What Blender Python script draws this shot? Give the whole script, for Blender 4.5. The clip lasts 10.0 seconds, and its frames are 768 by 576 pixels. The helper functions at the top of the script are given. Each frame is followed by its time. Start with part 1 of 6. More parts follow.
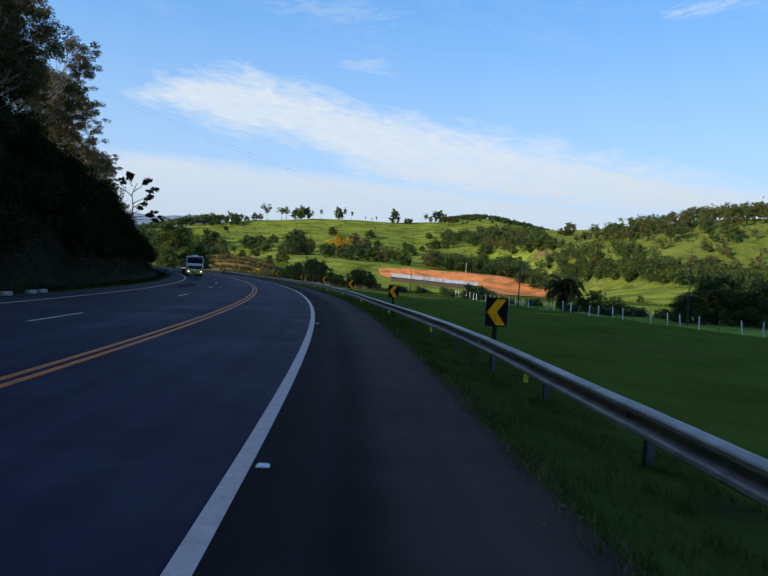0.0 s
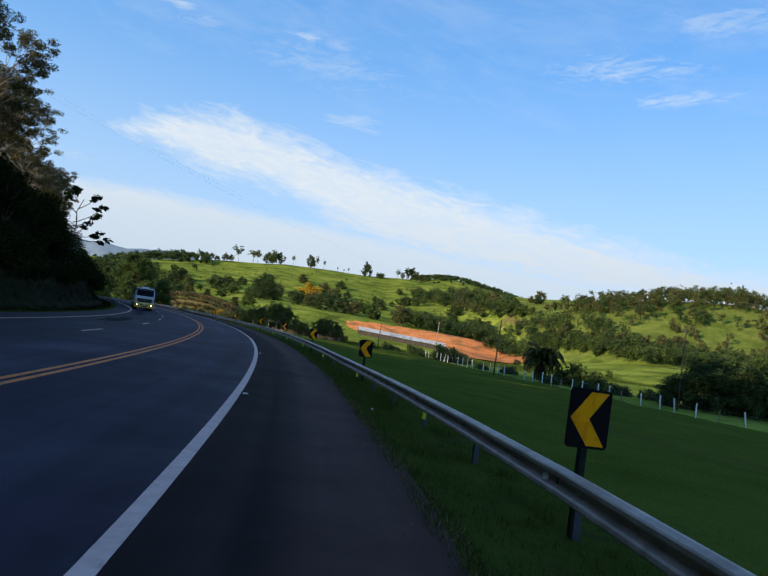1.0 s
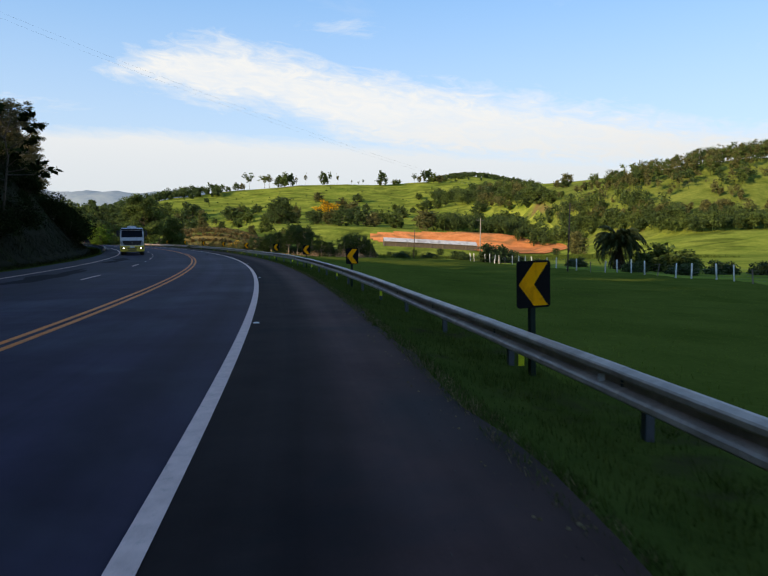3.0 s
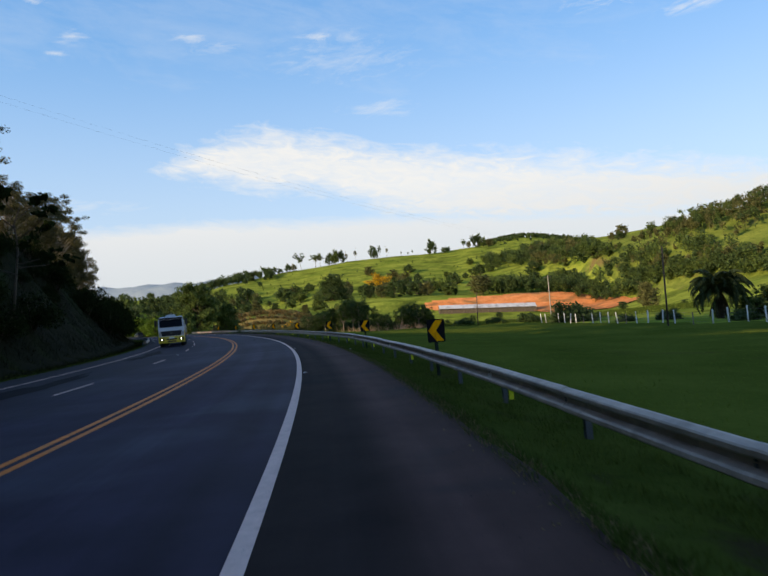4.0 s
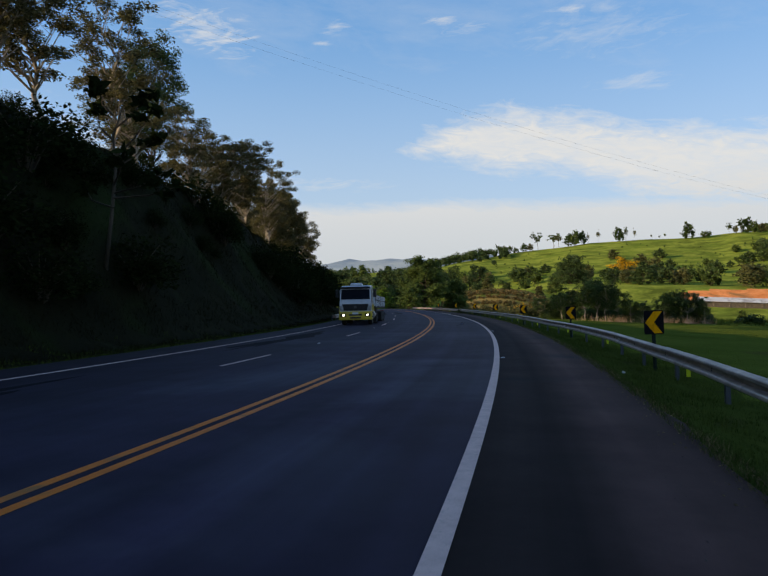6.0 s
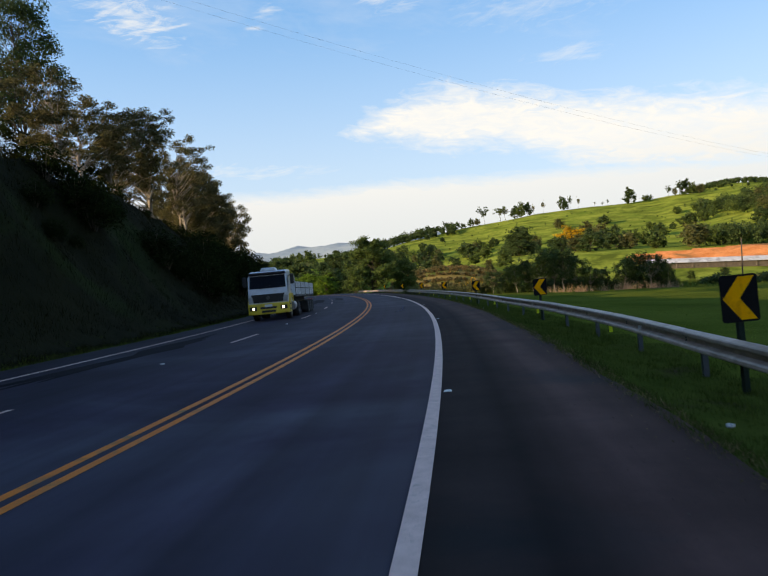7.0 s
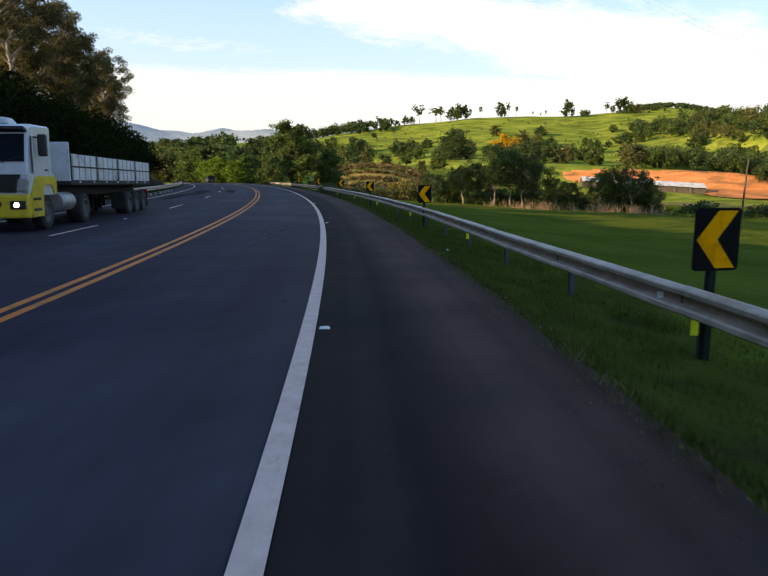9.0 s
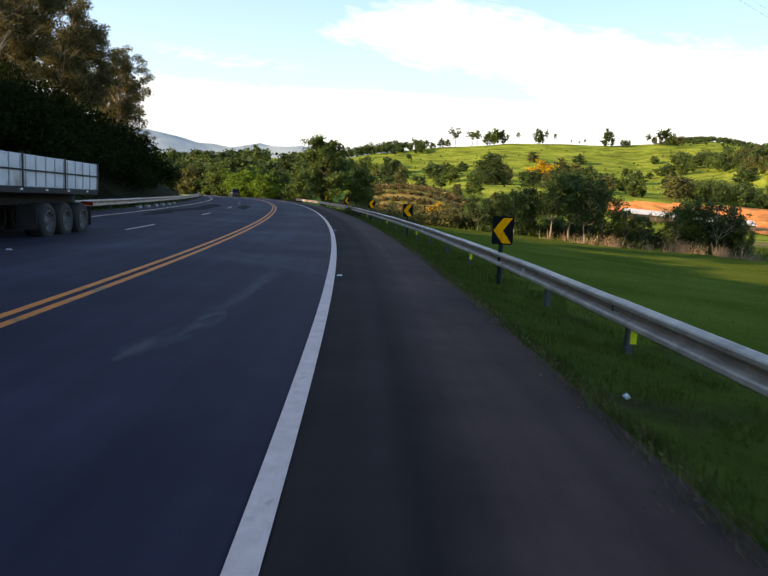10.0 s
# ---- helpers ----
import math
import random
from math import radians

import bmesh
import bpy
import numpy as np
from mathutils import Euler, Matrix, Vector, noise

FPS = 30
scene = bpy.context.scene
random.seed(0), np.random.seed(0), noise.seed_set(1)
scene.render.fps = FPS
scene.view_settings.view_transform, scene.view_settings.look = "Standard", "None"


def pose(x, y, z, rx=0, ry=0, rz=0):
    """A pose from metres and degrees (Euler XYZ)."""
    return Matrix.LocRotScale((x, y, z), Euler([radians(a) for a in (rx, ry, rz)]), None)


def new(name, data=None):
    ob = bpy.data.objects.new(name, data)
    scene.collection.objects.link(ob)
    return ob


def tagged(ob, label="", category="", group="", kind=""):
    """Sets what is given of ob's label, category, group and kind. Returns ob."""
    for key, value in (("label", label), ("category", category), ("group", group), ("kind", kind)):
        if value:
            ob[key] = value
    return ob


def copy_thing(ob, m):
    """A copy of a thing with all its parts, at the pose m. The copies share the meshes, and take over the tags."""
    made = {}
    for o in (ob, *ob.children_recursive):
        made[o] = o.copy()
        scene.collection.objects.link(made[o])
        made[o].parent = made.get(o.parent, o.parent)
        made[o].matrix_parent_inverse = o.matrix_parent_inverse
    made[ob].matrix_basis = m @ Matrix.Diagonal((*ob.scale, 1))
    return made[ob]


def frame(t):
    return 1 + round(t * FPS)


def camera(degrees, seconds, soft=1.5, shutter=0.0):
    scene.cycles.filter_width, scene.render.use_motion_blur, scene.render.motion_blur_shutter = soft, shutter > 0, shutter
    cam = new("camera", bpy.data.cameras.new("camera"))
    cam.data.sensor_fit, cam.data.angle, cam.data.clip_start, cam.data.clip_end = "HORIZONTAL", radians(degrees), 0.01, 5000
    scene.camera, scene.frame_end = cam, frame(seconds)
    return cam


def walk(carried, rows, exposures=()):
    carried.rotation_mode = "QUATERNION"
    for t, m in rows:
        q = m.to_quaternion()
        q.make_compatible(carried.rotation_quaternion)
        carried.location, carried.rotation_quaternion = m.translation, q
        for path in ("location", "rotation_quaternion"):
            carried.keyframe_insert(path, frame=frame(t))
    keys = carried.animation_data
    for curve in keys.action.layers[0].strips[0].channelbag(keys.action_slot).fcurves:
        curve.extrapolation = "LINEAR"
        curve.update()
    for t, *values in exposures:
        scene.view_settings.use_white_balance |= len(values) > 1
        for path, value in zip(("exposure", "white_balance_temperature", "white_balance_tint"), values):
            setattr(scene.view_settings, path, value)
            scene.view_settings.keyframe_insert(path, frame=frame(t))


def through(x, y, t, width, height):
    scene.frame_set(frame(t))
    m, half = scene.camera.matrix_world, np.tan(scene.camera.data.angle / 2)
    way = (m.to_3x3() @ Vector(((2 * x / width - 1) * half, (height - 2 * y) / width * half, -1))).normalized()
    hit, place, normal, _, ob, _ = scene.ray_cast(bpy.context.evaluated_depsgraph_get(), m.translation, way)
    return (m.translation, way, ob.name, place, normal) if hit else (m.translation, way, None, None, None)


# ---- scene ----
# The road bends gently to the left; s runs along its right edge line, off goes to the right of it.
DEGREES = 59.81
cam = camera(DEGREES, 10.0, soft=1.4, shutter=0.12)


def view(x, y, z, yaw, pitch, roll):
    return pose(x, y, z, 0, 0, yaw) @ pose(0, 0, 0, 90 + pitch, 0, 0) @ pose(0, 0, 0, 0, 0, roll)


PATH = [
    (0.0, 0.854, 0.000, 1.587, -2.179, -0.833, 2.764),
    (0.2, 0.890, 1.614, 1.580, -0.457, -1.458, 3.937),
    (0.3, 0.908, 2.422, 1.576, -0.613, -1.953, 2.914),
    (0.5, 0.940, 4.048, 1.569, -2.941, -0.576, 2.983),
    (0.7, 0.968, 5.696, 1.563, -3.429, 0.709, 5.932),
    (0.8, 0.979, 6.525, 1.560, -3.278, 2.632, 5.733),
    (1.0, 0.989, 8.197, 1.554, -4.476, 4.015, 7.719),
    (1.2, 0.980, 9.885, 1.549, -5.866, 4.172, 8.140),
    (1.3, 0.969, 10.734, 1.547, -6.524, 4.321, 8.274),
    (1.5, 0.926, 12.445, 1.543, -5.499, 3.542, 6.178),
    (1.7, 0.853, 14.162, 1.540, -5.867, 1.757, 6.096),
    (1.8, 0.807, 15.026, 1.538, -5.342, 1.378, 6.639),
    (2.0, 0.695, 16.787, 1.537, -2.975, -0.774, 4.378),
    (2.2, 0.569, 18.582, 1.537, -2.615, -3.168, 2.706),
    (3.3, -0.177, 28.539, 1.540, -2.942, -3.854, -0.825),
    (3.5, -0.322, 30.364, 1.541, -3.473, -3.029, 0.830),
    (3.7, -0.490, 32.220, 1.544, -1.285, -0.490, -1.845),
    (3.8, -0.584, 33.163, 1.546, 0.753, 1.046, -4.700),
    (4.0, -0.776, 35.060, 1.550, 1.295, 2.442, -5.283),
    (4.2, -0.966, 36.961, 1.554, 7.755, 8.423, -6.266),
    (4.3, -1.062, 37.917, 1.557, 9.093, 8.843, -6.261),
    (4.5, -1.253, 39.838, 1.562, 10.464, 12.680, -0.774),
    (4.7, -1.427, 41.774, 1.568, 11.283, 11.988, -0.940),
    (4.8, -1.514, 42.746, 1.571, 10.410, 10.828, -2.991),
    (5.0, -1.714, 44.697, 1.578, 7.781, 9.664, -3.358),
    (5.2, -1.962, 46.649, 1.585, 7.586, 9.321, -1.340),
    (5.3, -2.099, 47.627, 1.589, 10.244, 8.267, -0.223),
    (5.5, -2.409, 49.600, 1.599, 17.077, 1.836, 1.891),
    (5.7, -2.747, 51.589, 1.610, 21.632, 2.487, 0.792),
    (6.8, -4.694, 62.568, 1.676, 17.209, -1.370, -6.859),
    (7.0, -5.059, 64.570, 1.689, 17.261, 0.191, -5.212),
    (7.2, -5.448, 66.583, 1.703, 19.760, -0.062, -4.582),
    (7.3, -5.654, 67.595, 1.710, 20.238, -0.106, -2.492),
    (7.5, -6.072, 69.621, 1.726, 21.135, -2.728, -1.442),
    (7.7, -6.496, 71.646, 1.742, 20.571, -5.252, -1.747),
    (7.8, -6.711, 72.659, 1.750, 19.660, -5.574, 1.398),
    (8.0, -7.139, 74.688, 1.766, 22.914, -3.900, 0.511),
    (8.2, -7.558, 76.722, 1.783, 21.418, -3.682, 0.420),
    (8.3, -7.767, 77.740, 1.792, 19.611, -4.739, -0.373),
    (8.5, -8.189, 79.775, 1.810, 16.495, -5.257, -0.221),
    (8.7, -8.617, 81.810, 1.828, 15.749, -6.472, -1.358),
    (8.8, -8.834, 82.828, 1.837, 13.397, -7.640, -1.277),
    (9.0, -9.281, 84.858, 1.856, 11.100, -8.927, -0.019),
    (9.2, -9.752, 86.882, 1.876, 11.811, -9.140, 0.603),
    (9.3, -9.994, 87.891, 1.886, 12.277, -8.966, 0.387),
    (9.5, -10.492, 89.904, 1.906, 11.938, -8.205, 2.969),
    (9.7, -11.012, 91.906, 1.927, 12.926, -8.102, 2.961),
    (9.8, -11.279, 92.903, 1.938, 13.480, -8.423, 4.219),
    (10.0, -11.812, 94.899, 1.959, 13.482, -7.222, 2.650),
]
EXPOSURES = [(0.0, 0.15, 6500, 8), (0.5, 0.2, 6600, 8), (1.0, 0.2, 6650, 8), (2.0, -0.04, 7200, 10), (3.5, 0.5, 7800, 12), (4.0, 0.32, 7800, 12), (4.5, 0.1, 7400, 11), (5.0, -0.12, 7200, 11), (5.5, -0.1, 7400, 12), (7.0, 0.46, 8400, 12), (7.5, 0.45, 8500, 12), (8.5, 0.70, 8800, 13), (9.0, 0.74, 8900, 13), (10.0, 0.95, 9000, 13)]
walk(cam, [(t, view(*row)) for t, *row in PATH], EXPOSURES)

# ---- light ----
SUN_AZ = 128.0   # degrees to the left of straight ahead: low over the wooded bank, behind the camera
SUN_EL = 15.0
to_sun = Vector((-math.sin(radians(SUN_AZ)) * math.cos(radians(SUN_EL)),
                 math.cos(radians(SUN_AZ)) * math.cos(radians(SUN_EL)), math.sin(radians(SUN_EL))))
sun = new("sun", bpy.data.lights.new("sun", "SUN"))
sun.data.energy, sun.data.angle, sun.data.color = 5.4, radians(0.6), (1.0, 0.84, 0.62)
sun.matrix_world = Matrix.Translation((0, 0, 60)) @ to_sun.to_track_quat("Z", "Y").to_matrix().to_4x4()


def node(tree, kind, values=(), **props):
    n = tree.nodes.new(kind)
    for key, value in props.items():
        setattr(n, key, value)
    for slot, value in (values.items() if isinstance(values, dict) else enumerate(values)):
        if isinstance(value, bpy.types.NodeSocket):
            tree.links.new(value, n.inputs[slot])
        elif value is not None:
            n.inputs[slot].default_value = value
    return n


def maths(tree, op, a, b=None, c=None, clamp=False):
    return node(tree, "ShaderNodeMath", [a, b, c], operation=op, use_clamp=clamp).outputs[0]


def ramp(tree, fac, stops):
    n = node(tree, "ShaderNodeValToRGB", [fac])
    e = n.color_ramp.elements
    while len(e) < len(stops):
        e.new(0.5)
    for k, (pos, col) in zip(e, stops):
        k.position, k.color = pos, (*col, 1) if len(col) == 3 else col
    return n.outputs[0]


def mixed(tree, fac, a, b, blend="MIX"):
    n = node(tree, "ShaderNodeMix", data_type="RGBA", blend_type=blend)
    for slot, value in ((0, fac), (6, a), (7, b)):
        if isinstance(value, bpy.types.NodeSocket):
            tree.links.new(value, n.inputs[slot])
        else:
            n.inputs[slot].default_value = value if slot == 0 else (*value[:3], 1)
    return n.outputs[2]


def make_world():
    world = bpy.data.worlds.new("sky")
    scene.world = world
    world.use_nodes = True
    t = world.node_tree
    t.nodes.clear()
    sky = node(t, "ShaderNodeTexSky", sky_type="NISHITA", sun_disc=False, sun_elevation=radians(SUN_EL + 12),
               sun_rotation=radians(-SUN_AZ), altitude=700, air_density=1.0, dust_density=0.6, ozone_density=2.5)
    way = node(t, "ShaderNodeTexCoord").outputs["Generated"]
    sep = node(t, "ShaderNodeSeparateXYZ", [way])
    x, y, z = sep.outputs
    az = maths(t, "MULTIPLY", maths(t, "ARCTAN2", maths(t, "MULTIPLY", x, -1.0), y), 57.2958)
    el = maths(t, "MULTIPLY", maths(t, "ARCSINE", z), 57.2958)
    # streaky noise, drawn out along the cloud's fall to the right
    def streaks(across, up, lean, seed, detail, rough, twist):
        at = node(t, "ShaderNodeCombineXYZ", [maths(t, "MULTIPLY", az, across), maths(t, "MULTIPLY", maths(t, "SUBTRACT", el, maths(t, "MULTIPLY", az, lean)), up), seed])
        n = node(t, "ShaderNodeTexNoise", {"Vector": at.outputs[0], "Scale": 1.0, "Detail": detail, "Roughness": rough, "Distortion": twist})
        return maths(t, "SUBTRACT", n.outputs[0], 0.5)

    def line(stops):   # elevation of an edge by azimuth, in degrees
        return maths(t, "MULTIPLY", ramp(t, maths(t, "DIVIDE", maths(t, "ADD", az, 50.0), 100.0, clamp=True), [((a + 50) / 100, (e / 20,) * 3) for a, e in stops]), 20.0)

    big = streaks(0.10, 0.34, 0.14, 3.1, 7.0, 0.62, 0.6)
    fine = streaks(0.42, 1.3, 0.12, 7.7, 7.0, 0.66, 0.9)
    hair = streaks(0.55, 4.2, 0.10, 2.3, 5.0, 0.6, 0.5)
    push = maths(t, "ADD", maths(t, "ADD", maths(t, "MULTIPLY", big, 3.0), maths(t, "MULTIPLY", fine, 2.8)), maths(t, "MULTIPLY", hair, 0.7))
    # the long bank: upper and lower edge from its blunt head to the thin tail
    upper = line([(-50, 6.5), (-29.5, 8.9), (-24, 10.2), (-18.6, 11.5), (-10.5, 12.7), (-2, 13.9), (2, 14.7), (6, 15.6), (10.3, 16.4), (14.3, 15.9), (17.5, 14.6), (20.5, 12.9), (50, 3.0)])
    lower = line([(-50, 3.0), (-10, 6.5), (0, 8.6), (4.5, 10.4), (8, 11.1), (11, 11.0), (14, 11.7), (18, 12.9), (20.5, 13.7), (50, 19.0)])
    inside = maths(t, "MINIMUM", maths(t, "SUBTRACT", upper, el), maths(t, "MULTIPLY", maths(t, "SUBTRACT", el, lower), 1.1))
    body = maths(t, "DIVIDE", maths(t, "ADD", maths(t, "ADD", inside, push), 0.45), 2.1, clamp=True)
    thick = maths(t, "MULTIPLY_ADD", fine, 0.9, 0.90, clamp=True)
    total = maths(t, "MULTIPLY", body, thick)
    # the sheet under it, with a sharp upper edge on the left
    rim = line([(-50, 4.5), (-20, 7.0), (-8, 8.2), (2, 8.9), (7, 9.0), (12, 9.3), (17, 9.5), (22, 9.2), (30, 9.2), (40, 9.6), (50, 10.0)])
    sheet = maths(t, "DIVIDE", maths(t, "ADD", maths(t, "SUBTRACT", rim, el), maths(t, "ADD", maths(t, "MULTIPLY", fine, 1.1), maths(t, "MULTIPLY", hair, 0.6))), 1.1, clamp=True)
    sheet = maths(t, "MULTIPLY", sheet, maths(t, "MULTIPLY_ADD", maths(t, "DIVIDE", el, 9.0, clamp=True), 0.42, 0.50))
    total = maths(t, "MAXIMUM", total, sheet)
    wisps = [  # azimuth, elevation, half length, half height, rise to the left, strength
        (28.0, 10.9, 8.0, 0.8, 0.06, 0.62), (-14.0, 8.0, 16.0, 2.2, 0.10, 0.55),
        (36.0, 22.6, 5.4, 2.3, 0.2, 1.0), (30.6, 26.6, 1.6, 0.9, 0.2, 0.75), (27.8, 25.5, 1.5, 0.5, 0.1, 0.8), (25.0, 23.2, 1.8, 0.7, -0.3, 0.5), (26.4, 22.0, 1.2, 0.25, 0.0, 0.6), (34.0, 29.0, 1.6, 0.7, 0.1, 0.6),
        (15.8, 23.5, 2.2, 0.45, 0.05, 0.6), (5.2, 23.4, 2.6, 0.4, 0.05, 0.62), (3.0, 21.8, 8.0, 2.6, 0.05, 0.30), (14.0, 22.8, 3.0, 0.5, -0.1, 0.5),
        (0.0, 17.4, 4.2, 0.9, 0.05, 0.42), (-22.0, 23.4, 7.5, 1.4, -0.02, 0.62), (-27.0, 21.2, 5.5, 0.7, -0.06, 0.62), (-30.0, 26.4, 7.0, 1.4, 0.1, 0.45),
        (50.0, 14.0, 11.0, 3.0, 0.1, 0.8), (-46.0, 14.0, 13.0, 3.0, 0.0, 0.6)]
    curl = maths(t, "ADD", maths(t, "MULTIPLY", streaks(0.28, 1.1, -0.15, 1.3, 6.0, 0.62, 1.4), 3.4), maths(t, "MULTIPLY", hair, 1.2))
    for a0, e0, ra, re, lean, power in wisps:
        da = maths(t, "SUBTRACT", az, a0)
        u = maths(t, "DIVIDE", da, ra)
        v = maths(t, "DIVIDE", maths(t, "SUBTRACT", maths(t, "SUBTRACT", el, e0), maths(t, "MULTIPLY", da, lean)), re)
        inner = maths(t, "SUBTRACT", 0.72, maths(t, "SQRT", maths(t, "ADD", maths(t, "MULTIPLY", u, u), maths(t, "MULTIPLY", v, v))))
        m = maths(t, "MULTIPLY", maths(t, "MULTIPLY", maths(t, "ADD", inner, curl), 0.75, clamp=True), maths(t, "MULTIPLY", maths(t, "MULTIPLY_ADD", inner, 1.4, 0.8, clamp=True), power))
        total = maths(t, "MAXIMUM", total, m)
    veil = maths(t, "MULTIPLY", maths(t, "POWER", maths(t, "SUBTRACT", 1.0, maths(t, "DIVIDE", el, 24.0), clamp=True), 1.4), 0.82)
    thin = maths(t, "MULTIPLY", maths(t, "ADD", maths(t, "ADD", big, 0.12), maths(t, "MULTIPLY", fine, 0.3)), 1.5, clamp=True)
    haze = maths(t, "MAXIMUM", veil, maths(t, "MULTIPLY", thin, 0.30))
    white = mixed(t, maths(t, "DIVIDE", el, 26.0, clamp=True), CLOUD_LOW, CLOUD_HIGH)
    bright = mixed(t, maths(t, "DIVIDE", maths(t, "SUBTRACT", el, 3.0), 8.0, clamp=True), CLOUD_SOFT, CLOUD_BRIGHT)
    blue = node(t, "ShaderNodeVectorMath", [sky.outputs[0], SKY_TINT], operation="MULTIPLY").outputs[0]
    clear = ramp(t, maths(t, "DIVIDE", el, 90.0, clamp=True), [(a / 90, tuple(v / 10 for v in c)) for a, c in CLEAR_SKY])
    blue = mixed(t, 0.6, blue, node(t, "ShaderNodeVectorMath", [clear, (10.0, 10.0, 10.0)], operation="MULTIPLY").outputs[0])
    colour = mixed(t, total, mixed(t, haze, blue, white), bright)
    back = node(t, "ShaderNodeBackground", [colour, SKY_STRENGTH])
    out = node(t, "ShaderNodeOutputWorld", [back.outputs[0]])


SKY_STRENGTH = 0.1
SKY_TINT = (1.25, 1.76, 2.36)
CLEAR_SKY = [(0, (2.9, 5.2, 7.9)), (8, (2.4, 5.0, 8.0)), (16, (1.9, 4.5, 8.0)), (26, (1.4, 3.9, 7.9)), (50, (0.8, 2.4, 5.6)), (90, (0.5, 1.6, 4.2))]   # by elevation
CLOUD_LOW, CLOUD_HIGH = (4.95, 5.6, 6.5), (6.5, 7.4, 8.6)
CLOUD_SOFT, CLOUD_BRIGHT = (5.3, 6.0, 6.95), (6.5, 7.25, 8.2)
make_world()

# ---- materials ----
MATERIALS = {}


def surface(name, dark, light, scale=4.0, rough=0.8, metal=0.0, bump=0.15, fine=60.0, stain=None, stain_scale=0.6, stain_at=(0.5, 0.62), random_by=None, random_amount=0.25,
            stretch=(1, 1, 1), bump_size=0.02, glow_through=0.0, spec=0.4, coat=0.0, across=None):
    """Two colours by broad noise, grain by fine noise, stains by a third, and bump."""
    if name in MATERIALS:
        return MATERIALS[name]
    m = bpy.data.materials.new(name)
    MATERIALS[name] = m
    m.use_nodes = True
    t = m.node_tree
    t.nodes.clear()
    at = node(t, "ShaderNodeMapping", {"Vector": node(t, "ShaderNodeTexCoord").outputs["Object"], "Scale": stretch}).outputs[0]
    broad = node(t, "ShaderNodeTexNoise", {"Vector": at, "Scale": scale, "Detail": 6.0, "Roughness": 0.65})
    grain = node(t, "ShaderNodeTexNoise", {"Vector": at, "Scale": fine, "Detail": 4.0, "Roughness": 0.7})
    f = maths(t, "ADD", maths(t, "MULTIPLY", broad.outputs[0], 0.65), maths(t, "MULTIPLY", grain.outputs[0], 0.35))
    colour = ramp(t, f, [(0.36, dark), (0.64, light)])
    if stain:
        s = node(t, "ShaderNodeTexNoise", {"Vector": at, "Scale": stain_scale, "Detail": 5.0, "Roughness": 0.6, "Distortion": 0.6})
        amount = ramp(t, s.outputs[0], [(stain_at[0], (0, 0, 0)), (stain_at[1], (1, 1, 1))])
        colour = mixed(t, amount, colour, stain)
    if across:   # wear that runs along the road, by the distance from the edge line
        sep = node(t, "ShaderNodeSeparateXYZ", [node(t, "ShaderNodeUVMap").outputs[0]])
        along = node(t, "ShaderNodeCombineXYZ", [maths(t, "MULTIPLY", sep.outputs[0], 1.3), maths(t, "MULTIPLY", sep.outputs[1], 0.03), 0.0])
        sway = node(t, "ShaderNodeTexNoise", {"Vector": along.outputs[0], "Scale": 1.0, "Detail": 3.0, "Roughness": 0.55})
        off = maths(t, "ADD", sep.outputs[0], maths(t, "MULTIPLY", maths(t, "SUBTRACT", sway.outputs[0], 0.5), 0.5))
        bands = ramp(t, maths(t, "DIVIDE", maths(t, "ADD", off, 13.0), 16.0, clamp=True), [((o + 13.0) / 16.0, c) for o, c in across])
        colour = node(t, "ShaderNodeVectorMath", [colour, bands], operation="MULTIPLY").outputs[0]
        streak_at = node(t, "ShaderNodeCombineXYZ", [maths(t, "MULTIPLY", sep.outputs[0], 2.2), maths(t, "MULTIPLY", sep.outputs[1], 0.022), 4.0])
        streak = node(t, "ShaderNodeTexNoise", {"Vector": streak_at.outputs[0], "Scale": 1.0, "Detail": 3.0, "Roughness": 0.55})
        k = maths(t, "ADD", maths(t, "MULTIPLY", streak.outputs[0], 1.0), 0.5)
        colour = node(t, "ShaderNodeVectorMath", [colour, node(t, "ShaderNodeCombineXYZ", [k, k, k]).outputs[0]], operation="MULTIPLY").outputs[0]
    if random_by:
        if random_by == "island":
            value = node(t, "ShaderNodeNewGeometry").outputs["Random Per Island"]
        else:
            value = node(t, "ShaderNodeObjectInfo").outputs["Random"]
        shade = maths(t, "ADD", maths(t, "MULTIPLY", value, 2 * random_amount), 1 - random_amount)
        colour = node(t, "ShaderNodeVectorMath", [colour, node(t, "ShaderNodeCombineXYZ", [shade, shade, shade]).outputs[0]], operation="MULTIPLY").outputs[0]
    b = node(t, "ShaderNodeBsdfPrincipled", {"Base Color": colour, "Metallic": metal, "Specular IOR Level": spec, "Coat Weight": coat})
    t.links.new(maths(t, "ADD", maths(t, "MULTIPLY", maths(t, "SUBTRACT", grain.outputs[0], 0.5), 0.25), rough, clamp=True), b.inputs["Roughness"])
    if bump:
        t.links.new(node(t, "ShaderNodeBump", {"Strength": bump, "Distance": bump_size, "Height": f}).outputs[0], b.inputs["Normal"])
    shader = b.outputs[0]
    if glow_through:
        leaf = node(t, "ShaderNodeBsdfTranslucent", [colour])
        shader = node(t, "ShaderNodeMixShader", [glow_through, shader, leaf.outputs[0]]).outputs[0]
    node(t, "ShaderNodeOutputMaterial", [shader])
    return m


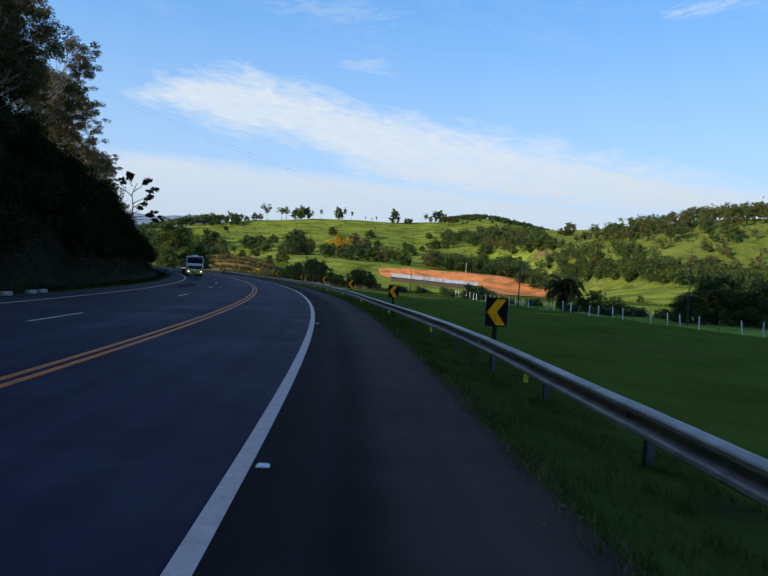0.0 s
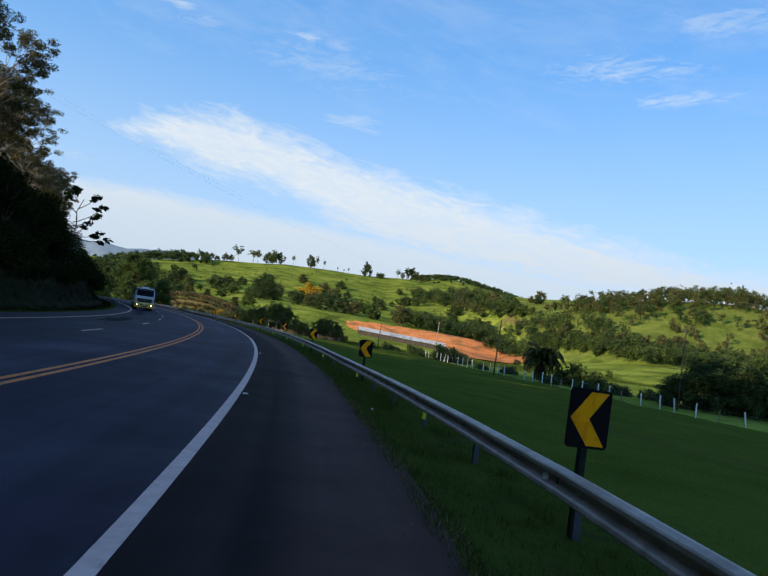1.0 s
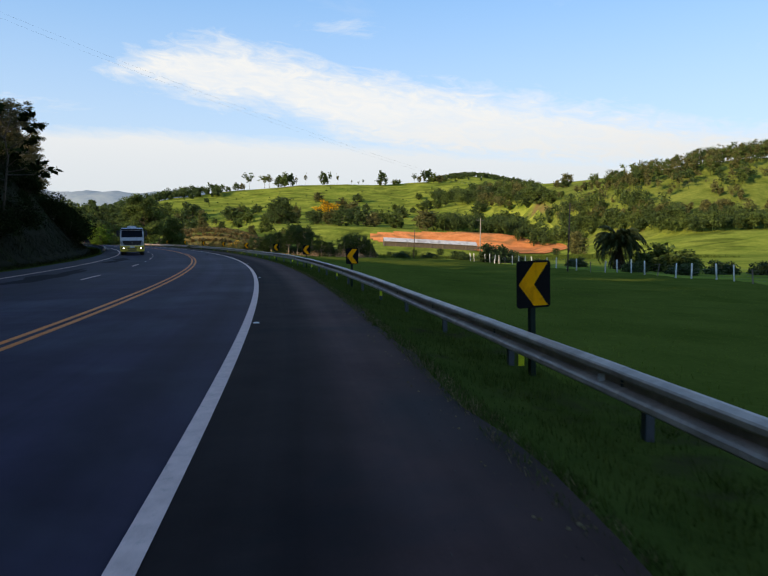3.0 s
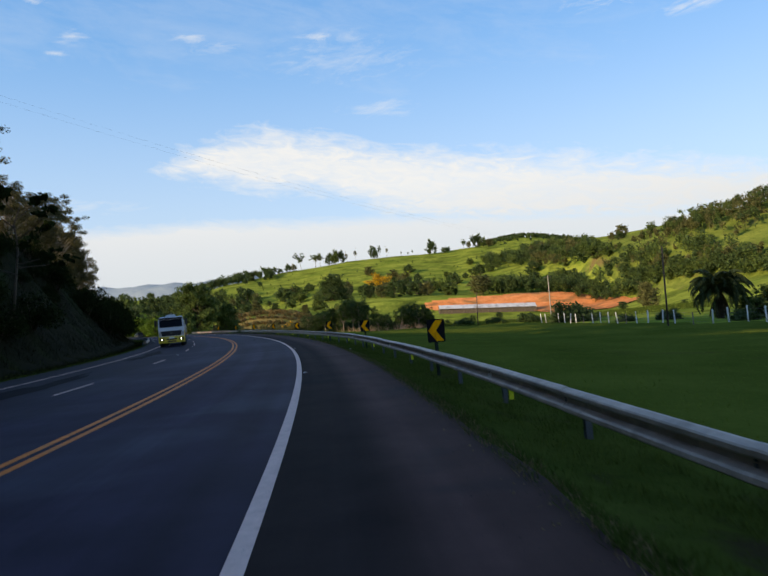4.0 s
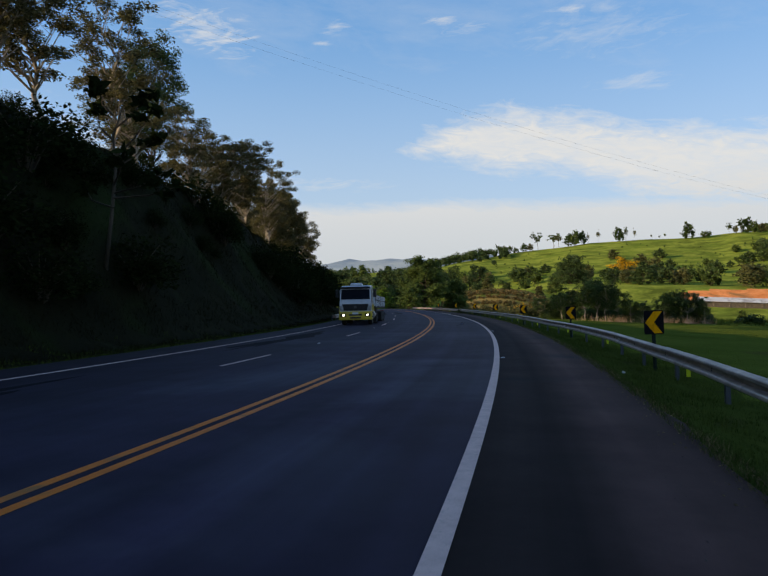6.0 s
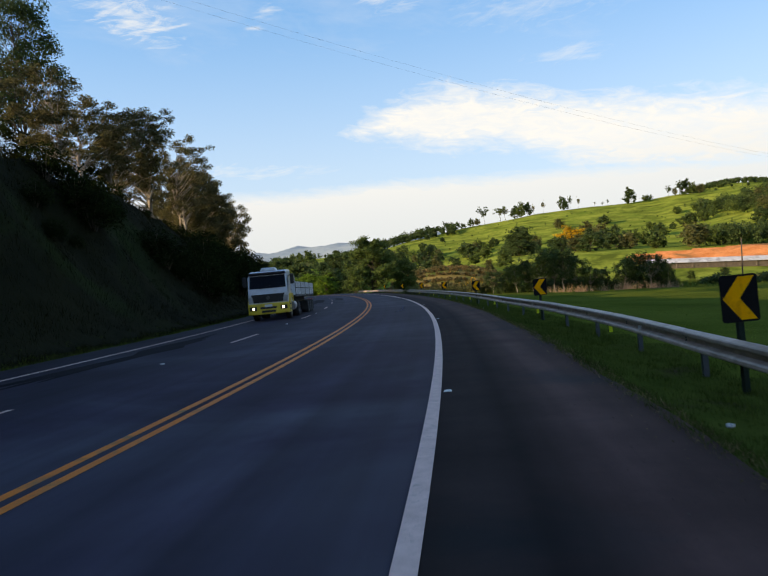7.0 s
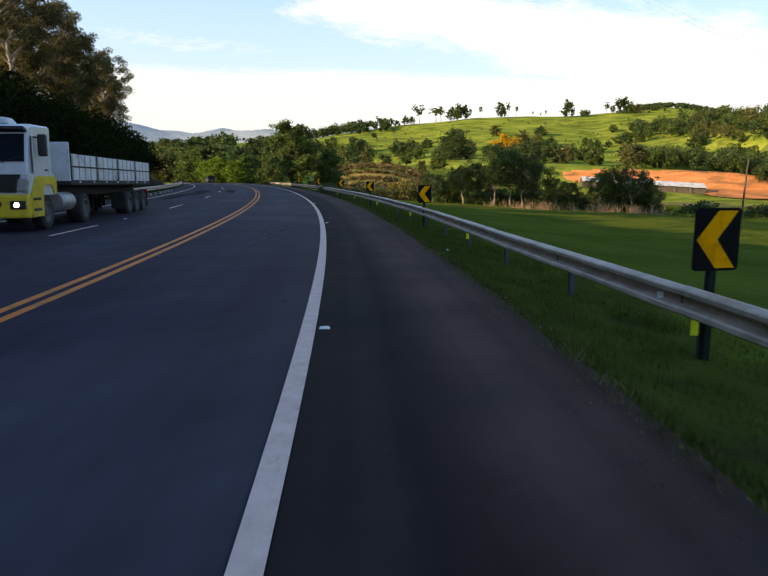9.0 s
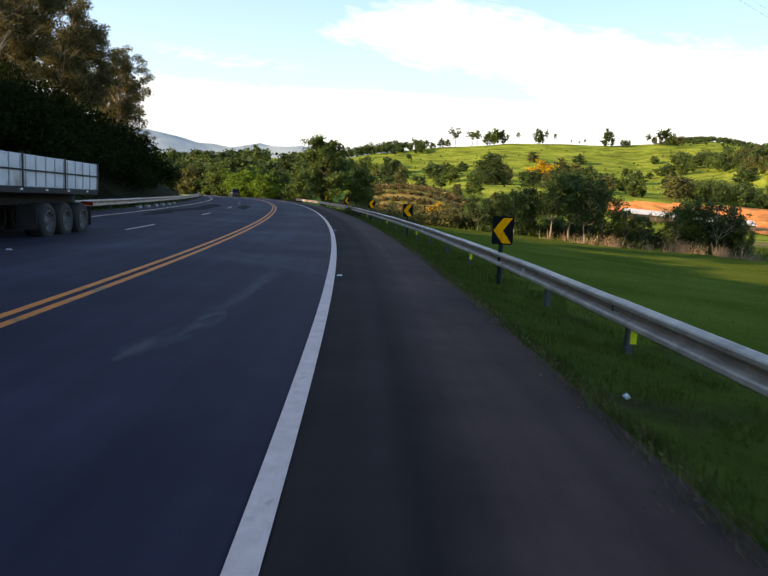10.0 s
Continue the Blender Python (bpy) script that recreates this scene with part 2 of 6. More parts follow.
def glowing(name, colour, strength):
    m = bpy.data.materials.new(name)
    m.use_nodes = True
    b = m.node_tree.nodes["Principled BSDF"]
    b.inputs["Base Color"].default_value = (*colour, 1)
    b.inputs["Emission Color"].default_value = (*colour, 1)
    b.inputs["Emission Strength"].default_value = strength
    return m


LANE_WEAR = [(-13.0, (0.9, 0.9, 0.9)), (-10.2, (0.82, 0.82, 0.84)), (-9.3, (1.1, 1.1, 1.1)), (-8.0, (0.8, 0.8, 0.82)), (-6.5, (0.85, 0.85, 0.86)), (-5.4, (1.12, 1.12, 1.12)), (-4.2, (0.85, 0.85, 0.87)),
             (-2.7, (0.86, 0.86, 0.88)), (-1.75, (1.18, 1.18, 1.16)), (-0.9, (0.86, 0.86, 0.88)), (-0.2, (1.05, 1.03, 1.0))]
SHOULDER_WEAR = [(0.0, (0.78, 0.88, 0.92)), (0.65, (0.80, 0.88, 0.90)), (0.85, (0.52, 0.55, 0.58)), (1.1, (0.72, 0.70, 0.70)), (1.35, (1.10, 0.98, 0.98)), (1.7, (1.25, 1.08, 1.08)), (2.2, (1.15, 0.98, 0.95)), (2.5, (1.0, 0.86, 0.78))]
asphalt = surface("asphalt", (0.0138, 0.0122, 0.0250), (0.0258, 0.0226, 0.0440), 0.7, 0.82, fine=45, bump=0.4, bump_size=0.006, stain=(0.048, 0.052, 0.072), stain_scale=0.14, stain_at=(0.50, 0.74), spec=0.15, across=LANE_WEAR)
shoulder_mat = surface("shoulder_asphalt", (0.037, 0.0228, 0.0212), (0.065, 0.0405, 0.0372), 0.8, 0.92, fine=40, bump=0.4, bump_size=0.008, stain=(0.026, 0.025, 0.027), stain_scale=0.25, stain_at=(0.55, 0.7), spec=0.08, across=SHOULDER_WEAR)
patch_mat = surface("asphalt_patch", (0.008, 0.0083, 0.011), (0.015, 0.0155, 0.020), 1.5, 0.9, fine=60, bump=0.3, bump_size=0.005, spec=0.05)
white_line = surface("white_road_paint", (0.56, 0.375, 0.325), (0.75, 0.520, 0.455), 6.0, 0.8, fine=70, bump=0.2, bump_size=0.004, stain=(0.30, 0.24, 0.20), stain_scale=9.0, stain_at=(0.60, 0.80), spec=0.2)
yellow_line = surface("yellow_road_paint", (0.52, 0.118, 0.005), (0.70, 0.175, 0.009), 3.0, 0.7, fine=50, bump=0.2, bump_size=0.004, stain=(0.22, 0.11, 0.03), stain_scale=2.0, stain_at=(0.55, 0.72))
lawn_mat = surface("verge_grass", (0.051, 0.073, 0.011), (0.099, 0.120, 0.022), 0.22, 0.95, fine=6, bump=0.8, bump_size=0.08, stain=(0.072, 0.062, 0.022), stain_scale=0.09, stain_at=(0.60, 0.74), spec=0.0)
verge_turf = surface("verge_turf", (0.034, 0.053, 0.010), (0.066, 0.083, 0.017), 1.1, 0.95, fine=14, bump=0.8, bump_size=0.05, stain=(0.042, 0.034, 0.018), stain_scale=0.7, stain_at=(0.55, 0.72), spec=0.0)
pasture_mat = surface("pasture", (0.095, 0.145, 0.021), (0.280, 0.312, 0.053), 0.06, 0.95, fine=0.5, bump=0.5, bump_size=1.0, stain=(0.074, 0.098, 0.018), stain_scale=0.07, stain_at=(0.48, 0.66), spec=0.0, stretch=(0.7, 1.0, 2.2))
scrub_mat = surface("dry_hill_pasture", (0.066, 0.100, 0.018), (0.195, 0.225, 0.046), 0.09, 0.95, fine=0.6, bump=0.9, bump_size=1.4, stain=(0.155, 0.110, 0.050), stain_scale=0.035, stain_at=(0.56, 0.70), spec=0.0, stretch=(0.8, 1.0, 1.8))
# aerial haze over the far hills is mixed into this base colour
distant_hazed = surface("hazed_distant_woods", (0.20, 0.27, 0.32), (0.34, 0.39, 0.40), 0.008, 0.95, fine=0.03, bump=0.0, spec=0.0)
soil_mat = surface("red_soil", (0.43, 0.140, 0.044), (0.66, 0.265, 0.105), 0.35, 0.95, fine=1.6, bump=0.8, bump_size=0.5, stain=(0.24, 0.12, 0.05), stain_scale=0.12, stain_at=(0.5, 0.62), spec=0.05, stretch=(0.5, 1, 1))
dry_mat = surface("dry_terraced_grass", (0.10, 0.085, 0.03), (0.21, 0.155, 0.055), 0.12, 0.95, fine=0.9, bump=0.7, bump_size=0.5, stain=(0.075, 0.10, 0.02), stain_scale=0.1, spec=0.05, stretch=(0.35, 1, 2.2))
bark_pale = surface("pale_bark", (0.16, 0.13, 0.10), (0.34, 0.29, 0.23), 2.0, 0.9, fine=20, bump=0.5, bump_size=0.03, stretch=(1, 1, 0.25))
bark_dark = surface("dark_bark", (0.035, 0.028, 0.02), (0.09, 0.07, 0.05), 2.0, 0.9, fine=20, bump=0.6, bump_size=0.04, stretch=(1, 1, 0.25))


def leaves(name, dark, light, amount=0.45, through=0.35, spec=0.12):
    return surface(name, dark, light, 0.5, 0.6, fine=3.0, bump=0.0, random_by="island", random_amount=amount, glow_through=through, spec=spec)


leaf_euca = leaves("eucalyptus_leaves", (0.060, 0.062, 0.028), (0.142, 0.124, 0.050), 0.5, 0.42)
leaf_dark = leaves("dark_leaves", (0.030, 0.054, 0.017), (0.072, 0.106, 0.034))
# darker copy of the leaf colours with the wood's shade painted in
leaf_shaded = leaves("shade_darkened_leaves", (0.009, 0.015, 0.005), (0.024, 0.034, 0.011), spec=0.0)
leaf_green = leaves("green_leaves", (0.046, 0.080, 0.019), (0.112, 0.148, 0.038))
leaf_bright = leaves("bright_leaves", (0.070, 0.130, 0.014), (0.130, 0.200, 0.025))
leaf_olive = leaves("olive_leaves", (0.064, 0.074, 0.025), (0.148, 0.142, 0.052))
leaf_yellow = leaves("yellow_flowers", (0.62, 0.30, 0.008), (0.80, 0.46, 0.012))
leaf_palm = leaves("palm_leaves", (0.026, 0.042, 0.015), (0.064, 0.086, 0.031), 0.35)
dead_palm = leaves("withered_palm_leaves", (0.035, 0.028, 0.015), (0.075, 0.058, 0.03), 0.4)
terrace_leaf = leaves("browned_shrub_leaves", (0.12, 0.088, 0.034), (0.225, 0.165, 0.068), 0.5)
straw = leaves("dry_straw", (0.26, 0.17, 0.10), (0.50, 0.36, 0.24), 0.4)
blade_mat = leaves("grass_blades", (0.041, 0.065, 0.012), (0.080, 0.107, 0.022), 0.4, spec=0.0)
field_blade = leaves("field_grass_blades", (0.098, 0.135, 0.020), (0.140, 0.176, 0.033), 0.25, spec=0.0)
edge_straw = leaves("withered_verge_grass", (0.115, 0.082, 0.040), (0.26, 0.19, 0.10), 0.5, spec=0.0)
crumb_mat = surface("asphalt_crumbs", (0.03, 0.026, 0.024), (0.085, 0.075, 0.066), 8.0, 0.95, fine=60, bump=0.0, random_by="island", random_amount=0.5, spec=0.1)
# bank grass and soil near black: shade under the wood is in these colours
bank_blades_shaded = leaves("bank_grass", (0.007, 0.009, 0.003), (0.018, 0.017, 0.006), 0.4, spec=0.0)
bank_soil_shaded = surface("shaded_overgrown_bank", (0.006, 0.0075, 0.003), (0.015, 0.015, 0.006), 0.35, 0.95, fine=5, bump=0.8, bump_size=0.15, stain=(0.014, 0.024, 0.005), stain_scale=0.12, stain_at=(0.52, 0.68), spec=0.05)
steel = surface("galvanised_steel", (0.30, 0.215, 0.165), (0.53, 0.392, 0.308), 2.2, 0.5, metal=0.0, spec=0.5, fine=45, bump=0.15, bump_size=0.003, stain=(0.17, 0.115, 0.08), stain_scale=1.1, stain_at=(0.50, 0.72))
post_steel = surface("post_steel", (0.040, 0.050, 0.064), (0.068, 0.082, 0.100), 2.0, 0.6, metal=0.2, fine=30, bump=0.1)
lime_film = surface("lime_reflective_film", (0.60, 0.64, 0.015), (0.78, 0.80, 0.03), 5.0, 0.4, fine=80, bump=0.0)
white_film = surface("white_reflective_film", (0.62, 0.62, 0.62), (0.8, 0.8, 0.8), 8.0, 0.4, fine=80, bump=0.0)
sign_black = surface("black_sign_film", (0.005, 0.005, 0.006), (0.010, 0.010, 0.011), 4.0, 0.7, fine=60, bump=0.02, spec=0.05)
sign_yellow = surface("yellow_sign_film", (0.84, 0.32, 0.004), (0.94, 0.39, 0.006), 5.0, 0.7, fine=60, bump=0.0, stain=(0.70, 0.26, 0.005), stain_scale=4.0, spec=0.05)
sign_post = surface("dark_green_post_paint", (0.008, 0.015, 0.012), (0.016, 0.027, 0.021), 4.0, 0.7, fine=40, bump=0.1, spec=0.08)
alu_back = surface("aluminium_sheet_back", (0.25, 0.25, 0.26), (0.36, 0.36, 0.37), 3.0, 0.5, metal=0.6)
concrete = surface("whitewashed_concrete", (0.46, 0.45, 0.42), (0.68, 0.67, 0.64), 3.0, 0.9, fine=30, bump=0.3, stain=(0.28, 0.27, 0.22), stain_scale=2.0, stain_at=(0.52, 0.7), random_by="object", random_amount=0.2)
kerb_paint = surface("worn_kerb_whitewash", (0.16, 0.16, 0.15), (0.30, 0.29, 0.27), 3.0, 0.9, fine=30, bump=0.3, stain=(0.10, 0.10, 0.09), stain_scale=2.0)
grey_pole = surface("weathered_grey_concrete", (0.20, 0.18, 0.15), (0.32, 0.29, 0.25), 3.0, 0.9, fine=25, bump=0.3, stretch=(1, 1, 0.3))
pole_wood = surface("dark_pole_wood", (0.035, 0.027, 0.02), (0.085, 0.065, 0.05), 3.0, 0.9, fine=25, bump=0.4, stretch=(1, 1, 0.2))
old_wood = surface("weathered_wood", (0.10, 0.08, 0.06), (0.22, 0.18, 0.14), 3.0, 0.9, fine=25, bump=0.4, stretch=(1, 1, 0.2))
cable_mat = surface("weathered_cable", (0.22, 0.23, 0.25), (0.32, 0.33, 0.35), 3.0, 0.6, metal=0.2, bump=0.0)
wire_mat = surface("fence_wire", (0.10, 0.10, 0.10), (0.18, 0.17, 0.16), 3.0, 0.6, metal=0.6, bump=0.0)
roof_grey = surface("pale_fibre_cement_roof", (0.40, 0.40, 0.40), (0.56, 0.56, 0.56), 0.4, 0.85, fine=4, bump=0.2, stain=(0.30, 0.29, 0.28), stain_scale=0.25)
wall_pale = surface("pale_render", (0.42, 0.38, 0.32), (0.58, 0.54, 0.47), 1.0, 0.9, fine=12, bump=0.1)
shed_shade = surface("shed_shade_brown", (0.05, 0.04, 0.03), (0.10, 0.08, 0.06), 1.0, 0.9, fine=8, bump=0.1)
dark_inside = surface("dark_opening", (0.01, 0.01, 0.01), (0.03, 0.03, 0.03), 1.0, 0.8, bump=0.0)
paint_white = surface("white_vehicle_paint", (0.40, 0.42, 0.46), (0.54, 0.56, 0.60), 1.0, 0.3, fine=20, bump=0.0, coat=0.4, stain=(0.38, 0.37, 0.36), stain_scale=1.2, stain_at=(0.55, 0.75))
paint_yellow = surface("yellow_vehicle_paint", (0.50, 0.36, 0.02), (0.62, 0.46, 0.035), 1.0, 0.35, fine=20, bump=0.0, coat=0.4, stain=(0.32, 0.24, 0.04), stain_scale=1.5, stain_at=(0.55, 0.75))
paint_dark = surface("dark_vehicle_paint", (0.012, 0.014, 0.018), (0.025, 0.028, 0.034), 1.0, 0.25, fine=20, bump=0.0, coat=0.6)
dark_plastic = surface("dark_plastic", (0.010, 0.010, 0.012), (0.022, 0.022, 0.025), 2.0, 0.6, fine=30, bump=0.05)
rubber = surface("tyre_rubber", (0.012, 0.012, 0.012), (0.026, 0.025, 0.024), 3.0, 0.9, fine=30, bump=0.2)
rim_steel = surface("wheel_rim_steel", (0.05, 0.05, 0.052), (0.11, 0.11, 0.112), 3.0, 0.6, metal=0.4)
glass_dark = surface("dark_windscreen_glass", (0.006, 0.009, 0.014), (0.010, 0.014, 0.022), 0.6, 0.35, fine=2, bump=0.0, spec=0.02, coat=0.0)
lamp_glow = glowing("headlight_glow", (1.0, 0.93, 0.72), 5.0)
tail_red = surface("red_lamp_plastic", (0.25, 0.01, 0.01), (0.35, 0.02, 0.015), 3.0, 0.3, bump=0.0)
side_boards = surface("whitish_side_boards", (0.42, 0.45, 0.48), (0.60, 0.63, 0.66), 1.2, 0.5, fine=20, bump=0.05, stain=(0.26, 0.25, 0.24), stain_scale=1.0, stain_at=(0.55, 0.72))
chassis_mat = surface("chassis_black", (0.012, 0.012, 0.012), (0.03, 0.029, 0.028), 2.0, 0.8, fine=20, bump=0.1)
litter_mat = surface("crumpled_plastic", (0.5, 0.52, 0.55), (0.75, 0.76, 0.78), 5.0, 0.5, bump=0.3)

# ---- plan ----
STEP = 0.5
S_GRID = np.arange(-160.0, 520.0, STEP)


def bend(s):
    u = np.clip(s, -60, 150) / 100
    k = 0.2487 + 0.0743 * u + 0.0081 * u ** 2 - 0.0502 * u ** 3 - 0.0115 * u ** 4
    return 0.01 * (k + np.clip(s - 150, 0, 60) * 0.004)


def lay_out():
    k = bend(S_GRID)
    th = np.concatenate([[0], np.cumsum((k[1:] + k[:-1]) / 2 * STEP)])
    th -= np.interp(0, S_GRID, th)
    x = np.concatenate([[0], np.cumsum(-(np.sin(th[1:]) + np.sin(th[:-1])) / 2 * STEP)])
    y = np.concatenate([[0], np.cumsum((np.cos(th[1:]) + np.cos(th[:-1])) / 2 * STEP)])
    u = np.clip(S_GRID, -60, 230) / 100
    z = -0.3355 * u + 0.8648 * u ** 2 - 0.1604 * u ** 3
    return th, x - np.interp(0, S_GRID, x), y - np.interp(0, S_GRID, y), z


TH, RX, RY, RZ = lay_out()
BANK = -0.0087


def on_road(s, off, dz=0.0):
    """A place on the road's surface, with the road's cross fall."""
    th = np.interp(s, S_GRID, TH)
    return Vector((np.interp(s, S_GRID, RX) + off * math.cos(th), np.interp(s, S_GRID, RY) + off * math.sin(th), np.interp(s, S_GRID, RZ) + BANK * off + dz))


def heading(s):
    return math.degrees(np.interp(s, S_GRID, TH))


def road_at(x, y):
    """s and off of places, by the nearest point of the edge line."""
    x, y = np.atleast_1d(x).astype(float), np.atleast_1d(y).astype(float)
    s, off = np.empty_like(x), np.empty_like(x)
    px, py = RX[::8], RY[::8]
    for i in range(0, len(x), 4000):
        q = slice(i, i + 4000)
        d = (x[q, None] - px) ** 2 + (y[q, None] - py) ** 2
        j = np.argmin(d, 1) * 8
        dx, dy = x[q] - RX[j], y[q] - RY[j]
        along = -dx * np.sin(TH[j]) + dy * np.cos(TH[j])
        s[q] = S_GRID[j] + np.clip(along, -4, 4)
        off[q] = dx * np.cos(TH[j]) + dy * np.sin(TH[j])
    return s, off


def smooth(a, b, v):
    t = np.clip((v - a) / (b - a), 0, 1)
    return t * t * (3 - 2 * t)


def waves(x, y, size, seed=0.0):
    """Cheap rolling relief from a few sines, about -1 to 1."""
    a, b = x / size + seed, y / size - seed
    return (np.sin(a * 2.1 + 1.3 * np.sin(b * 1.7)) + np.sin(b * 2.6 + 1.1 * np.sin(a * 1.9 + 2)) + 0.5 * np.sin(a * 5.3 + b * 4.1)) / 2.5


def far_land(x, y):
    """The valley and the hills beyond it."""
    z = -2.0 - 3.5 * smooth(150, 330, y) + 0.5 * waves(x, y, 60)
    # right-hand wooded hill over a bright meadow
    ridge = np.interp(x, [60, 105, 139, 157, 174, 190, 225, 258, 290, 320, 400, 520, 800], [0, 12, 31, 33, 39, 44, 52, 58, 60, 56, 52, 49, 40])
    foot = np.interp(x, [60, 100, 128, 150, 168], [520, 485, 445, 372, 335])
    meadow = np.interp(x, [112, 145, 175, 220, 400], [0, 7, 11, 12, 16]) * smooth(250, 340, y)
    z = z + np.maximum(meadow, meadow + (ridge - meadow) * smooth(foot, foot + 120, y)) * (1 - 0.5 * smooth(520, 900, y))
    # cut bank of bare soil behind the long shed
    z = z + np.interp(x, [-140, -60, -12, 76, 125], [0, 6.5, 7.5, 4.0, 1.5]) * smooth(385 + 0.25 * np.clip(x, 0, 130), 418 + 0.12 * np.clip(x, 0, 130), y) * (1 - smooth(470, 780, y))
    z = z + 8.5 * smooth(438, 456, y) * (1 - smooth(95, 160, x)) * smooth(-140, -30, x) * (1 - smooth(470, 780, y))
    # green hill
    top = np.interp(x, [-460, -330, -245, -203, -160, -118, -60, 0, 60, 95, 130, 200, 350, 600], [12, 26, 46, 58, 66, 70, 77, 78, 76, 72, 63, 48, 36, 28])
    up = np.clip((y - 440) / 390, 0, 1) ** 1.5
    z = z + top * up * (1 - 0.65 * smooth(850, 1200, y)) + 2.0 * waves(x, y, 90, 2.0) * smooth(450, 600, y)
    # terraced slope by the far bend
    z = z + 9 * smooth(322, 350, y) * np.exp(-((x + 62) / 30) ** 2) * (1 - smooth(380, 450, y))
    # low wooded rise left of it
    z = z + 16 * np.exp(-((x + 146) / 80) ** 2 - ((y - 405) / 100) ** 2)
    # pale green hillside far to the left
    z = z + 26 * np.exp(-((x + 300) / 130) ** 2 - ((y - 680) / 150) ** 2)
    # far hills
    z = z + 80 * np.exp(-((x - 270) / 260) ** 2 - ((y - 1560) / 420) ** 2)
    z = z + 36 * smooth(1000, 1700, np.hypot(x, y)) + 14 * waves(x, y, 420, 1.0) * smooth(900, 1600, np.hypot(x, y)) * smooth(0, -300, x)
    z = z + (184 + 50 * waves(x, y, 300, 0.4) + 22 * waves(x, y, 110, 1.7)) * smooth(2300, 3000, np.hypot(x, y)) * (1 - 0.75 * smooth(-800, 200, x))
    z = z + 26 * smooth(-140, -330, x) * smooth(700, 400, y)
    return z


def bank_height(s):
    return np.interp(s, [-120, 20, 60, 112, 135, 162, 190, 212, 232], [13, 13, 12, 10, 8.4, 7.0, 5.0, 2.6, 0.0])


def near_land(s, off):
    """Height above the road's plane of the verge, the field and the cut bank beside the road."""
    right = np.interp(off, [2.3, 2.6, 4.2, 8, 20, 40, 70, 120], [-0.06, -0.10, -0.40, -0.62, -1.3, -2.2, -3.2, -5.0])
    h = bank_height(s)
    rise = np.interp(-off, [13.0, 14.0, 15.2, 17.0, 22.0, 34, 60, 110, 200], [-0.05, -0.12, 0.03, 0.22, 1.0, 1.15, 1.25, 1.3, 1.2])
    # last term: unseen hillside raised behind the bank to block the low sun
    left = np.where(rise > 0, rise * h, rise) + smooth(34, 62, -off) * np.interp(s, [-120, 40, 105], [6, 6, 0])
    return np.where(off > -8, right, left)


def land(x, y):
    shape = np.shape(x)
    x, y = np.ravel(np.asarray(x, float)), np.ravel(np.asarray(y, float))
    s, off = road_at(x, y)
    flat = np.interp(s, S_GRID, RZ)
    tilt = np.where(np.abs(off + 5) < 20, BANK * off, BANK * np.clip(off, -25, 15))
    near = flat + tilt + near_land(s, off)
    near = near + np.where((off > 6) | (off < -16), 0.12 * waves(x, y, 5.0) * np.clip(np.abs(off + 5) / 20 - 0.4, 0, 1.5), 0)
    near = near + np.where(off < -15, (0.45 * waves(x, y, 4.0, 2.2) + 0.3 * waves(x, y, 1.7, 0.2)) * smooth(-15, -18.5, off), 0)
    far = far_land(x, y)
    left_side = off < -8
    w = np.where(left_side, smooth(60, 150, -off) * smooth(120, 230, s) + smooth(195, 235, s) * smooth(13.5, 22, -off), smooth(45, 95, off))
    w = np.clip(np.maximum(w, smooth(300, 400, s) * smooth(14, 40, np.abs(off + 5))), 0, 1)
    w = np.where(y < -60, np.maximum(w, smooth(100, 300, np.abs(off)) * (off > 0)), w)
    w = np.maximum(w, smooth(480, 519, s))
    z = near * (1 - w) + far * w
    on = (off > -13.4) & (off < 2.5) & (s < 470)
    return np.where(on, flat + BANK * off - 0.06, z).reshape(shape)


# ---- mesh helpers ----
def mesh_of(name, verts, faces, material=None, smooth_faces=False):
    """A mesh from arrays; all faces have the same number of corners."""
    verts, faces = np.asarray(verts, np.float32), np.asarray(faces, np.int32)
    me = bpy.data.meshes.new(name)
    me.vertices.add(len(verts))
    me.vertices.foreach_set("co", verts.ravel())
    n = faces.shape[1]
    me.loops.add(faces.size)
    me.loops.foreach_set("vertex_index", faces.ravel())
    me.polygons.add(len(faces))
    me.polygons.foreach_set("loop_start", np.arange(0, faces.size, n, dtype=np.int32))
    me.polygons.foreach_set("loop_total", np.full(len(faces), n, np.int32))
    if smooth_faces:
        me.polygons.foreach_set("use_smooth", np.ones(len(faces), bool))
    me.update(calc_edges=True)
    me.validate()
    if material:
        me.materials.append(material)
    return me


def part(name, mesh, material=None, parent=None, label="", m=None):
    """Links a bmesh or a mesh as one object under a thing."""
    if isinstance(mesh, bmesh.types.BMesh):
        data = bpy.data.meshes.new(name)
        mesh.to_mesh(data)
        mesh.free()
    else:
        data = mesh
    if material and not data.materials:
        data.materials.append(material)
    ob = new(name, data)
    if m is not None:
        ob.matrix_basis = m
    ob.parent = parent
    if label:
        ob["label"] = label
    return ob


def thing(name, label, category, group="", kind="", m=None):
    ob = new(name)
    ob.empty_display_size = 0.2
    if m is not None:
        ob.matrix_basis = m
    return tagged(ob, label, category, group, kind)


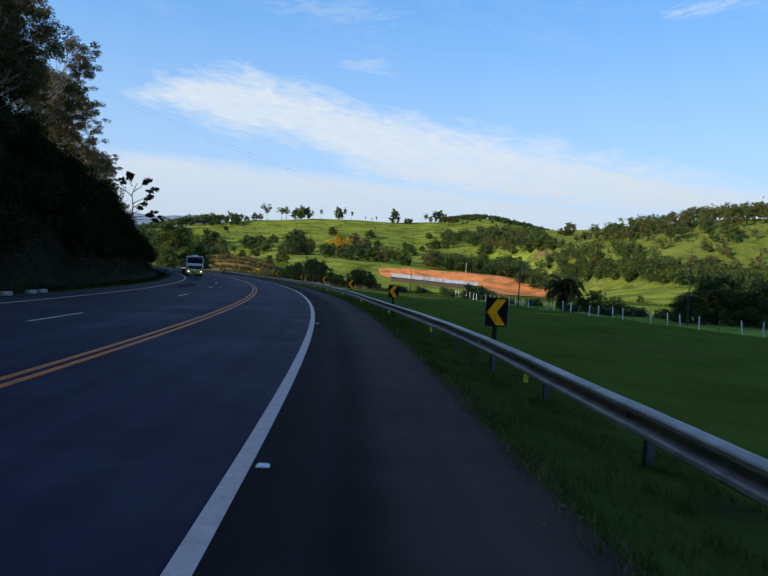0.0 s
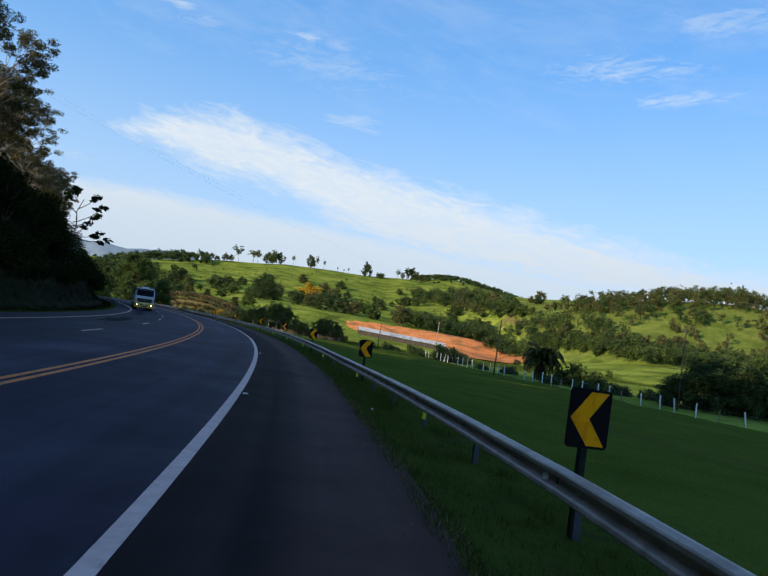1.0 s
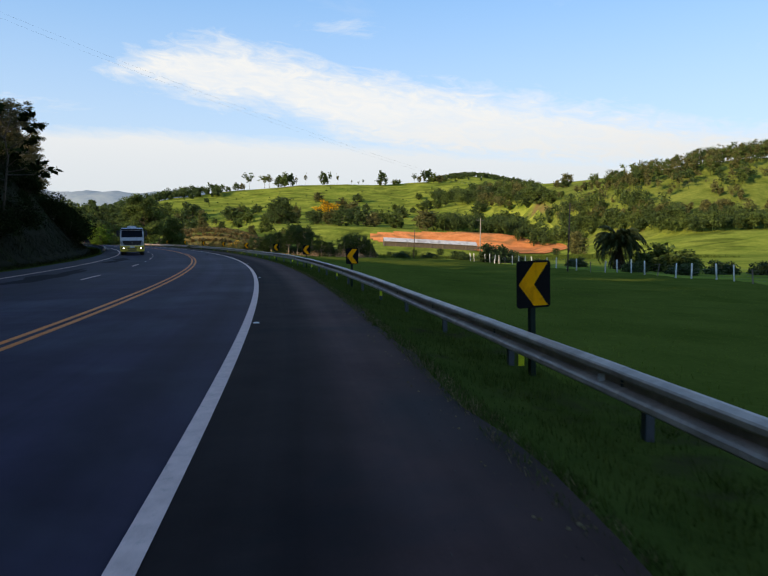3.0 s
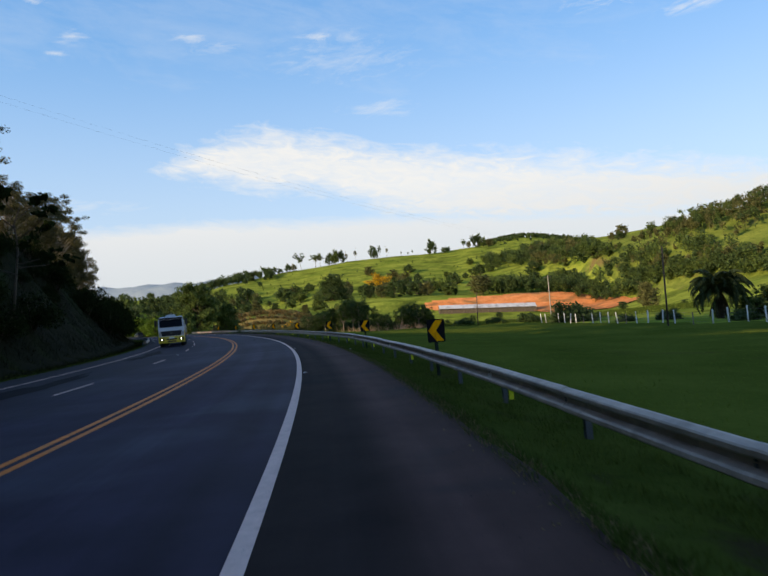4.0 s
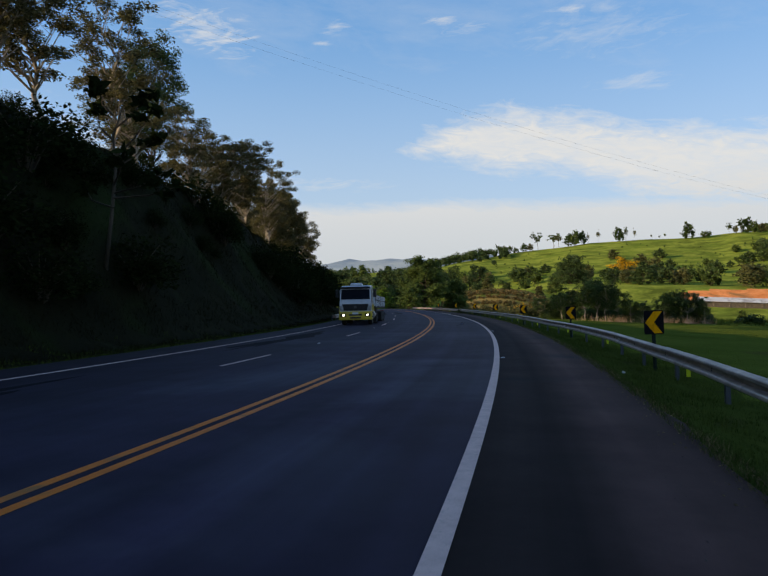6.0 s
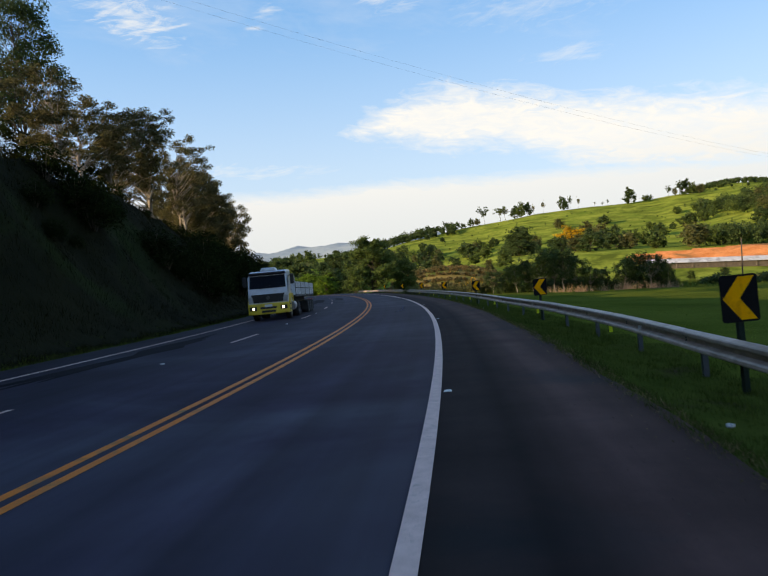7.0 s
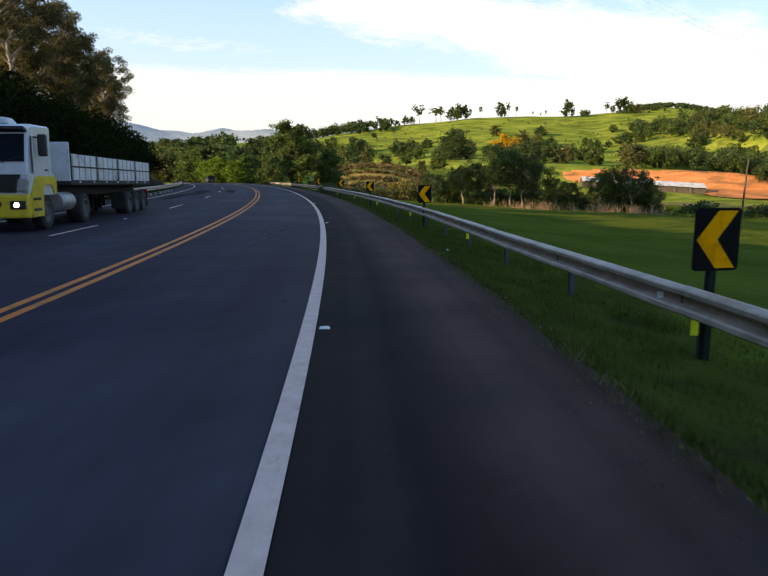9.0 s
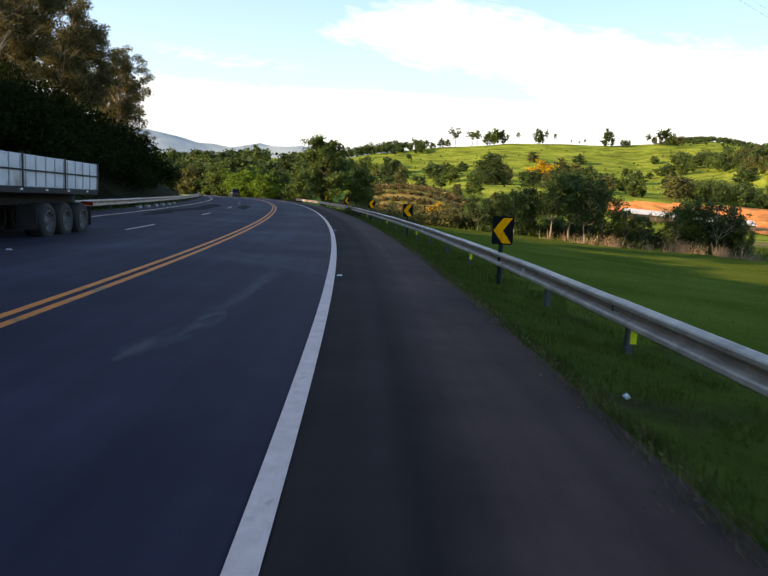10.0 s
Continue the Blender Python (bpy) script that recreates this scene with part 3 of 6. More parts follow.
def box(bm, size, at=(0, 0, 0), bevel=0.0, turn=None, taper=None):
    """A bevelled box added to bm, centred at a place; taper scales its top."""
    made = bmesh.ops.create_cube(bm, size=1.0)["verts"]
    for v in made:
        k = taper if taper and v.co.z > 0 else (1, 1)
        v.co = Vector((v.co.x * size[0] * k[0], v.co.y * size[1] * k[1], v.co.z * size[2]))
    if bevel:
        edges = list({e for v in made for e in v.link_edges})
        done = bmesh.ops.bevel(bm, geom=edges, offset=bevel, segments=2, affect="EDGES", profile=0.6)
        made = list({v for f in done["faces"] for v in f.verts} | {v for v in made if v.is_valid})
    m = Matrix.Translation(at) @ (turn or Matrix())
    for v in made:
        v.co = m @ v.co
    return bm


def tube(bm, path, radii, sides=8, caps=True):
    """A tapered tube along a path."""
    rings = []
    for i, p in enumerate(path):
        a, b = Vector(path[max(i - 1, 0)]), Vector(path[min(i + 1, len(path) - 1)])
        q = (b - a).to_track_quat("Z", "Y")
        rings.append([bm.verts.new(Vector(p) + q @ Vector((radii[i] * math.cos(2 * math.pi * k / sides), radii[i] * math.sin(2 * math.pi * k / sides), 0))) for k in range(sides)])
    for r0, r1 in zip(rings, rings[1:]):
        for k in range(sides):
            f = bm.faces.new((r0[k], r0[(k + 1) % sides], r1[(k + 1) % sides], r1[k]))
            f.smooth = True
    if caps:
        bm.faces.new(rings[0][::-1])
        bm.faces.new(rings[-1])
    return bm


def prism(bm, outline, depth, m=Matrix()):
    """A flat outline in x, z pulled out along y."""
    lo = [bm.verts.new(m @ Vector((x, 0, z))) for x, z in outline]
    hi = [bm.verts.new(m @ Vector((x, depth, z))) for x, z in outline]
    n = len(outline)
    bm.faces.new(lo)
    bm.faces.new(hi[::-1])
    for i in range(n):
        bm.faces.new((lo[i], hi[i], hi[(i + 1) % n], lo[(i + 1) % n]))
    bmesh.ops.recalc_face_normals(bm, faces=bm.faces)
    return bm


def strip(name, s_values, offs, material, lift, thick=0.0, wobble=0.0, parent=None, smooth_faces=True):
    """A ribbon that follows the road between two offsets, with sides if thick."""
    o0, o1 = offs
    rows, wide = [], []
    for s in s_values:
        w0 = wobble * (noise.noise(Vector((s * 0.35, 3.0, 1.0))) + 0.6 * noise.noise(Vector((s * 1.7, 5.0, 1.0))))
        w1 = wobble * (noise.noise(Vector((s * 0.35, 9.0, 1.0))) + 0.6 * noise.noise(Vector((s * 1.7, 12.0, 1.0))) + 0.5 * noise.noise(Vector((s * 4.3, 15.0, 1.0))))
        oa, ob = o0 + (w0 if o0 < -8 else 0), o1 + (w1 if o1 > 0 else 0)
        a, b = on_road(s, oa, lift), on_road(s, ob, lift)
        wide += [oa, oa, ob, ob] if thick else [oa, ob]
        if thick:
            rows += [a - Vector((0, 0, thick)), a, b, b - Vector((0, 0, thick))]
        else:
            rows += [a, b]
    n = 4 if thick else 2
    faces = [(i * n + k + 1, i * n + k, (i + 1) * n + k, (i + 1) * n + k + 1) for i in range(len(s_values) - 1) for k in range(n - 1)]
    me = mesh_of(name, rows, faces, material)
    uv = me.uv_layers.new(name="UVMap")
    corner = np.empty(len(me.loops), np.int32)
    me.loops.foreach_get("vertex_index", corner)
    uv.data.foreach_set("uv", np.stack([np.take(wide, corner), np.take(s_values, corner // n)], 1).astype(np.float32).ravel())
    return part(name, me, parent=parent)


# ---- ground ----
def make_ground():
    def axis(lo, hi, fine_lo, fine_hi, fine, growth):
        mid = list(np.arange(fine_lo, fine_hi + 1e-6, fine))
        a, b, step = [], [], fine
        v = fine_lo
        while v > lo:
            step *= growth
            v -= step
            a.append(v)
        step, v = fine, fine_hi
        while v < hi:
            step *= growth
            v += step
            b.append(v)
        return np.array(a[::-1] + mid + b)
    xs = axis(-3800, 3800, -95, 62, 0.9, 1.055)
    ys = axis(-900, 4300, -14, 235, 1.0, 1.045)
    gx, gy = np.meshgrid(xs, ys)
    gz = land(gx, gy)
    nx, ny = len(xs), len(ys)
    verts = np.stack([gx, gy, gz], -1).reshape(-1, 3)
    i = np.arange(nx * ny).reshape(ny, nx)
    faces = np.stack([i[:-1, :-1], i[:-1, 1:], i[1:, 1:], i[1:, :-1]], -1).reshape(-1, 4)
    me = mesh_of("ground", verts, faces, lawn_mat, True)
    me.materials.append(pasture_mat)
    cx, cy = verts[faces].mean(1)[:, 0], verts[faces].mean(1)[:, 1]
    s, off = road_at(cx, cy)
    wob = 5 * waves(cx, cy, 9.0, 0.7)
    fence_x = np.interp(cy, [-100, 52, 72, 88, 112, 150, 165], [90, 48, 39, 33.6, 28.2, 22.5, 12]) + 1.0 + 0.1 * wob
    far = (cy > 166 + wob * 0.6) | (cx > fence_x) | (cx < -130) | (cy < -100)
    far &= ~((off < -13.2) & (off > -70) & (s < 214))
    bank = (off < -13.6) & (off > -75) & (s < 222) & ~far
    me.materials.append(distant_hazed)
    me.materials.append(bank_soil_shaded)
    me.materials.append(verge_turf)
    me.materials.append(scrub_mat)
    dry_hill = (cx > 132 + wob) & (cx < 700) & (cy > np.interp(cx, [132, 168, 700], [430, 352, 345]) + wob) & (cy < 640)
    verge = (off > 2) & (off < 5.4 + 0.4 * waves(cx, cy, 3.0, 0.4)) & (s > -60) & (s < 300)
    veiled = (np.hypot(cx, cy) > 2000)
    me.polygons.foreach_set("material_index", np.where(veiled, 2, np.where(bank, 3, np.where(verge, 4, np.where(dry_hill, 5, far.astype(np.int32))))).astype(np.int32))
    return tagged(part("ground", me), "green grassy land falling to a valley with rolling hills", "ground", kind="structure")


make_ground()
S_ROAD = np.arange(-60, 330.1, 1.0)
tagged(strip("road", S_ROAD, (-12.9, 0.0), asphalt, 0.0, 0.12, 0.12), "dark grey-blue asphalt highway with three lanes", "road", kind="structure")
tagged(strip("shoulder", S_ROAD, (0.0, 2.5), shoulder_mat, -0.004, 0.12, 0.14), "brownish worn asphalt shoulder with a ragged grassy edge", "road shoulder", kind="structure")
S_FINE = np.arange(-50, 300.1, 0.5)
tagged(strip("edge_line", S_FINE, (-0.085, 0.075), white_line, 0.005), "white painted edge line, slightly worn", "road marking", kind="structure")
tagged(strip("edge_line", S_FINE, (-10.97, -10.83), white_line, 0.005), "thin white edge line beside the bank", "road marking", kind="structure")
centre = thing("centre_line", "double solid yellow line, dusty and slightly worn", "road marking", kind="structure")
part("stripe", strip("stripe", S_FINE, (-3.78, -3.65), yellow_line, 0.005).data, parent=centre)
part("stripe", strip("stripe", S_FINE, (-3.52, -3.39), yellow_line, 0.005).data, parent=centre)
for ob in [o for o in scene.objects if o.name.startswith("stripe") and not o.parent]:
    bpy.data.objects.remove(ob)
for s0 in (-14, 2, 18, 38, 56, 71.5, 88, 104, 120, 136, 152, 168, 184, 200):
    tagged(strip("lane_dash", np.arange(s0, s0 + 4.01, 1.0), (-7.32, -7.20), white_line, 0.005), "short white lane dash, worn", "road marking", "lane dashes", "structure")

# ---- plants ----
def leaf_cloud(rng, centres, radius, count, size, squash=0.7, long=1.6, droop=0.0):
    """Small four-cornered leaves scattered in clumps round the centres; returns vertices and faces."""
    centres = np.asarray(centres, float)
    k = rng.integers(0, len(centres), count)
    d = rng.normal(size=(count, 3))
    d /= np.linalg.norm(d, axis=1)[:, None]
    r = radius * rng.random(count)[:, None] ** 0.45
    at = centres[k] + d * r * np.array([1, 1, squash])
    a = rng.normal(size=(count, 3))
    a[:, 2] = a[:, 2] * 0.6 - droop
    a /= np.linalg.norm(a, axis=1)[:, None]
    b = np.cross(a, rng.normal(size=(count, 3)))
    b /= np.linalg.norm(b, axis=1)[:, None] + 1e-9
    s = size * (0.55 + 0.9 * rng.random(count))[:, None]
    a, b = a * s * long * 0.5, b * s * 0.5
    verts = np.stack([at - a, at + b * 0.8, at + a, at - b], 1).reshape(-1, 3)
    return verts, np.arange(4 * count).reshape(-1, 4)


def make_tree(name, label, height, spread, crown_from, seed, leaf_mat, bark, n_leaf=5000, leaf=0.35, clumps=26, clump_r=1.3, trunk_r=0.18, lean=0.05, category="tree", group="", squash=0.7, long=1.8, droop=0.0, shape="round", flowers=None, core=0.0):
    """A tapered trunk with limbs and a crown of small leaves, standing at the origin."""
    rng = np.random.default_rng(seed)
    top = thing(name, label, category, group)
    bm = bmesh.new()
    tip = Vector((lean * height * rng.normal(), lean * height * rng.normal(), height * 0.93))
    n = 7
    path = [Vector((tip.x * (i / n) ** 1.5 + 0.02 * height * rng.normal() * (0 < i < n), tip.y * (i / n) ** 1.5 + 0.02 * height * rng.normal() * (0 < i < n), tip.z * i / n - (0.4 if i == 0 else 0))) for i in range(n + 1)]
    tube(bm, path, [trunk_r * (1.25 if i == 0 else 1) * (1 - 0.85 * i / n) for i in range(n + 1)], 8)
    centres = []
    for c in range(clumps):
        f = crown_from + (1 - crown_from) * (c + rng.random()) / clumps
        g = (f - crown_from) / (1 - crown_from)
        wide = {"round": math.sin(math.pi * min(max(0.12 + 0.80 * g, 0), 1)) ** 0.7, "cone": 1.0 - 0.75 * g, "vase": 0.45 + 0.75 * g if g < 0.75 else 1.0 - 2.2 * (g - 0.75), "dome": math.sqrt(max(1 - g * g, 0.02))}[shape]
        turn = 2.4 * c + rng.normal() * 0.5
        reach = spread * wide * (0.35 + 0.65 * rng.random() ** 0.6)
        end = Vector((tip.x * f + reach * math.cos(turn), tip.y * f + reach * math.sin(turn), height * (f * 0.96) - 0.02 * height * rng.random()))
        base_f = max(crown_from * 0.75, f - 0.12 - 0.5 * reach / height)
        i = min(int(base_f * n), n - 1)
        base = path[i].lerp(path[i + 1], base_f * n - i)
        mid = base.lerp(end, 0.5) + Vector((0, 0, -0.06 * reach + 0.05 * reach * rng.normal()))
        r0 = trunk_r * (1 - 0.85 * base_f) * 0.55
        tube(bm, [base, mid, end], [r0, r0 * 0.6, r0 * 0.2], 5, False)
        centres.append(end)
        for _ in range(2):
            side = end + Vector(rng.normal(size=3) * clump_r * 0.8)
            tube(bm, [mid.lerp(end, 0.5), side], [r0 * 0.35, r0 * 0.1], 4, False)
            centres.append(side)
    part("trunk", bm, bark, top)
    v, f = leaf_cloud(rng, centres, clump_r, n_leaf, leaf, squash, long, droop)
    if core:
        inner = [c.lerp(Vector((tip.x * 0.5, tip.y * 0.5, c.z)), 0.25) for c in centres]
        v2, f2 = leaf_cloud(rng, inner, clump_r * 0.75, int(n_leaf * core), leaf * 2.4, squash, 1.2)
        v, f = np.concatenate([v, v2]), np.concatenate([f, f2 + len(v)])
    part("crown", mesh_of("crown", v, f, leaf_mat), parent=top)
    if flowers:
        v, f = leaf_cloud(rng, centres, clump_r * 1.12, n_leaf * 2, leaf * 0.9, squash, 1.1)
        part("blossom", mesh_of("blossom", v, f, flowers), parent=top, label="orange-yellow blossom")
    top["height"] = height
    return top


def make_bush(name, label, height, spread, seed, leaf_mat, n_leaf=2500, leaf=0.3, category="bush", group="", clumps=18):
    rng = np.random.default_rng(seed)
    top = thing(name, label, category, group)
    bm = bmesh.new()
    centres = []
    for c in range(clumps):
        turn, reach = 2.4 * c + rng.normal() * 0.4, spread * math.sqrt((c + 0.5) / clumps) * 0.85
        h = height * (0.25 + 0.62 * rng.random() * math.sqrt(max(0.05, 1 - (reach / spread) ** 2)))
        end = Vector((reach * math.cos(turn), reach * math.sin(turn), h))
        tube(bm, [Vector((0.15 * end.x, 0.15 * end.y, -0.3)), Vector((end.x * 0.5, end.y * 0.5, h * 0.65)), end], [0.06, 0.04, 0.015], 4, False)
        centres += [end, Vector((end.x * 1.05, end.y * 1.05, h * 0.45))]
    part("stem", bm, bark_dark, top)
    v, f = leaf_cloud(rng, centres, 0.30 * (height + spread) / 2 + 0.15, n_leaf, leaf, 0.8, 1.5)
    v[:, 2] = np.maximum(v[:, 2], -0.1)
    part("foliage", mesh_of("foliage", v, f, leaf_mat), parent=top)
    top["height"] = height
    return top


def ground_at(x, y):
    return float(land(np.array([x]), np.array([y]))[0])


def plant(ob, x, y, height=None, turn=0.0, wide=1.0, sink=0.1):
    """A copy of a plant standing on the ground, scaled to a height."""
    k = (height or ob["height"]) / ob["height"]
    m = pose(x, y, ground_at(x, y) - sink, 0, 0, turn) @ Matrix.Diagonal((k * wide, k * wide, k, 1))
    return copy_thing(ob, m)


def discard(*obs):
    for ob in obs:
        for o in [ob, *ob.children_recursive]:
            bpy.data.objects.remove(o)


RNG = np.random.default_rng(11)

# eucalyptus wood on the cut bank
euca = [make_tree("eucalyptus", "tall airy eucalyptus with olive-brown leaves on the bank", 14.0, 3.2, 0.34, 20 + i, leaf_euca, bark_pale, 26000, 0.095, 46, 0.74, 0.15, 0.06,
                  group="eucalyptus wood on the bank", squash=0.72, long=2.3, droop=0.35, shape="vase" if i % 2 else "round") for i in range(4)]
euca_airy = [make_tree("eucalyptus", "tall airy eucalyptus with sunlit olive leaves and pale trunk", 14.0, 3.0, 0.40, 26 + i, leaf_euca, bark_pale, 12500, 0.092, 40, 0.54, 0.16, 0.07,
                       group="eucalyptus wood on the bank", squash=0.72, long=2.3, droop=0.4, shape="vase" if i else "round") for i in range(2)]
# coarse trees out of the camera's view, added only to cast shade
euca_unseen = make_tree("eucalyptus", "tall airy eucalyptus with olive-brown leaves on the bank", 14.0, 3.2, 0.34, 29, leaf_euca, bark_pale, 2000, 0.36, 30, 0.8, 0.15, 0.06, core=0.12, group="eucalyptus wood on the bank", shape="round")
# tops before s = 40 are raised so the unseen trees shade the fence
TOPS = ([-60, 8, 38, 55, 67, 79, 83, 87, 95, 102, 107, 115, 130, 148, 160, 175, 190, 203, 209, 214, 222], [38, 36, 28, 25.8, 25.5, 26.0, 24.4, 23.2, 23.4, 23.2, 21.4, 20.9, 20.6, 22.2, 21.4, 20.4, 19.6, 18.0, 15.4, 11.5, 8.0])
count = 0
for row_off, spacing, drop in ((-26.2, 6.6, 0.2), (-35.0, 11.0, -2.5)):
    s = -130.0
    while s < 214:
        off = row_off + RNG.normal() * 1.1 + np.interp(s, [165, 195], [0, 1.0])
        if row_off < -30 and 84 < s < 168:
            s += spacing
            continue
        if s > 190 and row_off < -30:
            break
        p = on_road(s, off)
        up = np.interp(s, *TOPS) + drop + RNG.normal() * 0.8
        h = max(up - ground_at(p.x, p.y) + np.interp(s, S_GRID, RZ), 5.0)
        plant(euca_unseen if s < 22 else euca_airy[count % 2] if 78 < s < 160 else euca[count % 4], p.x, p.y, h, RNG.random() * 360, (1.05 if s < 92 else 1.28 if s < 145 else 1.08) + 0.2 * RNG.random())
        count += 1
        s += spacing * (0.75 + 0.5 * RNG.random())
discard(euca_unseen, *euca_airy, *euca)
# darker leaf colour here paints in the crown's backlit shade
tall = make_tree("eucalyptus", "very tall eucalyptus with a dense rounded crown in shade-dark leaves", 21.0, 4.7, 0.45, 33, leaf_dark, bark_dark, 30000, 0.12, 60, 1.0, 0.24, 0.05, squash=0.8, long=2.0, droop=0.3, shape="round")
plant(tall, -53.6, 113.0, 32.0 - ground_at(-53.6, 113.0), 40, 0.92)
discard(tall)
layered = make_tree("tree", "dark layered tree on the crest of the bank", 8.0, 2.9, 0.12, 34, leaf_shaded, bark_dark, 9000, 0.13, 40, 0.8, 0.2, 0.05, group="dark trees on the crest", squash=0.6, long=1.8, shape="round")
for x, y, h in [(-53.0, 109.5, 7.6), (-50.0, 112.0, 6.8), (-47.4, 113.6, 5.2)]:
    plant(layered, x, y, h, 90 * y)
discard(layered)

# undergrowth along the crest and at the foot of the wood, shade in its leaf colour
under = [make_bush("bush", "dense green bush under the eucalyptus trees, leaves darkened as shade", 4.0, 2.6, 40 + i, leaf_shaded, 2800, 0.17, group="undergrowth on the bank") for i in range(3)]
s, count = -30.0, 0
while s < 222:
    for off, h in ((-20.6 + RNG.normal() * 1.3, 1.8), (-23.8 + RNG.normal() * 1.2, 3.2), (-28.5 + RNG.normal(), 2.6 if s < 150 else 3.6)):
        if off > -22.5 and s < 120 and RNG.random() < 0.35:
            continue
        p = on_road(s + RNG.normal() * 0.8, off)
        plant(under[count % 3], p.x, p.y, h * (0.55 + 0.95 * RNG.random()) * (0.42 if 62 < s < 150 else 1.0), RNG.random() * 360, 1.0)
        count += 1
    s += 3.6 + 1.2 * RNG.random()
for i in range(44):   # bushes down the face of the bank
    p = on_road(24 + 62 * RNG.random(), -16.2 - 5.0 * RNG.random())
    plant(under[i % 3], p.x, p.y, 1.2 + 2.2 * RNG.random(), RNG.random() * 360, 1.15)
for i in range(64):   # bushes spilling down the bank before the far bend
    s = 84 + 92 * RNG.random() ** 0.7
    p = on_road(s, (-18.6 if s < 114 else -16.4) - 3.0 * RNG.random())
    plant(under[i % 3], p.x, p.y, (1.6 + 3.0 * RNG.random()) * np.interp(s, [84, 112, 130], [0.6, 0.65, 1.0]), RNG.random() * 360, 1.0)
discard(*under)


def make_sapling():
    """A thin tree with bent limbs and rosettes of big leaves, leaning out over the bank."""
    rng = np.random.default_rng(5)
    top = thing("sapling", "thin bent sapling with sparse rosettes of large dark leaves", "tree")
    bm = bmesh.new()
    tube(bm, [(0, 0, -0.3), (0.2, 0.1, 2.0), (0.5, 0.0, 4.0), (0.3, 0.1, 5.4), (0.7, 0.2, 6.6)], [0.08, 0.07, 0.055, 0.045, 0.025], 7)
    ends = []
    for z, x, y, e in ((4.0, 1.9, 0.6, 5.3), (4.4, 2.6, -0.5, 6.0), (5.2, -0.8, 0.5, 6.9), (5.6, 1.7, 0.4, 7.0), (3.0, 2.4, 0.3, 3.7), (3.3, 1.7, -0.9, 4.3), (6.2, 0.2, -0.5, 7.3), (2.4, -1.2, 0.2, 3.5), (2.8, 3.0, 0.6, 3.2)):
        limb = bmesh.new()
        tube(limb, [(0.35, 0.05, z), (x * 0.6, y * 0.5, (z + e) / 2 - 0.15), (x, y, e)], [0.045, 0.03, 0.015], 5, False)
        part("limb", limb, bark_dark, top)
        ends.append((x, y, e))
        ends.append((x * 0.8 + 0.1, y - 0.3, e - 0.35))
    part("trunk", bm, bark_dark, top)
    v, f = leaf_cloud(rng, ends, 0.36, 360, 0.27, 0.6, 1.8, 0.4)
    part("crown", mesh_of("crown", v, f, leaf_shaded), parent=top)
    return top


p = on_road(83, -17.5)
make_sapling().matrix_basis = pose(p.x, p.y, ground_at(p.x, p.y), 0, 0, heading(83) - 10) @ Matrix.Diagonal((1.2, 1.2, 1.12, 1))

# grove at the far end of the field
grove = [make_tree("tree", "dark leafy field tree with a pale slender trunk", 6.0, 2.3, 0.42, 60 + i, leaf_dark if i == 0 else leaf_green, bark_pale, 5200, 0.13, 34, 0.58, 0.12, 0.06, group="grove beyond the field") for i in range(3)]
for i, (x, y, h) in enumerate([(-18.2, 157.5, 3.2), (-16.4, 159.2, 3.6), (-14.8, 156.8, 4.1), (-13.2, 159.5, 4.6), (-11.6, 157, 5.8), (-9.9, 158.8, 6.1), (-8.6, 156.6, 5.6), (-7.0, 158.5, 4.7), (-5.3, 157.2, 3.3), (-3.8, 158, 2.9), (-0.9, 157.6, 3.9), (0.7, 158.6, 4.7), (2.1, 156.9, 4.5), (3.4, 158.4, 3.7), (4.3, 157.2, 2.6)]):
    plant(grove[i % 3], x, y, h, RNG.random() * 360, 0.82 + 0.25 * RNG.random())
low = make_bush("bush", "low dark bush at the foot of the grove", 2.2, 2.0, 71, leaf_dark, 4000, 0.13, group="bushes by the grove")
for x, y, h in [(-19.6, 156.5, 1.6), (-17.2, 155.8, 1.8), (-15.6, 158, 2.2), (-13.8, 156.2, 1.7), (-10.6, 159.8, 2.2), (-8.2, 158.6, 2.4), (-6.2, 156.4, 2.0), (-4.6, 156.2, 2.3), (-3.0, 156.8, 2.0), (-1.8, 156.6, 2.2), (0.2, 156.4, 2.4), (1.4, 157.8, 2.6), (3.0, 156.6, 2.2), (4.6, 157.6, 1.7)]:
    plant(low, x, y + 2.6, h, RNG.random() * 360, 0.9)
lit = make_bush("bush", "yellowish green bush in the sun beside the grove", 2.2, 2.0, 72, leaf_olive, 3500, 0.14, group="bushes by the grove")
for x, y, h in [(-30.5, 160, 1.5), (-28.2, 158, 1.3), (-26.0, 159.4, 1.9), (-23.6, 157.6, 1.6), (-21.6, 158.6, 2.2), (-20.2, 160, 2.4)]:
    plant(lit, x, y, h, RNG.random() * 360, 1.15)
discard(low, lit, *grove)

# bushes and palm along the field fence
hedge = make_bush("bush", "rounded dark green bush behind the field fence", 3.0, 2.6, 81, leaf_dark, 3200, 0.25, group="bushes along the fence")
plant(hedge, 26.0, 142.5, 3.7, 70, 1.05)
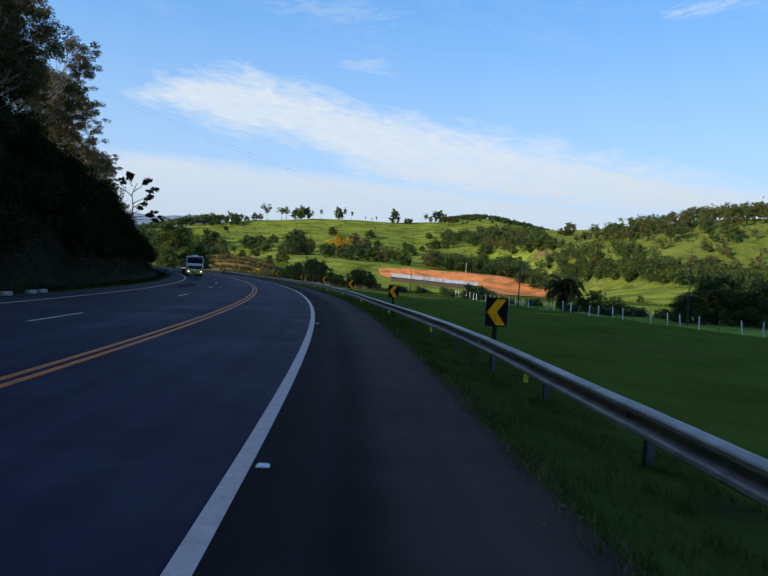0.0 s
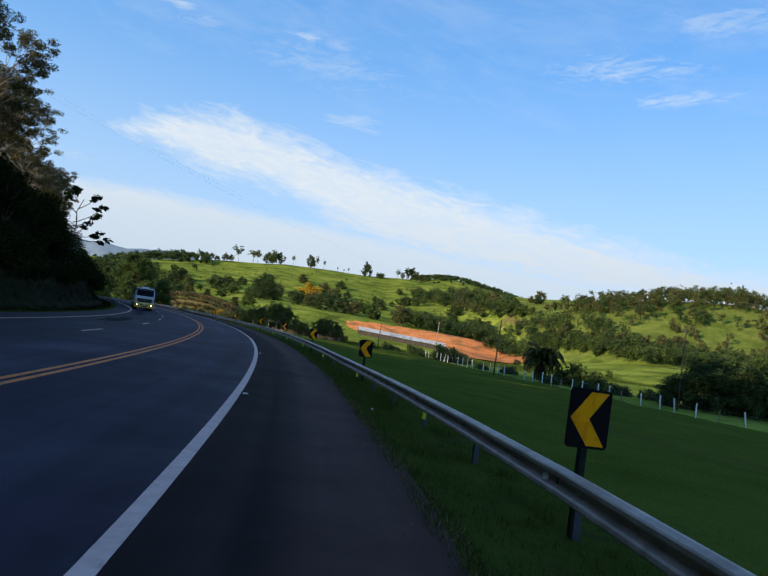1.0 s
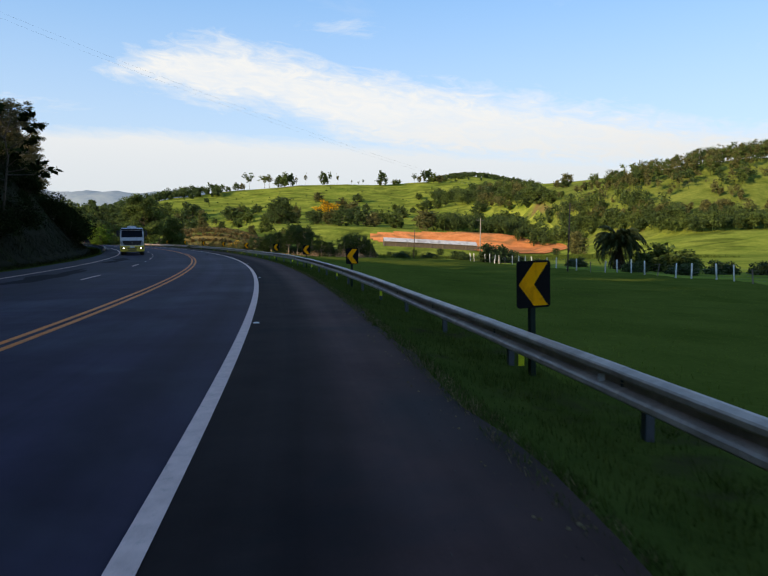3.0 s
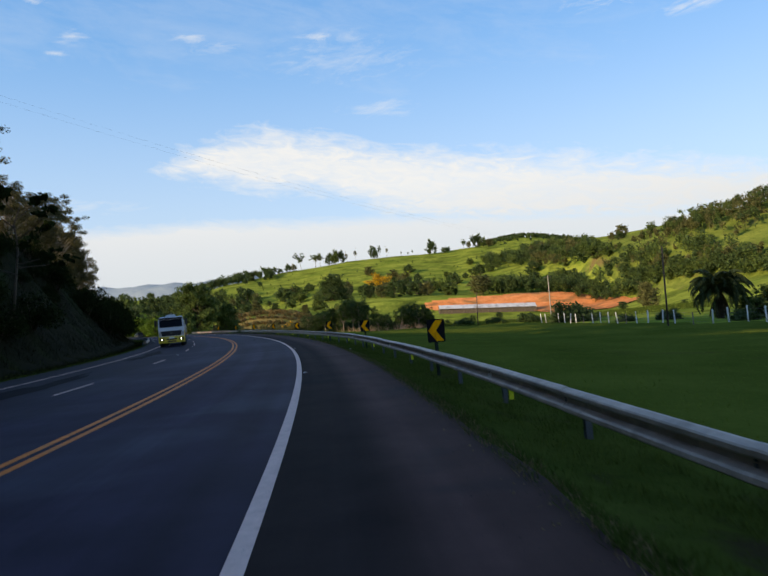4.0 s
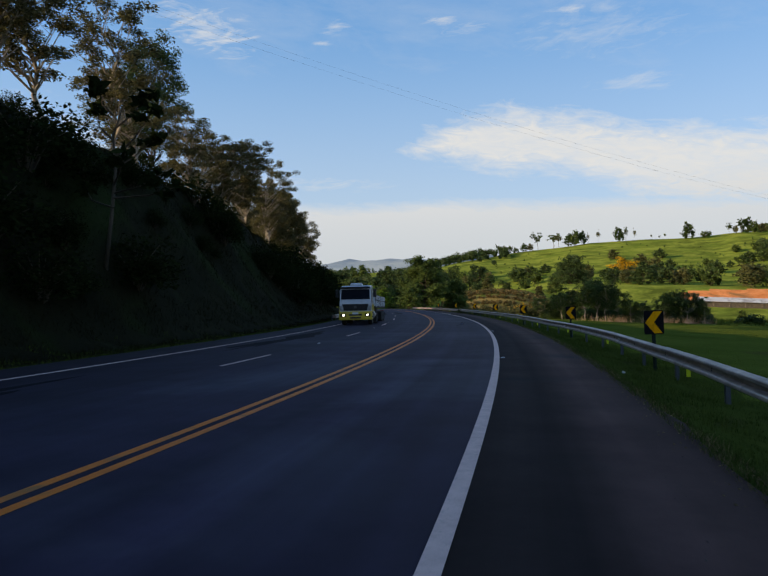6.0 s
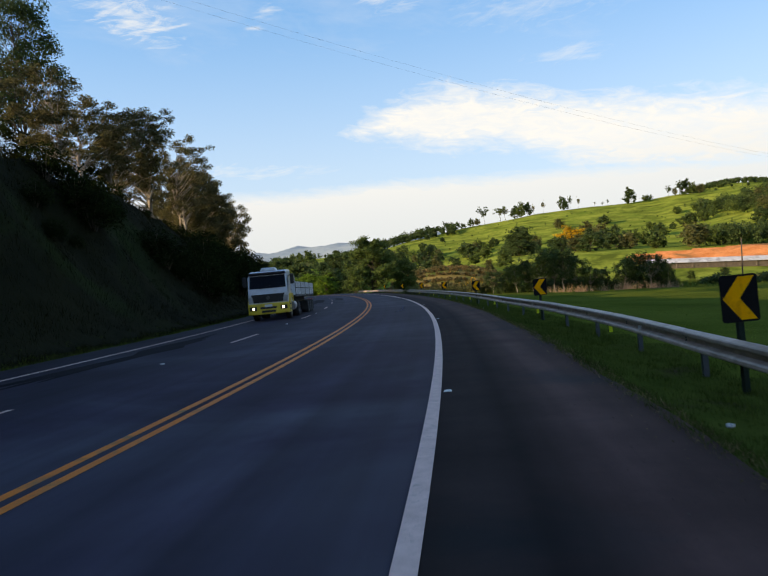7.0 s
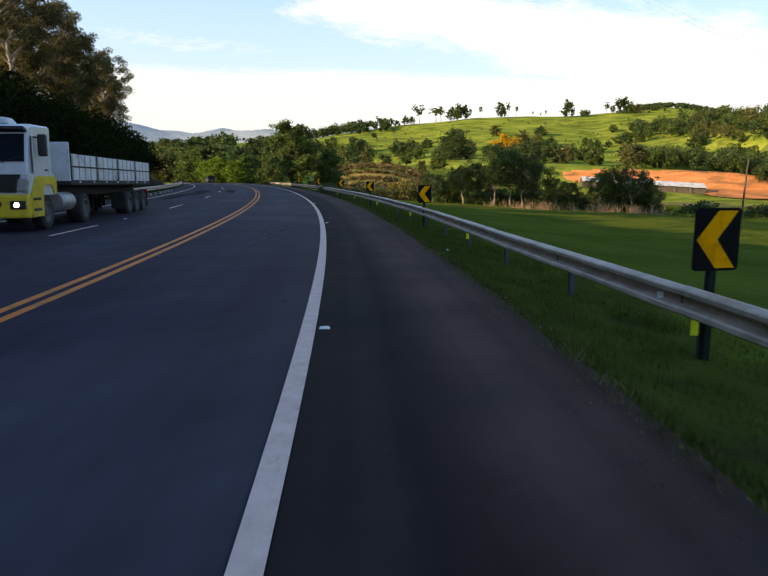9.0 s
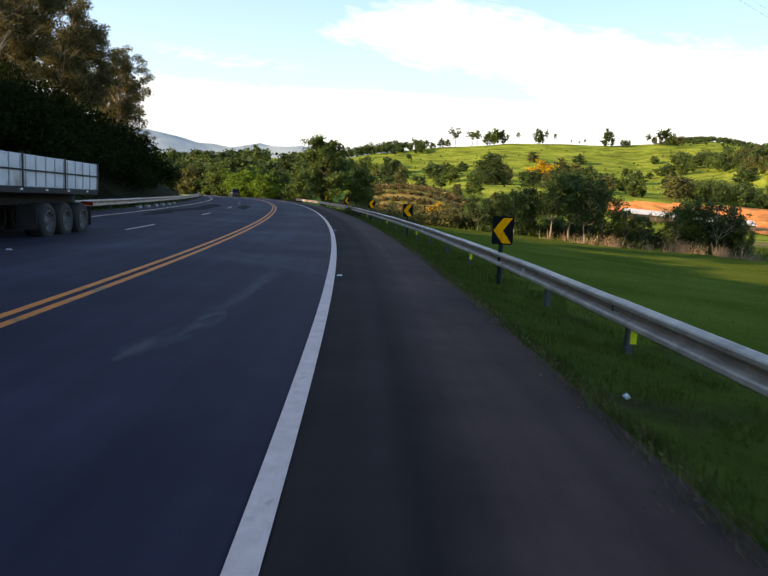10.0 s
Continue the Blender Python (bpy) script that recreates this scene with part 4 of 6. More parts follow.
for x, y, h, w in [(28.8, 153.7, 2.8, 1.2), (31.5, 152, 2.2, 1.0), (35, 106, 1.6, 1.1), (38, 100, 1.5, 1.3), (33, 121, 1.5, 1.2), (30, 128, 1.3, 1.3), (44.5, 103, 1.9, 1.2), (48, 100, 1.7, 1.2), (28, 140, 1.4, 1.2), (22.5, 160, 2.0, 1.2), (17, 163, 1.6, 1.4), (11, 166, 1.8, 1.3)]:
    plant(hedge, x, y, h, RNG.random() * 360, w)
banana = make_bush("bush", "broad-leaved bright green shrub behind the fence", 2.6, 1.9, 82, leaf_green, 3600, 0.24, group="")
plant(banana, 41.2, 112, 3.6, 30, 1.15)
plant(banana, 44.0, 111, 2.8, 130, 1.1)
discard(hedge, banana)
shady = make_tree("tree", "broad dense dark tree behind the field fence", 6.5, 3.6, 0.10, 84, leaf_dark, bark_dark, 16000, 0.16, 50, 1.0, 0.2, 0.03, core=0.22, group="dark trees by the fence", long=1.4, shape="dome")
for x, y, h, w in [(50.5, 90, 6.6, 1.0), (55.0, 89, 6.0, 1.05), (47.0, 92, 3.8, 1.1)]:
    plant(shady, x, y, h, RNG.random() * 360, w)
discard(shady)


def make_palm():
    """Feather palm: arching fronds with rows of hanging leaflets, over a skirt of dead ones."""
    rng = np.random.default_rng(3)
    top = thing("palm_tree", "dark feather palm with drooping fronds behind the fence", "palm tree")
    bm = bmesh.new()
    tube(bm, [(0, 0, -0.4), (0.05, 0, 1.2), (0.0, 0.05, 2.6), (0.05, 0, 3.9)], [0.36, 0.30, 0.30, 0.24], 10)
    part("trunk", bm, bark_dark, top)
    for i in range(70):
        dead = i >= 58
        turn = i * 2.4 + 0.2 * rng.normal()
        lift = 1.45 - 1.35 * (i / 58) ** 1.1 + 0.12 * rng.normal() if not dead else -0.9 - 0.4 * rng.random()
        reach, n = (4.3 + 0.6 * rng.random()) * (0.75 if dead else 1), 44
        at, ang, verts, faces = np.array([0.1, 0.0, 3.8]), lift, [], []
        sag = (1.9 + 0.6 * rng.random()) if not dead else 0.5
        for k in range(n):
            u = k / (n - 1)
            ang = lift - sag * u ** 1.4
            at = at + reach / n * np.array([math.cos(ang), 0, math.sin(ang)])
            length = 0.95 * math.sin(math.pi * (0.06 + 0.88 * u)) ** 0.55 + 0.05
            along = np.array([math.cos(ang), 0, math.sin(ang)])
            for side in (-1, 1):
                way = 0.55 * along + np.array([0, side * (0.75 + 0.15 * rng.normal()), -0.35 - 0.3 * rng.random()])
                way /= np.linalg.norm(way)
                b = len(verts)
                mid_ = at + way * length * 0.55
                verts += [at - along * 0.03, at + along * 0.10, mid_ + along * 0.09, at + way * length * 0.95 - [0, 0, 0.16 * length]]
                faces.append((b, b + 1, b + 2, b + 3))
            b = len(verts)
            verts += [at - along * reach / n, at - along * reach / n + [0, 0, 0.05 * (1 - u) + 0.01], at + [0, 0, 0.05 * (1 - u) + 0.01], at]
            faces.append((b, b + 1, b + 2, b + 3))
        v = np.array(verts)
        c, s_ = math.cos(turn), math.sin(turn)
        v = np.stack([v[:, 0] * c - v[:, 1] * s_, v[:, 0] * s_ + v[:, 1] * c, v[:, 2]], 1)
        part("dead_frond" if dead else "frond", mesh_of("frond", v, faces, dead_palm if dead else leaf_palm), parent=top, label="withered brown frond" if dead else "")
    return top


make_palm().matrix_basis = pose(36.0, 113.0, ground_at(36, 113) - 0.15, 0, 0, 20) @ Matrix.Scale(0.9, 4)

# trees round the far bend, on the hillside and on the ridge
mid = [make_tree("tree", "rounded leafy tree in the valley", 11.0, 4.4, 0.20, 90 + i, m, bark_dark, 2400, 0.44, 40, 1.25, 0.2, 0.04, core=0.12, group="valley trees", long=1.3, shape="round" if i % 2 else "dome")
       for i, m in enumerate((leaf_green, leaf_dark, leaf_olive, leaf_bright))]
tall = make_tree("tree", "tall dark tree standing beside the far bend", 19.0, 6.5, 0.2, 99, leaf_green, bark_dark, 13000, 0.36, 50, 1.6, 0.3, 0.03, core=0.1, long=1.4, shape="round")
plant(tall, -81.5, 298, 22.5, 0)
plant(tall, -73.0, 310, 14.5, 90)
discard(tall)


def off_road(x, y, gap=9.0):
    s, off = road_at(x, y)
    return off[0] > 2.5 + gap or off[0] < -13 - gap or s[0] > 500


spots = [(-78, 236, 8.4, 3, 1.2), (-72.5, 238, 7.4, 3, 1.2), (-70, 246, 8.0, 0, 1.0)]
for i in range(130):
    spots.append((-190 + 94 * RNG.random(), 258 + 150 * RNG.random(), 8.0 + 7.0 * RNG.random(), (0, 1, 1, 2, 1)[int(RNG.integers(0, 5))], 1.1))
for x, y, h in [(-98, 285, 9), (-106, 296, 10), (-118, 300, 11), (-92, 272, 7), (-69, 305, 7), (-64, 372, 5), (-50, 378, 6), (-75, 380, 7), (-90, 360, 8)]:
    spots.append((x, y, h, int(RNG.integers(0, 3)), 1.0))
for x, y, h in [(-91, 262, 8.5), (-84.5, 259, 7.2), (-99, 271, 8.0)]:   # bright trees right behind the far bend
    plant(mid[3], x, y, h, RNG.random() * 360, 1.15)
for x, y, h, k, w in spots:
    if off_road(x, y):
        plant(mid[k], x, y, h, RNG.random() * 360, w)
dark_round = make_tree("tree", "broad dark rounded tree on the green hillside", 17.0, 12.5, 0.08, 105, leaf_dark, bark_dark, 9000, 0.6, 60, 2.4, 0.5, 0.02, core=0.15, long=1.3, shape="dome")
plant(dark_round, -49, 528, 17.5, 0)
discard(dark_round)
gold = make_tree("tree", "tree in full orange-yellow blossom on the hillside", 9.0, 6.5, 0.15, 106, leaf_olive, bark_dark, 1800, 0.5, 26, 1.9, 0.3, 0.02, flowers=leaf_yellow, long=1.2, shape="dome")
plant(gold, -18.5, 646, 9.5, 0, 1.6)
plant(gold, -40, 268, 3.2, 60, 1.1)
discard(gold)
hill = [make_tree("tree", "rounded tree on the far hillside", 9.0, 4.4, 0.16, 130 + i, m, bark_dark, 950, 0.64, 22, 1.4, 0.2, 0.04, core=0.12, group="hillside trees", long=1.2, shape="dome" if i % 2 else "round") for i, m in enumerate((leaf_green, leaf_dark, leaf_olive))]
umbrella = [make_tree("tree", "spreading tree on the skyline of the green hill", 11.0, 4.8, 0.62, 140 + i, m, bark_dark, 800, 0.6, 12, 1.25, 0.22, 0.07, group="ridge trees", long=1.3, squash=0.5, shape="vase") for i, m in enumerate((leaf_green, leaf_dark, leaf_olive))]
for i in range(90):   # scattered over the lower hillside
    x, y = -190 + 390 * RNG.random(), 470 + 210 * RNG.random() ** 1.1
    if abs(x + 49) < 22 and y < 560 or abs(x + 22) < 16 and 550 < y < 690:
        continue
    plant(hill[[0, 1, 2, 0, 1][i % 5]], x, y, 4.0 + 6.5 * RNG.random(), RNG.random() * 360, 1.0 + 0.4 * RNG.random())
for i, (x, y, h) in enumerate([(-101, 618, 13), (-84, 597, 11), (-30, 575, 8), (-12, 560, 8.5), (11, 501, 11), (4, 527, 12), (32, 518, 10.5), (46, 591, 9.5), (52, 469, 12.5), (69, 481, 9),
                               (100, 534, 8), (76, 740, 7), (11, 721, 9), (-30, 712, 9), (-140, 643, 12), (-4, 481, 12.5), (25, 568, 9), (-62, 560, 9), (18, 486, 9), (-22, 500, 10)]):
    plant(hill[[1, 0, 1, 2, 1][i % 5]], x, y, h, RNG.random() * 360, 1.25)
plant(mid[2], 80, 255, 9.5, 10, 0.95)
for x, y, h in [(10, 300, 4), (18, 318, 3), (-8, 330, 5), (-20, 345, 5), (-30, 350, 6), (32, 350, 3.5), (48, 372, 4), (96, 330, 4), (110, 300, 3), (125, 290, 3.5), (-2, 372, 6), (-24, 390, 8), (-36, 396, 7), (-46, 410, 9)]:
    plant(mid[int(RNG.integers(0, 3))], x, y, h, RNG.random() * 360, 1.2)
for px, h, wide, spread in [(-115, 15, 0.75, 1), (-98, 12.5, 1.25, 1), (-92, 11, 0.9, 1), (-80.5, 11, 0.9, 0), (-74, 13, 0.8, 0), (-67, 11.5, 0.85, 0), (-60, 8, 0.5, 1), (-49.5, 10, 0.45, 1), (-28, 12.5, 0.65, 0), (-26, 9, 0.7, 0), (-20.5, 11, 0.45, 1), (-12, 9.5, 0.45, 1),
                            (5, 4.5, 0.5, 1), (13, 3.5, 0.6, 1), (19, 4.5, 0.6, 1), (41.5, 14, 0.75, 0), (57, 5.5, 1.3, 0), (61, 4.5, 1.2, 0), (80, 9, 0.7, 1), (86, 6, 0.8, 0), (91, 11, 0.8, 1), (97, 12, 0.9, 0), (103, 9, 0.9, 0), (110, 7, 1.1, 0),
                            (-124, 6, 1.1, 0), (-131, 7.5, 0.9, 0), (-140, 5, 1.2, 0), (-156, 7.5, 1.1, 0)]:
    plant((umbrella if spread else hill)[int(RNG.integers(0, 3))], px, 824 + 8 * RNG.random(), 1.18 * h, RNG.random() * 360, wide)
for x, y, h in [(264, 450, 10), (270, 447, 12), (276, 452, 13), (281, 448, 14), (287, 451, 13), (301, 452, 7), (308, 455, 6)]:   # tall thin trees on the wooded hill's summit
    plant(umbrella[int(RNG.integers(0, 3))], x, y, h, RNG.random() * 360, 0.42)
discard(*mid, *hill, *umbrella)


def far_wood(name, label, spots, leaf_mat, per_tree, size, seed, slim=0.34):
    """A distant wood: one mesh of leaf clumps and thin trunks."""
    rng = np.random.default_rng(seed)
    vs, fs, n = [], [], 0
    zs = land(np.array([q[0] for q in spots]), np.array([q[1] for q in spots]))
    for (x, y, h), z in zip(spots, zs):
        centres = [(x + rng.normal() * h * 0.11, y + rng.normal() * h * 0.11, z + h * (0.38 + 0.55 * rng.random())) for _ in range(8)]
        v, f = leaf_cloud(rng, centres, h * slim * 0.45, per_tree, size, 0.9, 1.3)
        v2, f2 = leaf_cloud(rng, centres, h * slim * 0.30, per_tree // 5, size * 2.2, 0.9, 1.1)
        v, f = np.concatenate([v, v2]), np.concatenate([f, f2 + len(v)])
        w = 0.012 * h
        v = np.concatenate([v, [(x - w, y, z - 1), (x + w, y, z - 1), (x + w * 0.5, y + w, z + h * 0.8), (x - w * 0.5, y + w, z + h * 0.8)]])
        f = np.concatenate([f, [[len(v) - 4, len(v) - 3, len(v) - 2, len(v) - 1]]])
        vs.append(v)
        fs.append(f + n)
        n += len(v)
    return tagged(part(name, mesh_of(name, np.concatenate(vs), np.concatenate(fs), leaf_mat)), label, "woodland", kind="stuff")


far_wood("woodland", "dark wood over the shoulder of the green hill", [(-275 + 132 * RNG.random() ** 0.8, 786 + 50 * RNG.random(), 4.5 + 7 * RNG.random() ** 1.3) for _ in range(120)], leaf_dark, 150, 0.9, 31, 0.8)
spots = []
while len(spots) < 250:
    x = 58 + 116 * RNG.random()
    spots.append((x, np.interp(x, [60, 95, 120, 150, 172], [464, 458, 434, 398, 352]) + 60 * RNG.random() ** 1.3, 6 + 7 * RNG.random()))
far_wood("woodland", "dark green wood below the green hill", spots[:160], leaf_dark, 260, 0.5, 32, 0.6)
far_wood("woodland", "bright bamboo and trees below the green hill", spots[160:], leaf_green, 260, 0.46, 33, 0.5)
spots = []
for _ in range(190):   # wood climbing the right-hand flank of the green hill
    b = 0.150 + 0.185 * RNG.random()
    d = np.interp(b, [0.15, 0.20, 0.26, 0.335], [630, 545, 480, 440]) + np.interp(b, [0.15, 0.20, 0.26, 0.335], [60, 95, 95, 85]) * RNG.random()
    spots.append((-9 + d * math.sin(b), 85 + d * math.cos(b), 5 + 8 * RNG.random() ** 1.4))
far_wood("woodland", "dark trees climbing the flank of the green hill", spots[:60], leaf_dark, 460, 0.6, 38, 0.75)
far_wood("woodland", "green bamboo and trees on the flank of the green hill", spots[60:140], leaf_green, 460, 0.55, 39, 0.7)
far_wood("woodland", "olive trees on the flank of the green hill", spots[140:], leaf_olive, 380, 0.5, 40, 0.55)
spots = []
for i in range(44):   # wood added out of view behind the bank to keep the sun off its trees
    p = on_road(-125 + 190 * (i + RNG.random()) / 44, -48 + 1.5 * RNG.normal())
    spots.append((p.x, p.y, 10.5 + 2 * RNG.random()))
far_wood("woodland", "added olive eucalyptus wood, out of view, that shades the bank", spots, leaf_euca, 900, 0.5, 34, 0.5)
# the right-hand hill: a dark belt at its foot, an open strip, then tall slender trees up to the crest
cx, cy = 138 + 260 * RNG.random(9000), 336 + 150 * RNG.random(9000)
cz = land(cx, cy)
patch = waves(cx, cy, 26.0, 1.9) + 0.5 * waves(cx, cy, 10.0, 0.6)
foot, slope, tops = [], [], []
for x, y, z, w in zip(cx, cy, cz, patch):
    keep = RNG.random()
    if 4.5 < z < 12 and keep < 0.62:
        foot.append((x, y, 5.0 + 4.5 * RNG.random()))
    elif 12 <= z < 31 and keep < (0.34 if w > 0.30 or z < 17 else 0.03):
        slope.append((x, y, 4.0 + 5.0 * RNG.random()))
    elif z >= 31 + 2 * w and keep < (0.30 if w > -0.5 else 0.08):
        tops.append((x, y, 6.5 + 6.0 * RNG.random()))
foot, slope, tops = foot[:420], slope[:220], tops[:520]
far_wood("woodland", "dark green belt of trees along the foot of the wooded hill", foot[0::2], leaf_dark, 260, 0.46, 2, 0.6)
far_wood("woodland", "green trees in the belt along the foot of the wooded hill", foot[1::2], leaf_green, 260, 0.46, 41, 0.5)
far_wood("woodland", "olive bushes and trees on the open slope of the right-hand hill", slope, leaf_olive, 240, 0.42, 1, 0.5)
far_wood("woodland", "tall slender olive trees on the right-hand hill", tops[0::2], leaf_olive, 240, 0.44, 8, 0.34)
far_wood("woodland", "tall green trees among the wood on the right-hand hill", tops[1::4], leaf_green, 240, 0.44, 35, 0.36)
far_wood("woodland", "tall dark trees among the wood on the right-hand hill", tops[3::4], leaf_dark, 240, 0.44, 42, 0.38)
crest = []
while len(crest) < 170:   # slender trees standing along the crest
    x = 150 + 150 * RNG.random()
    crest.append((x, 428 + 36 * RNG.random(), np.interp(x, [150, 200, 300], [6.0, 9.0, 11.0]) * (0.45 + 0.8 * RNG.random())))
far_wood("woodland", "slender olive trees along the crest of the right-hand hill", crest[:110], leaf_olive, 120, 0.46, 21, 0.26)
far_wood("woodland", "slender dark trees along the crest of the right-hand hill", crest[110:], leaf_green, 120, 0.46, 22, 0.30)
far_wood("woodland", "scattered trees on the hill behind the green pasture", [(130 + 330 * RNG.random(), 900 + 560 * RNG.random(), 5 + 4 * RNG.random()) for _ in range(150)] + [(190 + 330 * RNG.random(), 1420 + 200 * RNG.random(), 6 + 4 * RNG.random()) for _ in range(520)], leaf_dark, 70, 1.5, 3, 0.8)
rise = [(-360 + 235 * RNG.random(), 405 + 240 * RNG.random(), 3.5 + 5 * RNG.random() ** 1.6) for _ in range(420)]
far_wood("woodland", "dark wooded rise beyond the far bend", rise[:150], leaf_dark, 130, 1.1, 4, 0.95)
far_wood("woodland", "olive and brownish trees on the wooded rise", rise[150:290], leaf_olive, 150, 0.9, 36, 0.85)
far_wood("woodland", "fresh green trees on the wooded rise", rise[290:], leaf_green, 150, 0.9, 37, 0.85)
far_wood("shrubs", "low shrubs dotted over the green hillside", [(-185 + 340 * RNG.random(), 480 + 330 * RNG.random() ** 1.3, 0.8 + 3.4 * RNG.random() ** 2.5) for _ in range(230)], leaf_green, 44, 0.4, 6, 0.9)
far_wood("shrubs", "rows of dry brownish shrubs on the terraced slope", [(-88 + 46 * RNG.random(), 322 + 5.0 * int(11 * RNG.random()) + RNG.random(), 0.9 + 1.0 * RNG.random()) for _ in range(900)], terrace_leaf, 36, 0.38, 7, 0.9)
far_wood("shrubs", "small green bushes among the terrace rows", [(-90 + 48 * RNG.random(), 318 + 56 * RNG.random(), 1.0 + 1.2 * RNG.random()) for _ in range(190)], leaf_olive, 40, 0.38, 9, 0.9)
far_wood("woodland", "far hedges and trees across the valley floor", [(-900 + 760 * RNG.random(), 640 + 900 * RNG.random(), 5 + 4 * RNG.random()) for _ in range(420)], leaf_dark, 80, 1.4, 5, 1.0)

# ---- road furniture ----
def profile_beam(length):
    """One length of W-shaped rail along y, 0.31 m high, its hollow towards -x, about its own centre."""
    half = [(0.0, -0.176), (-0.03, -0.174), (-0.095, -0.148), (-0.108, -0.130), (-0.104, -0.085), (-0.085, -0.062), (0.0, -0.034)]
    line = half + [(x, -z) for x, z in half[::-1]]
    bm = bmesh.new()
    rings = [[bm.verts.new((x + dx, y, z)) for x, z in line] for y in (0, length) for dx in (0.0, 0.006)]
    a0, a1, b0, b1 = rings
    for k in range(len(line) - 1):
        for r0, r1, flip in ((a0, b0, False), (a1, b1, True)):
            q = (r0[k], r1[k], r1[k + 1], r0[k + 1])
            bm.faces.new(q[::-1] if flip else q)
    for r0, r1 in ((a0, a1), (b1, b0)):
        for k in range(len(line) - 1):
            bm.faces.new((r0[k], r0[k + 1], r1[k + 1], r1[k]))
    for k in (0, len(line) - 1):
        bm.faces.new((a0[k], b0[k], b1[k], a1[k]))
    bmesh.ops.recalc_face_normals(bm, faces=bm.faces)
    me = bpy.data.meshes.new("beam")
    bm.to_mesh(me)
    bm.free()
    me.materials.append(steel)
    return me


def c_post(height):
    """A folded C-section post, with a spacer bolted to its head."""
    bm = bmesh.new()
    outline = [(-0.045, -0.05), (0.045, -0.05), (0.045, -0.034), (-0.033, -0.034), (-0.033, 0.034), (0.045, 0.034), (0.045, 0.05), (-0.045, 0.05)]
    lo = [bm.verts.new((x, y, 0)) for x, y in outline]
    hi = [bm.verts.new((x, y, height)) for x, y in outline]
    for i in range(8):
        bm.faces.new((lo[i], lo[(i + 1) % 8], hi[(i + 1) % 8], hi[i]))
    bm.faces.new(hi)
    bmesh.ops.recalc_face_normals(bm, faces=bm.faces)
    me = bpy.data.meshes.new("post")
    bm.to_mesh(me)
    bm.free()
    me.materials.append(post_steel)
    return me


def small_box(name, size, material, bevel=0.004):
    bm = bmesh.new()
    box(bm, size, bevel=bevel)
    me = bpy.data.meshes.new(name)
    bm.to_mesh(me)
    bm.free()
    me.materials.append(material)
    return me


def rail_off_fit(s):
    """Sideways shifts that line the rail up with the camera's view."""
    return np.interp(s, [0, 5, 10, 15, 20, 27, 34, 41, 50, 57, 64, 70, 76, 82, 90, 96, 102, 108], [-0.05, -0.05, 0.0, 0.06, -0.02, -0.12, -0.09, -0.20, -0.25, -0.19, -0.14, 0.03, 0.08, 0.25, 0.19, 0.01, -0.12, -0.02])


def rail_z_fit(s):
    """Height shifts along the rail, likewise set to fit the camera's view."""
    return np.interp(s, [0, 10, 20, 28, 34, 42, 50, 60], [-0.07, -0.06, -0.01, -0.04, -0.09, -0.07, -0.01, 0.0])


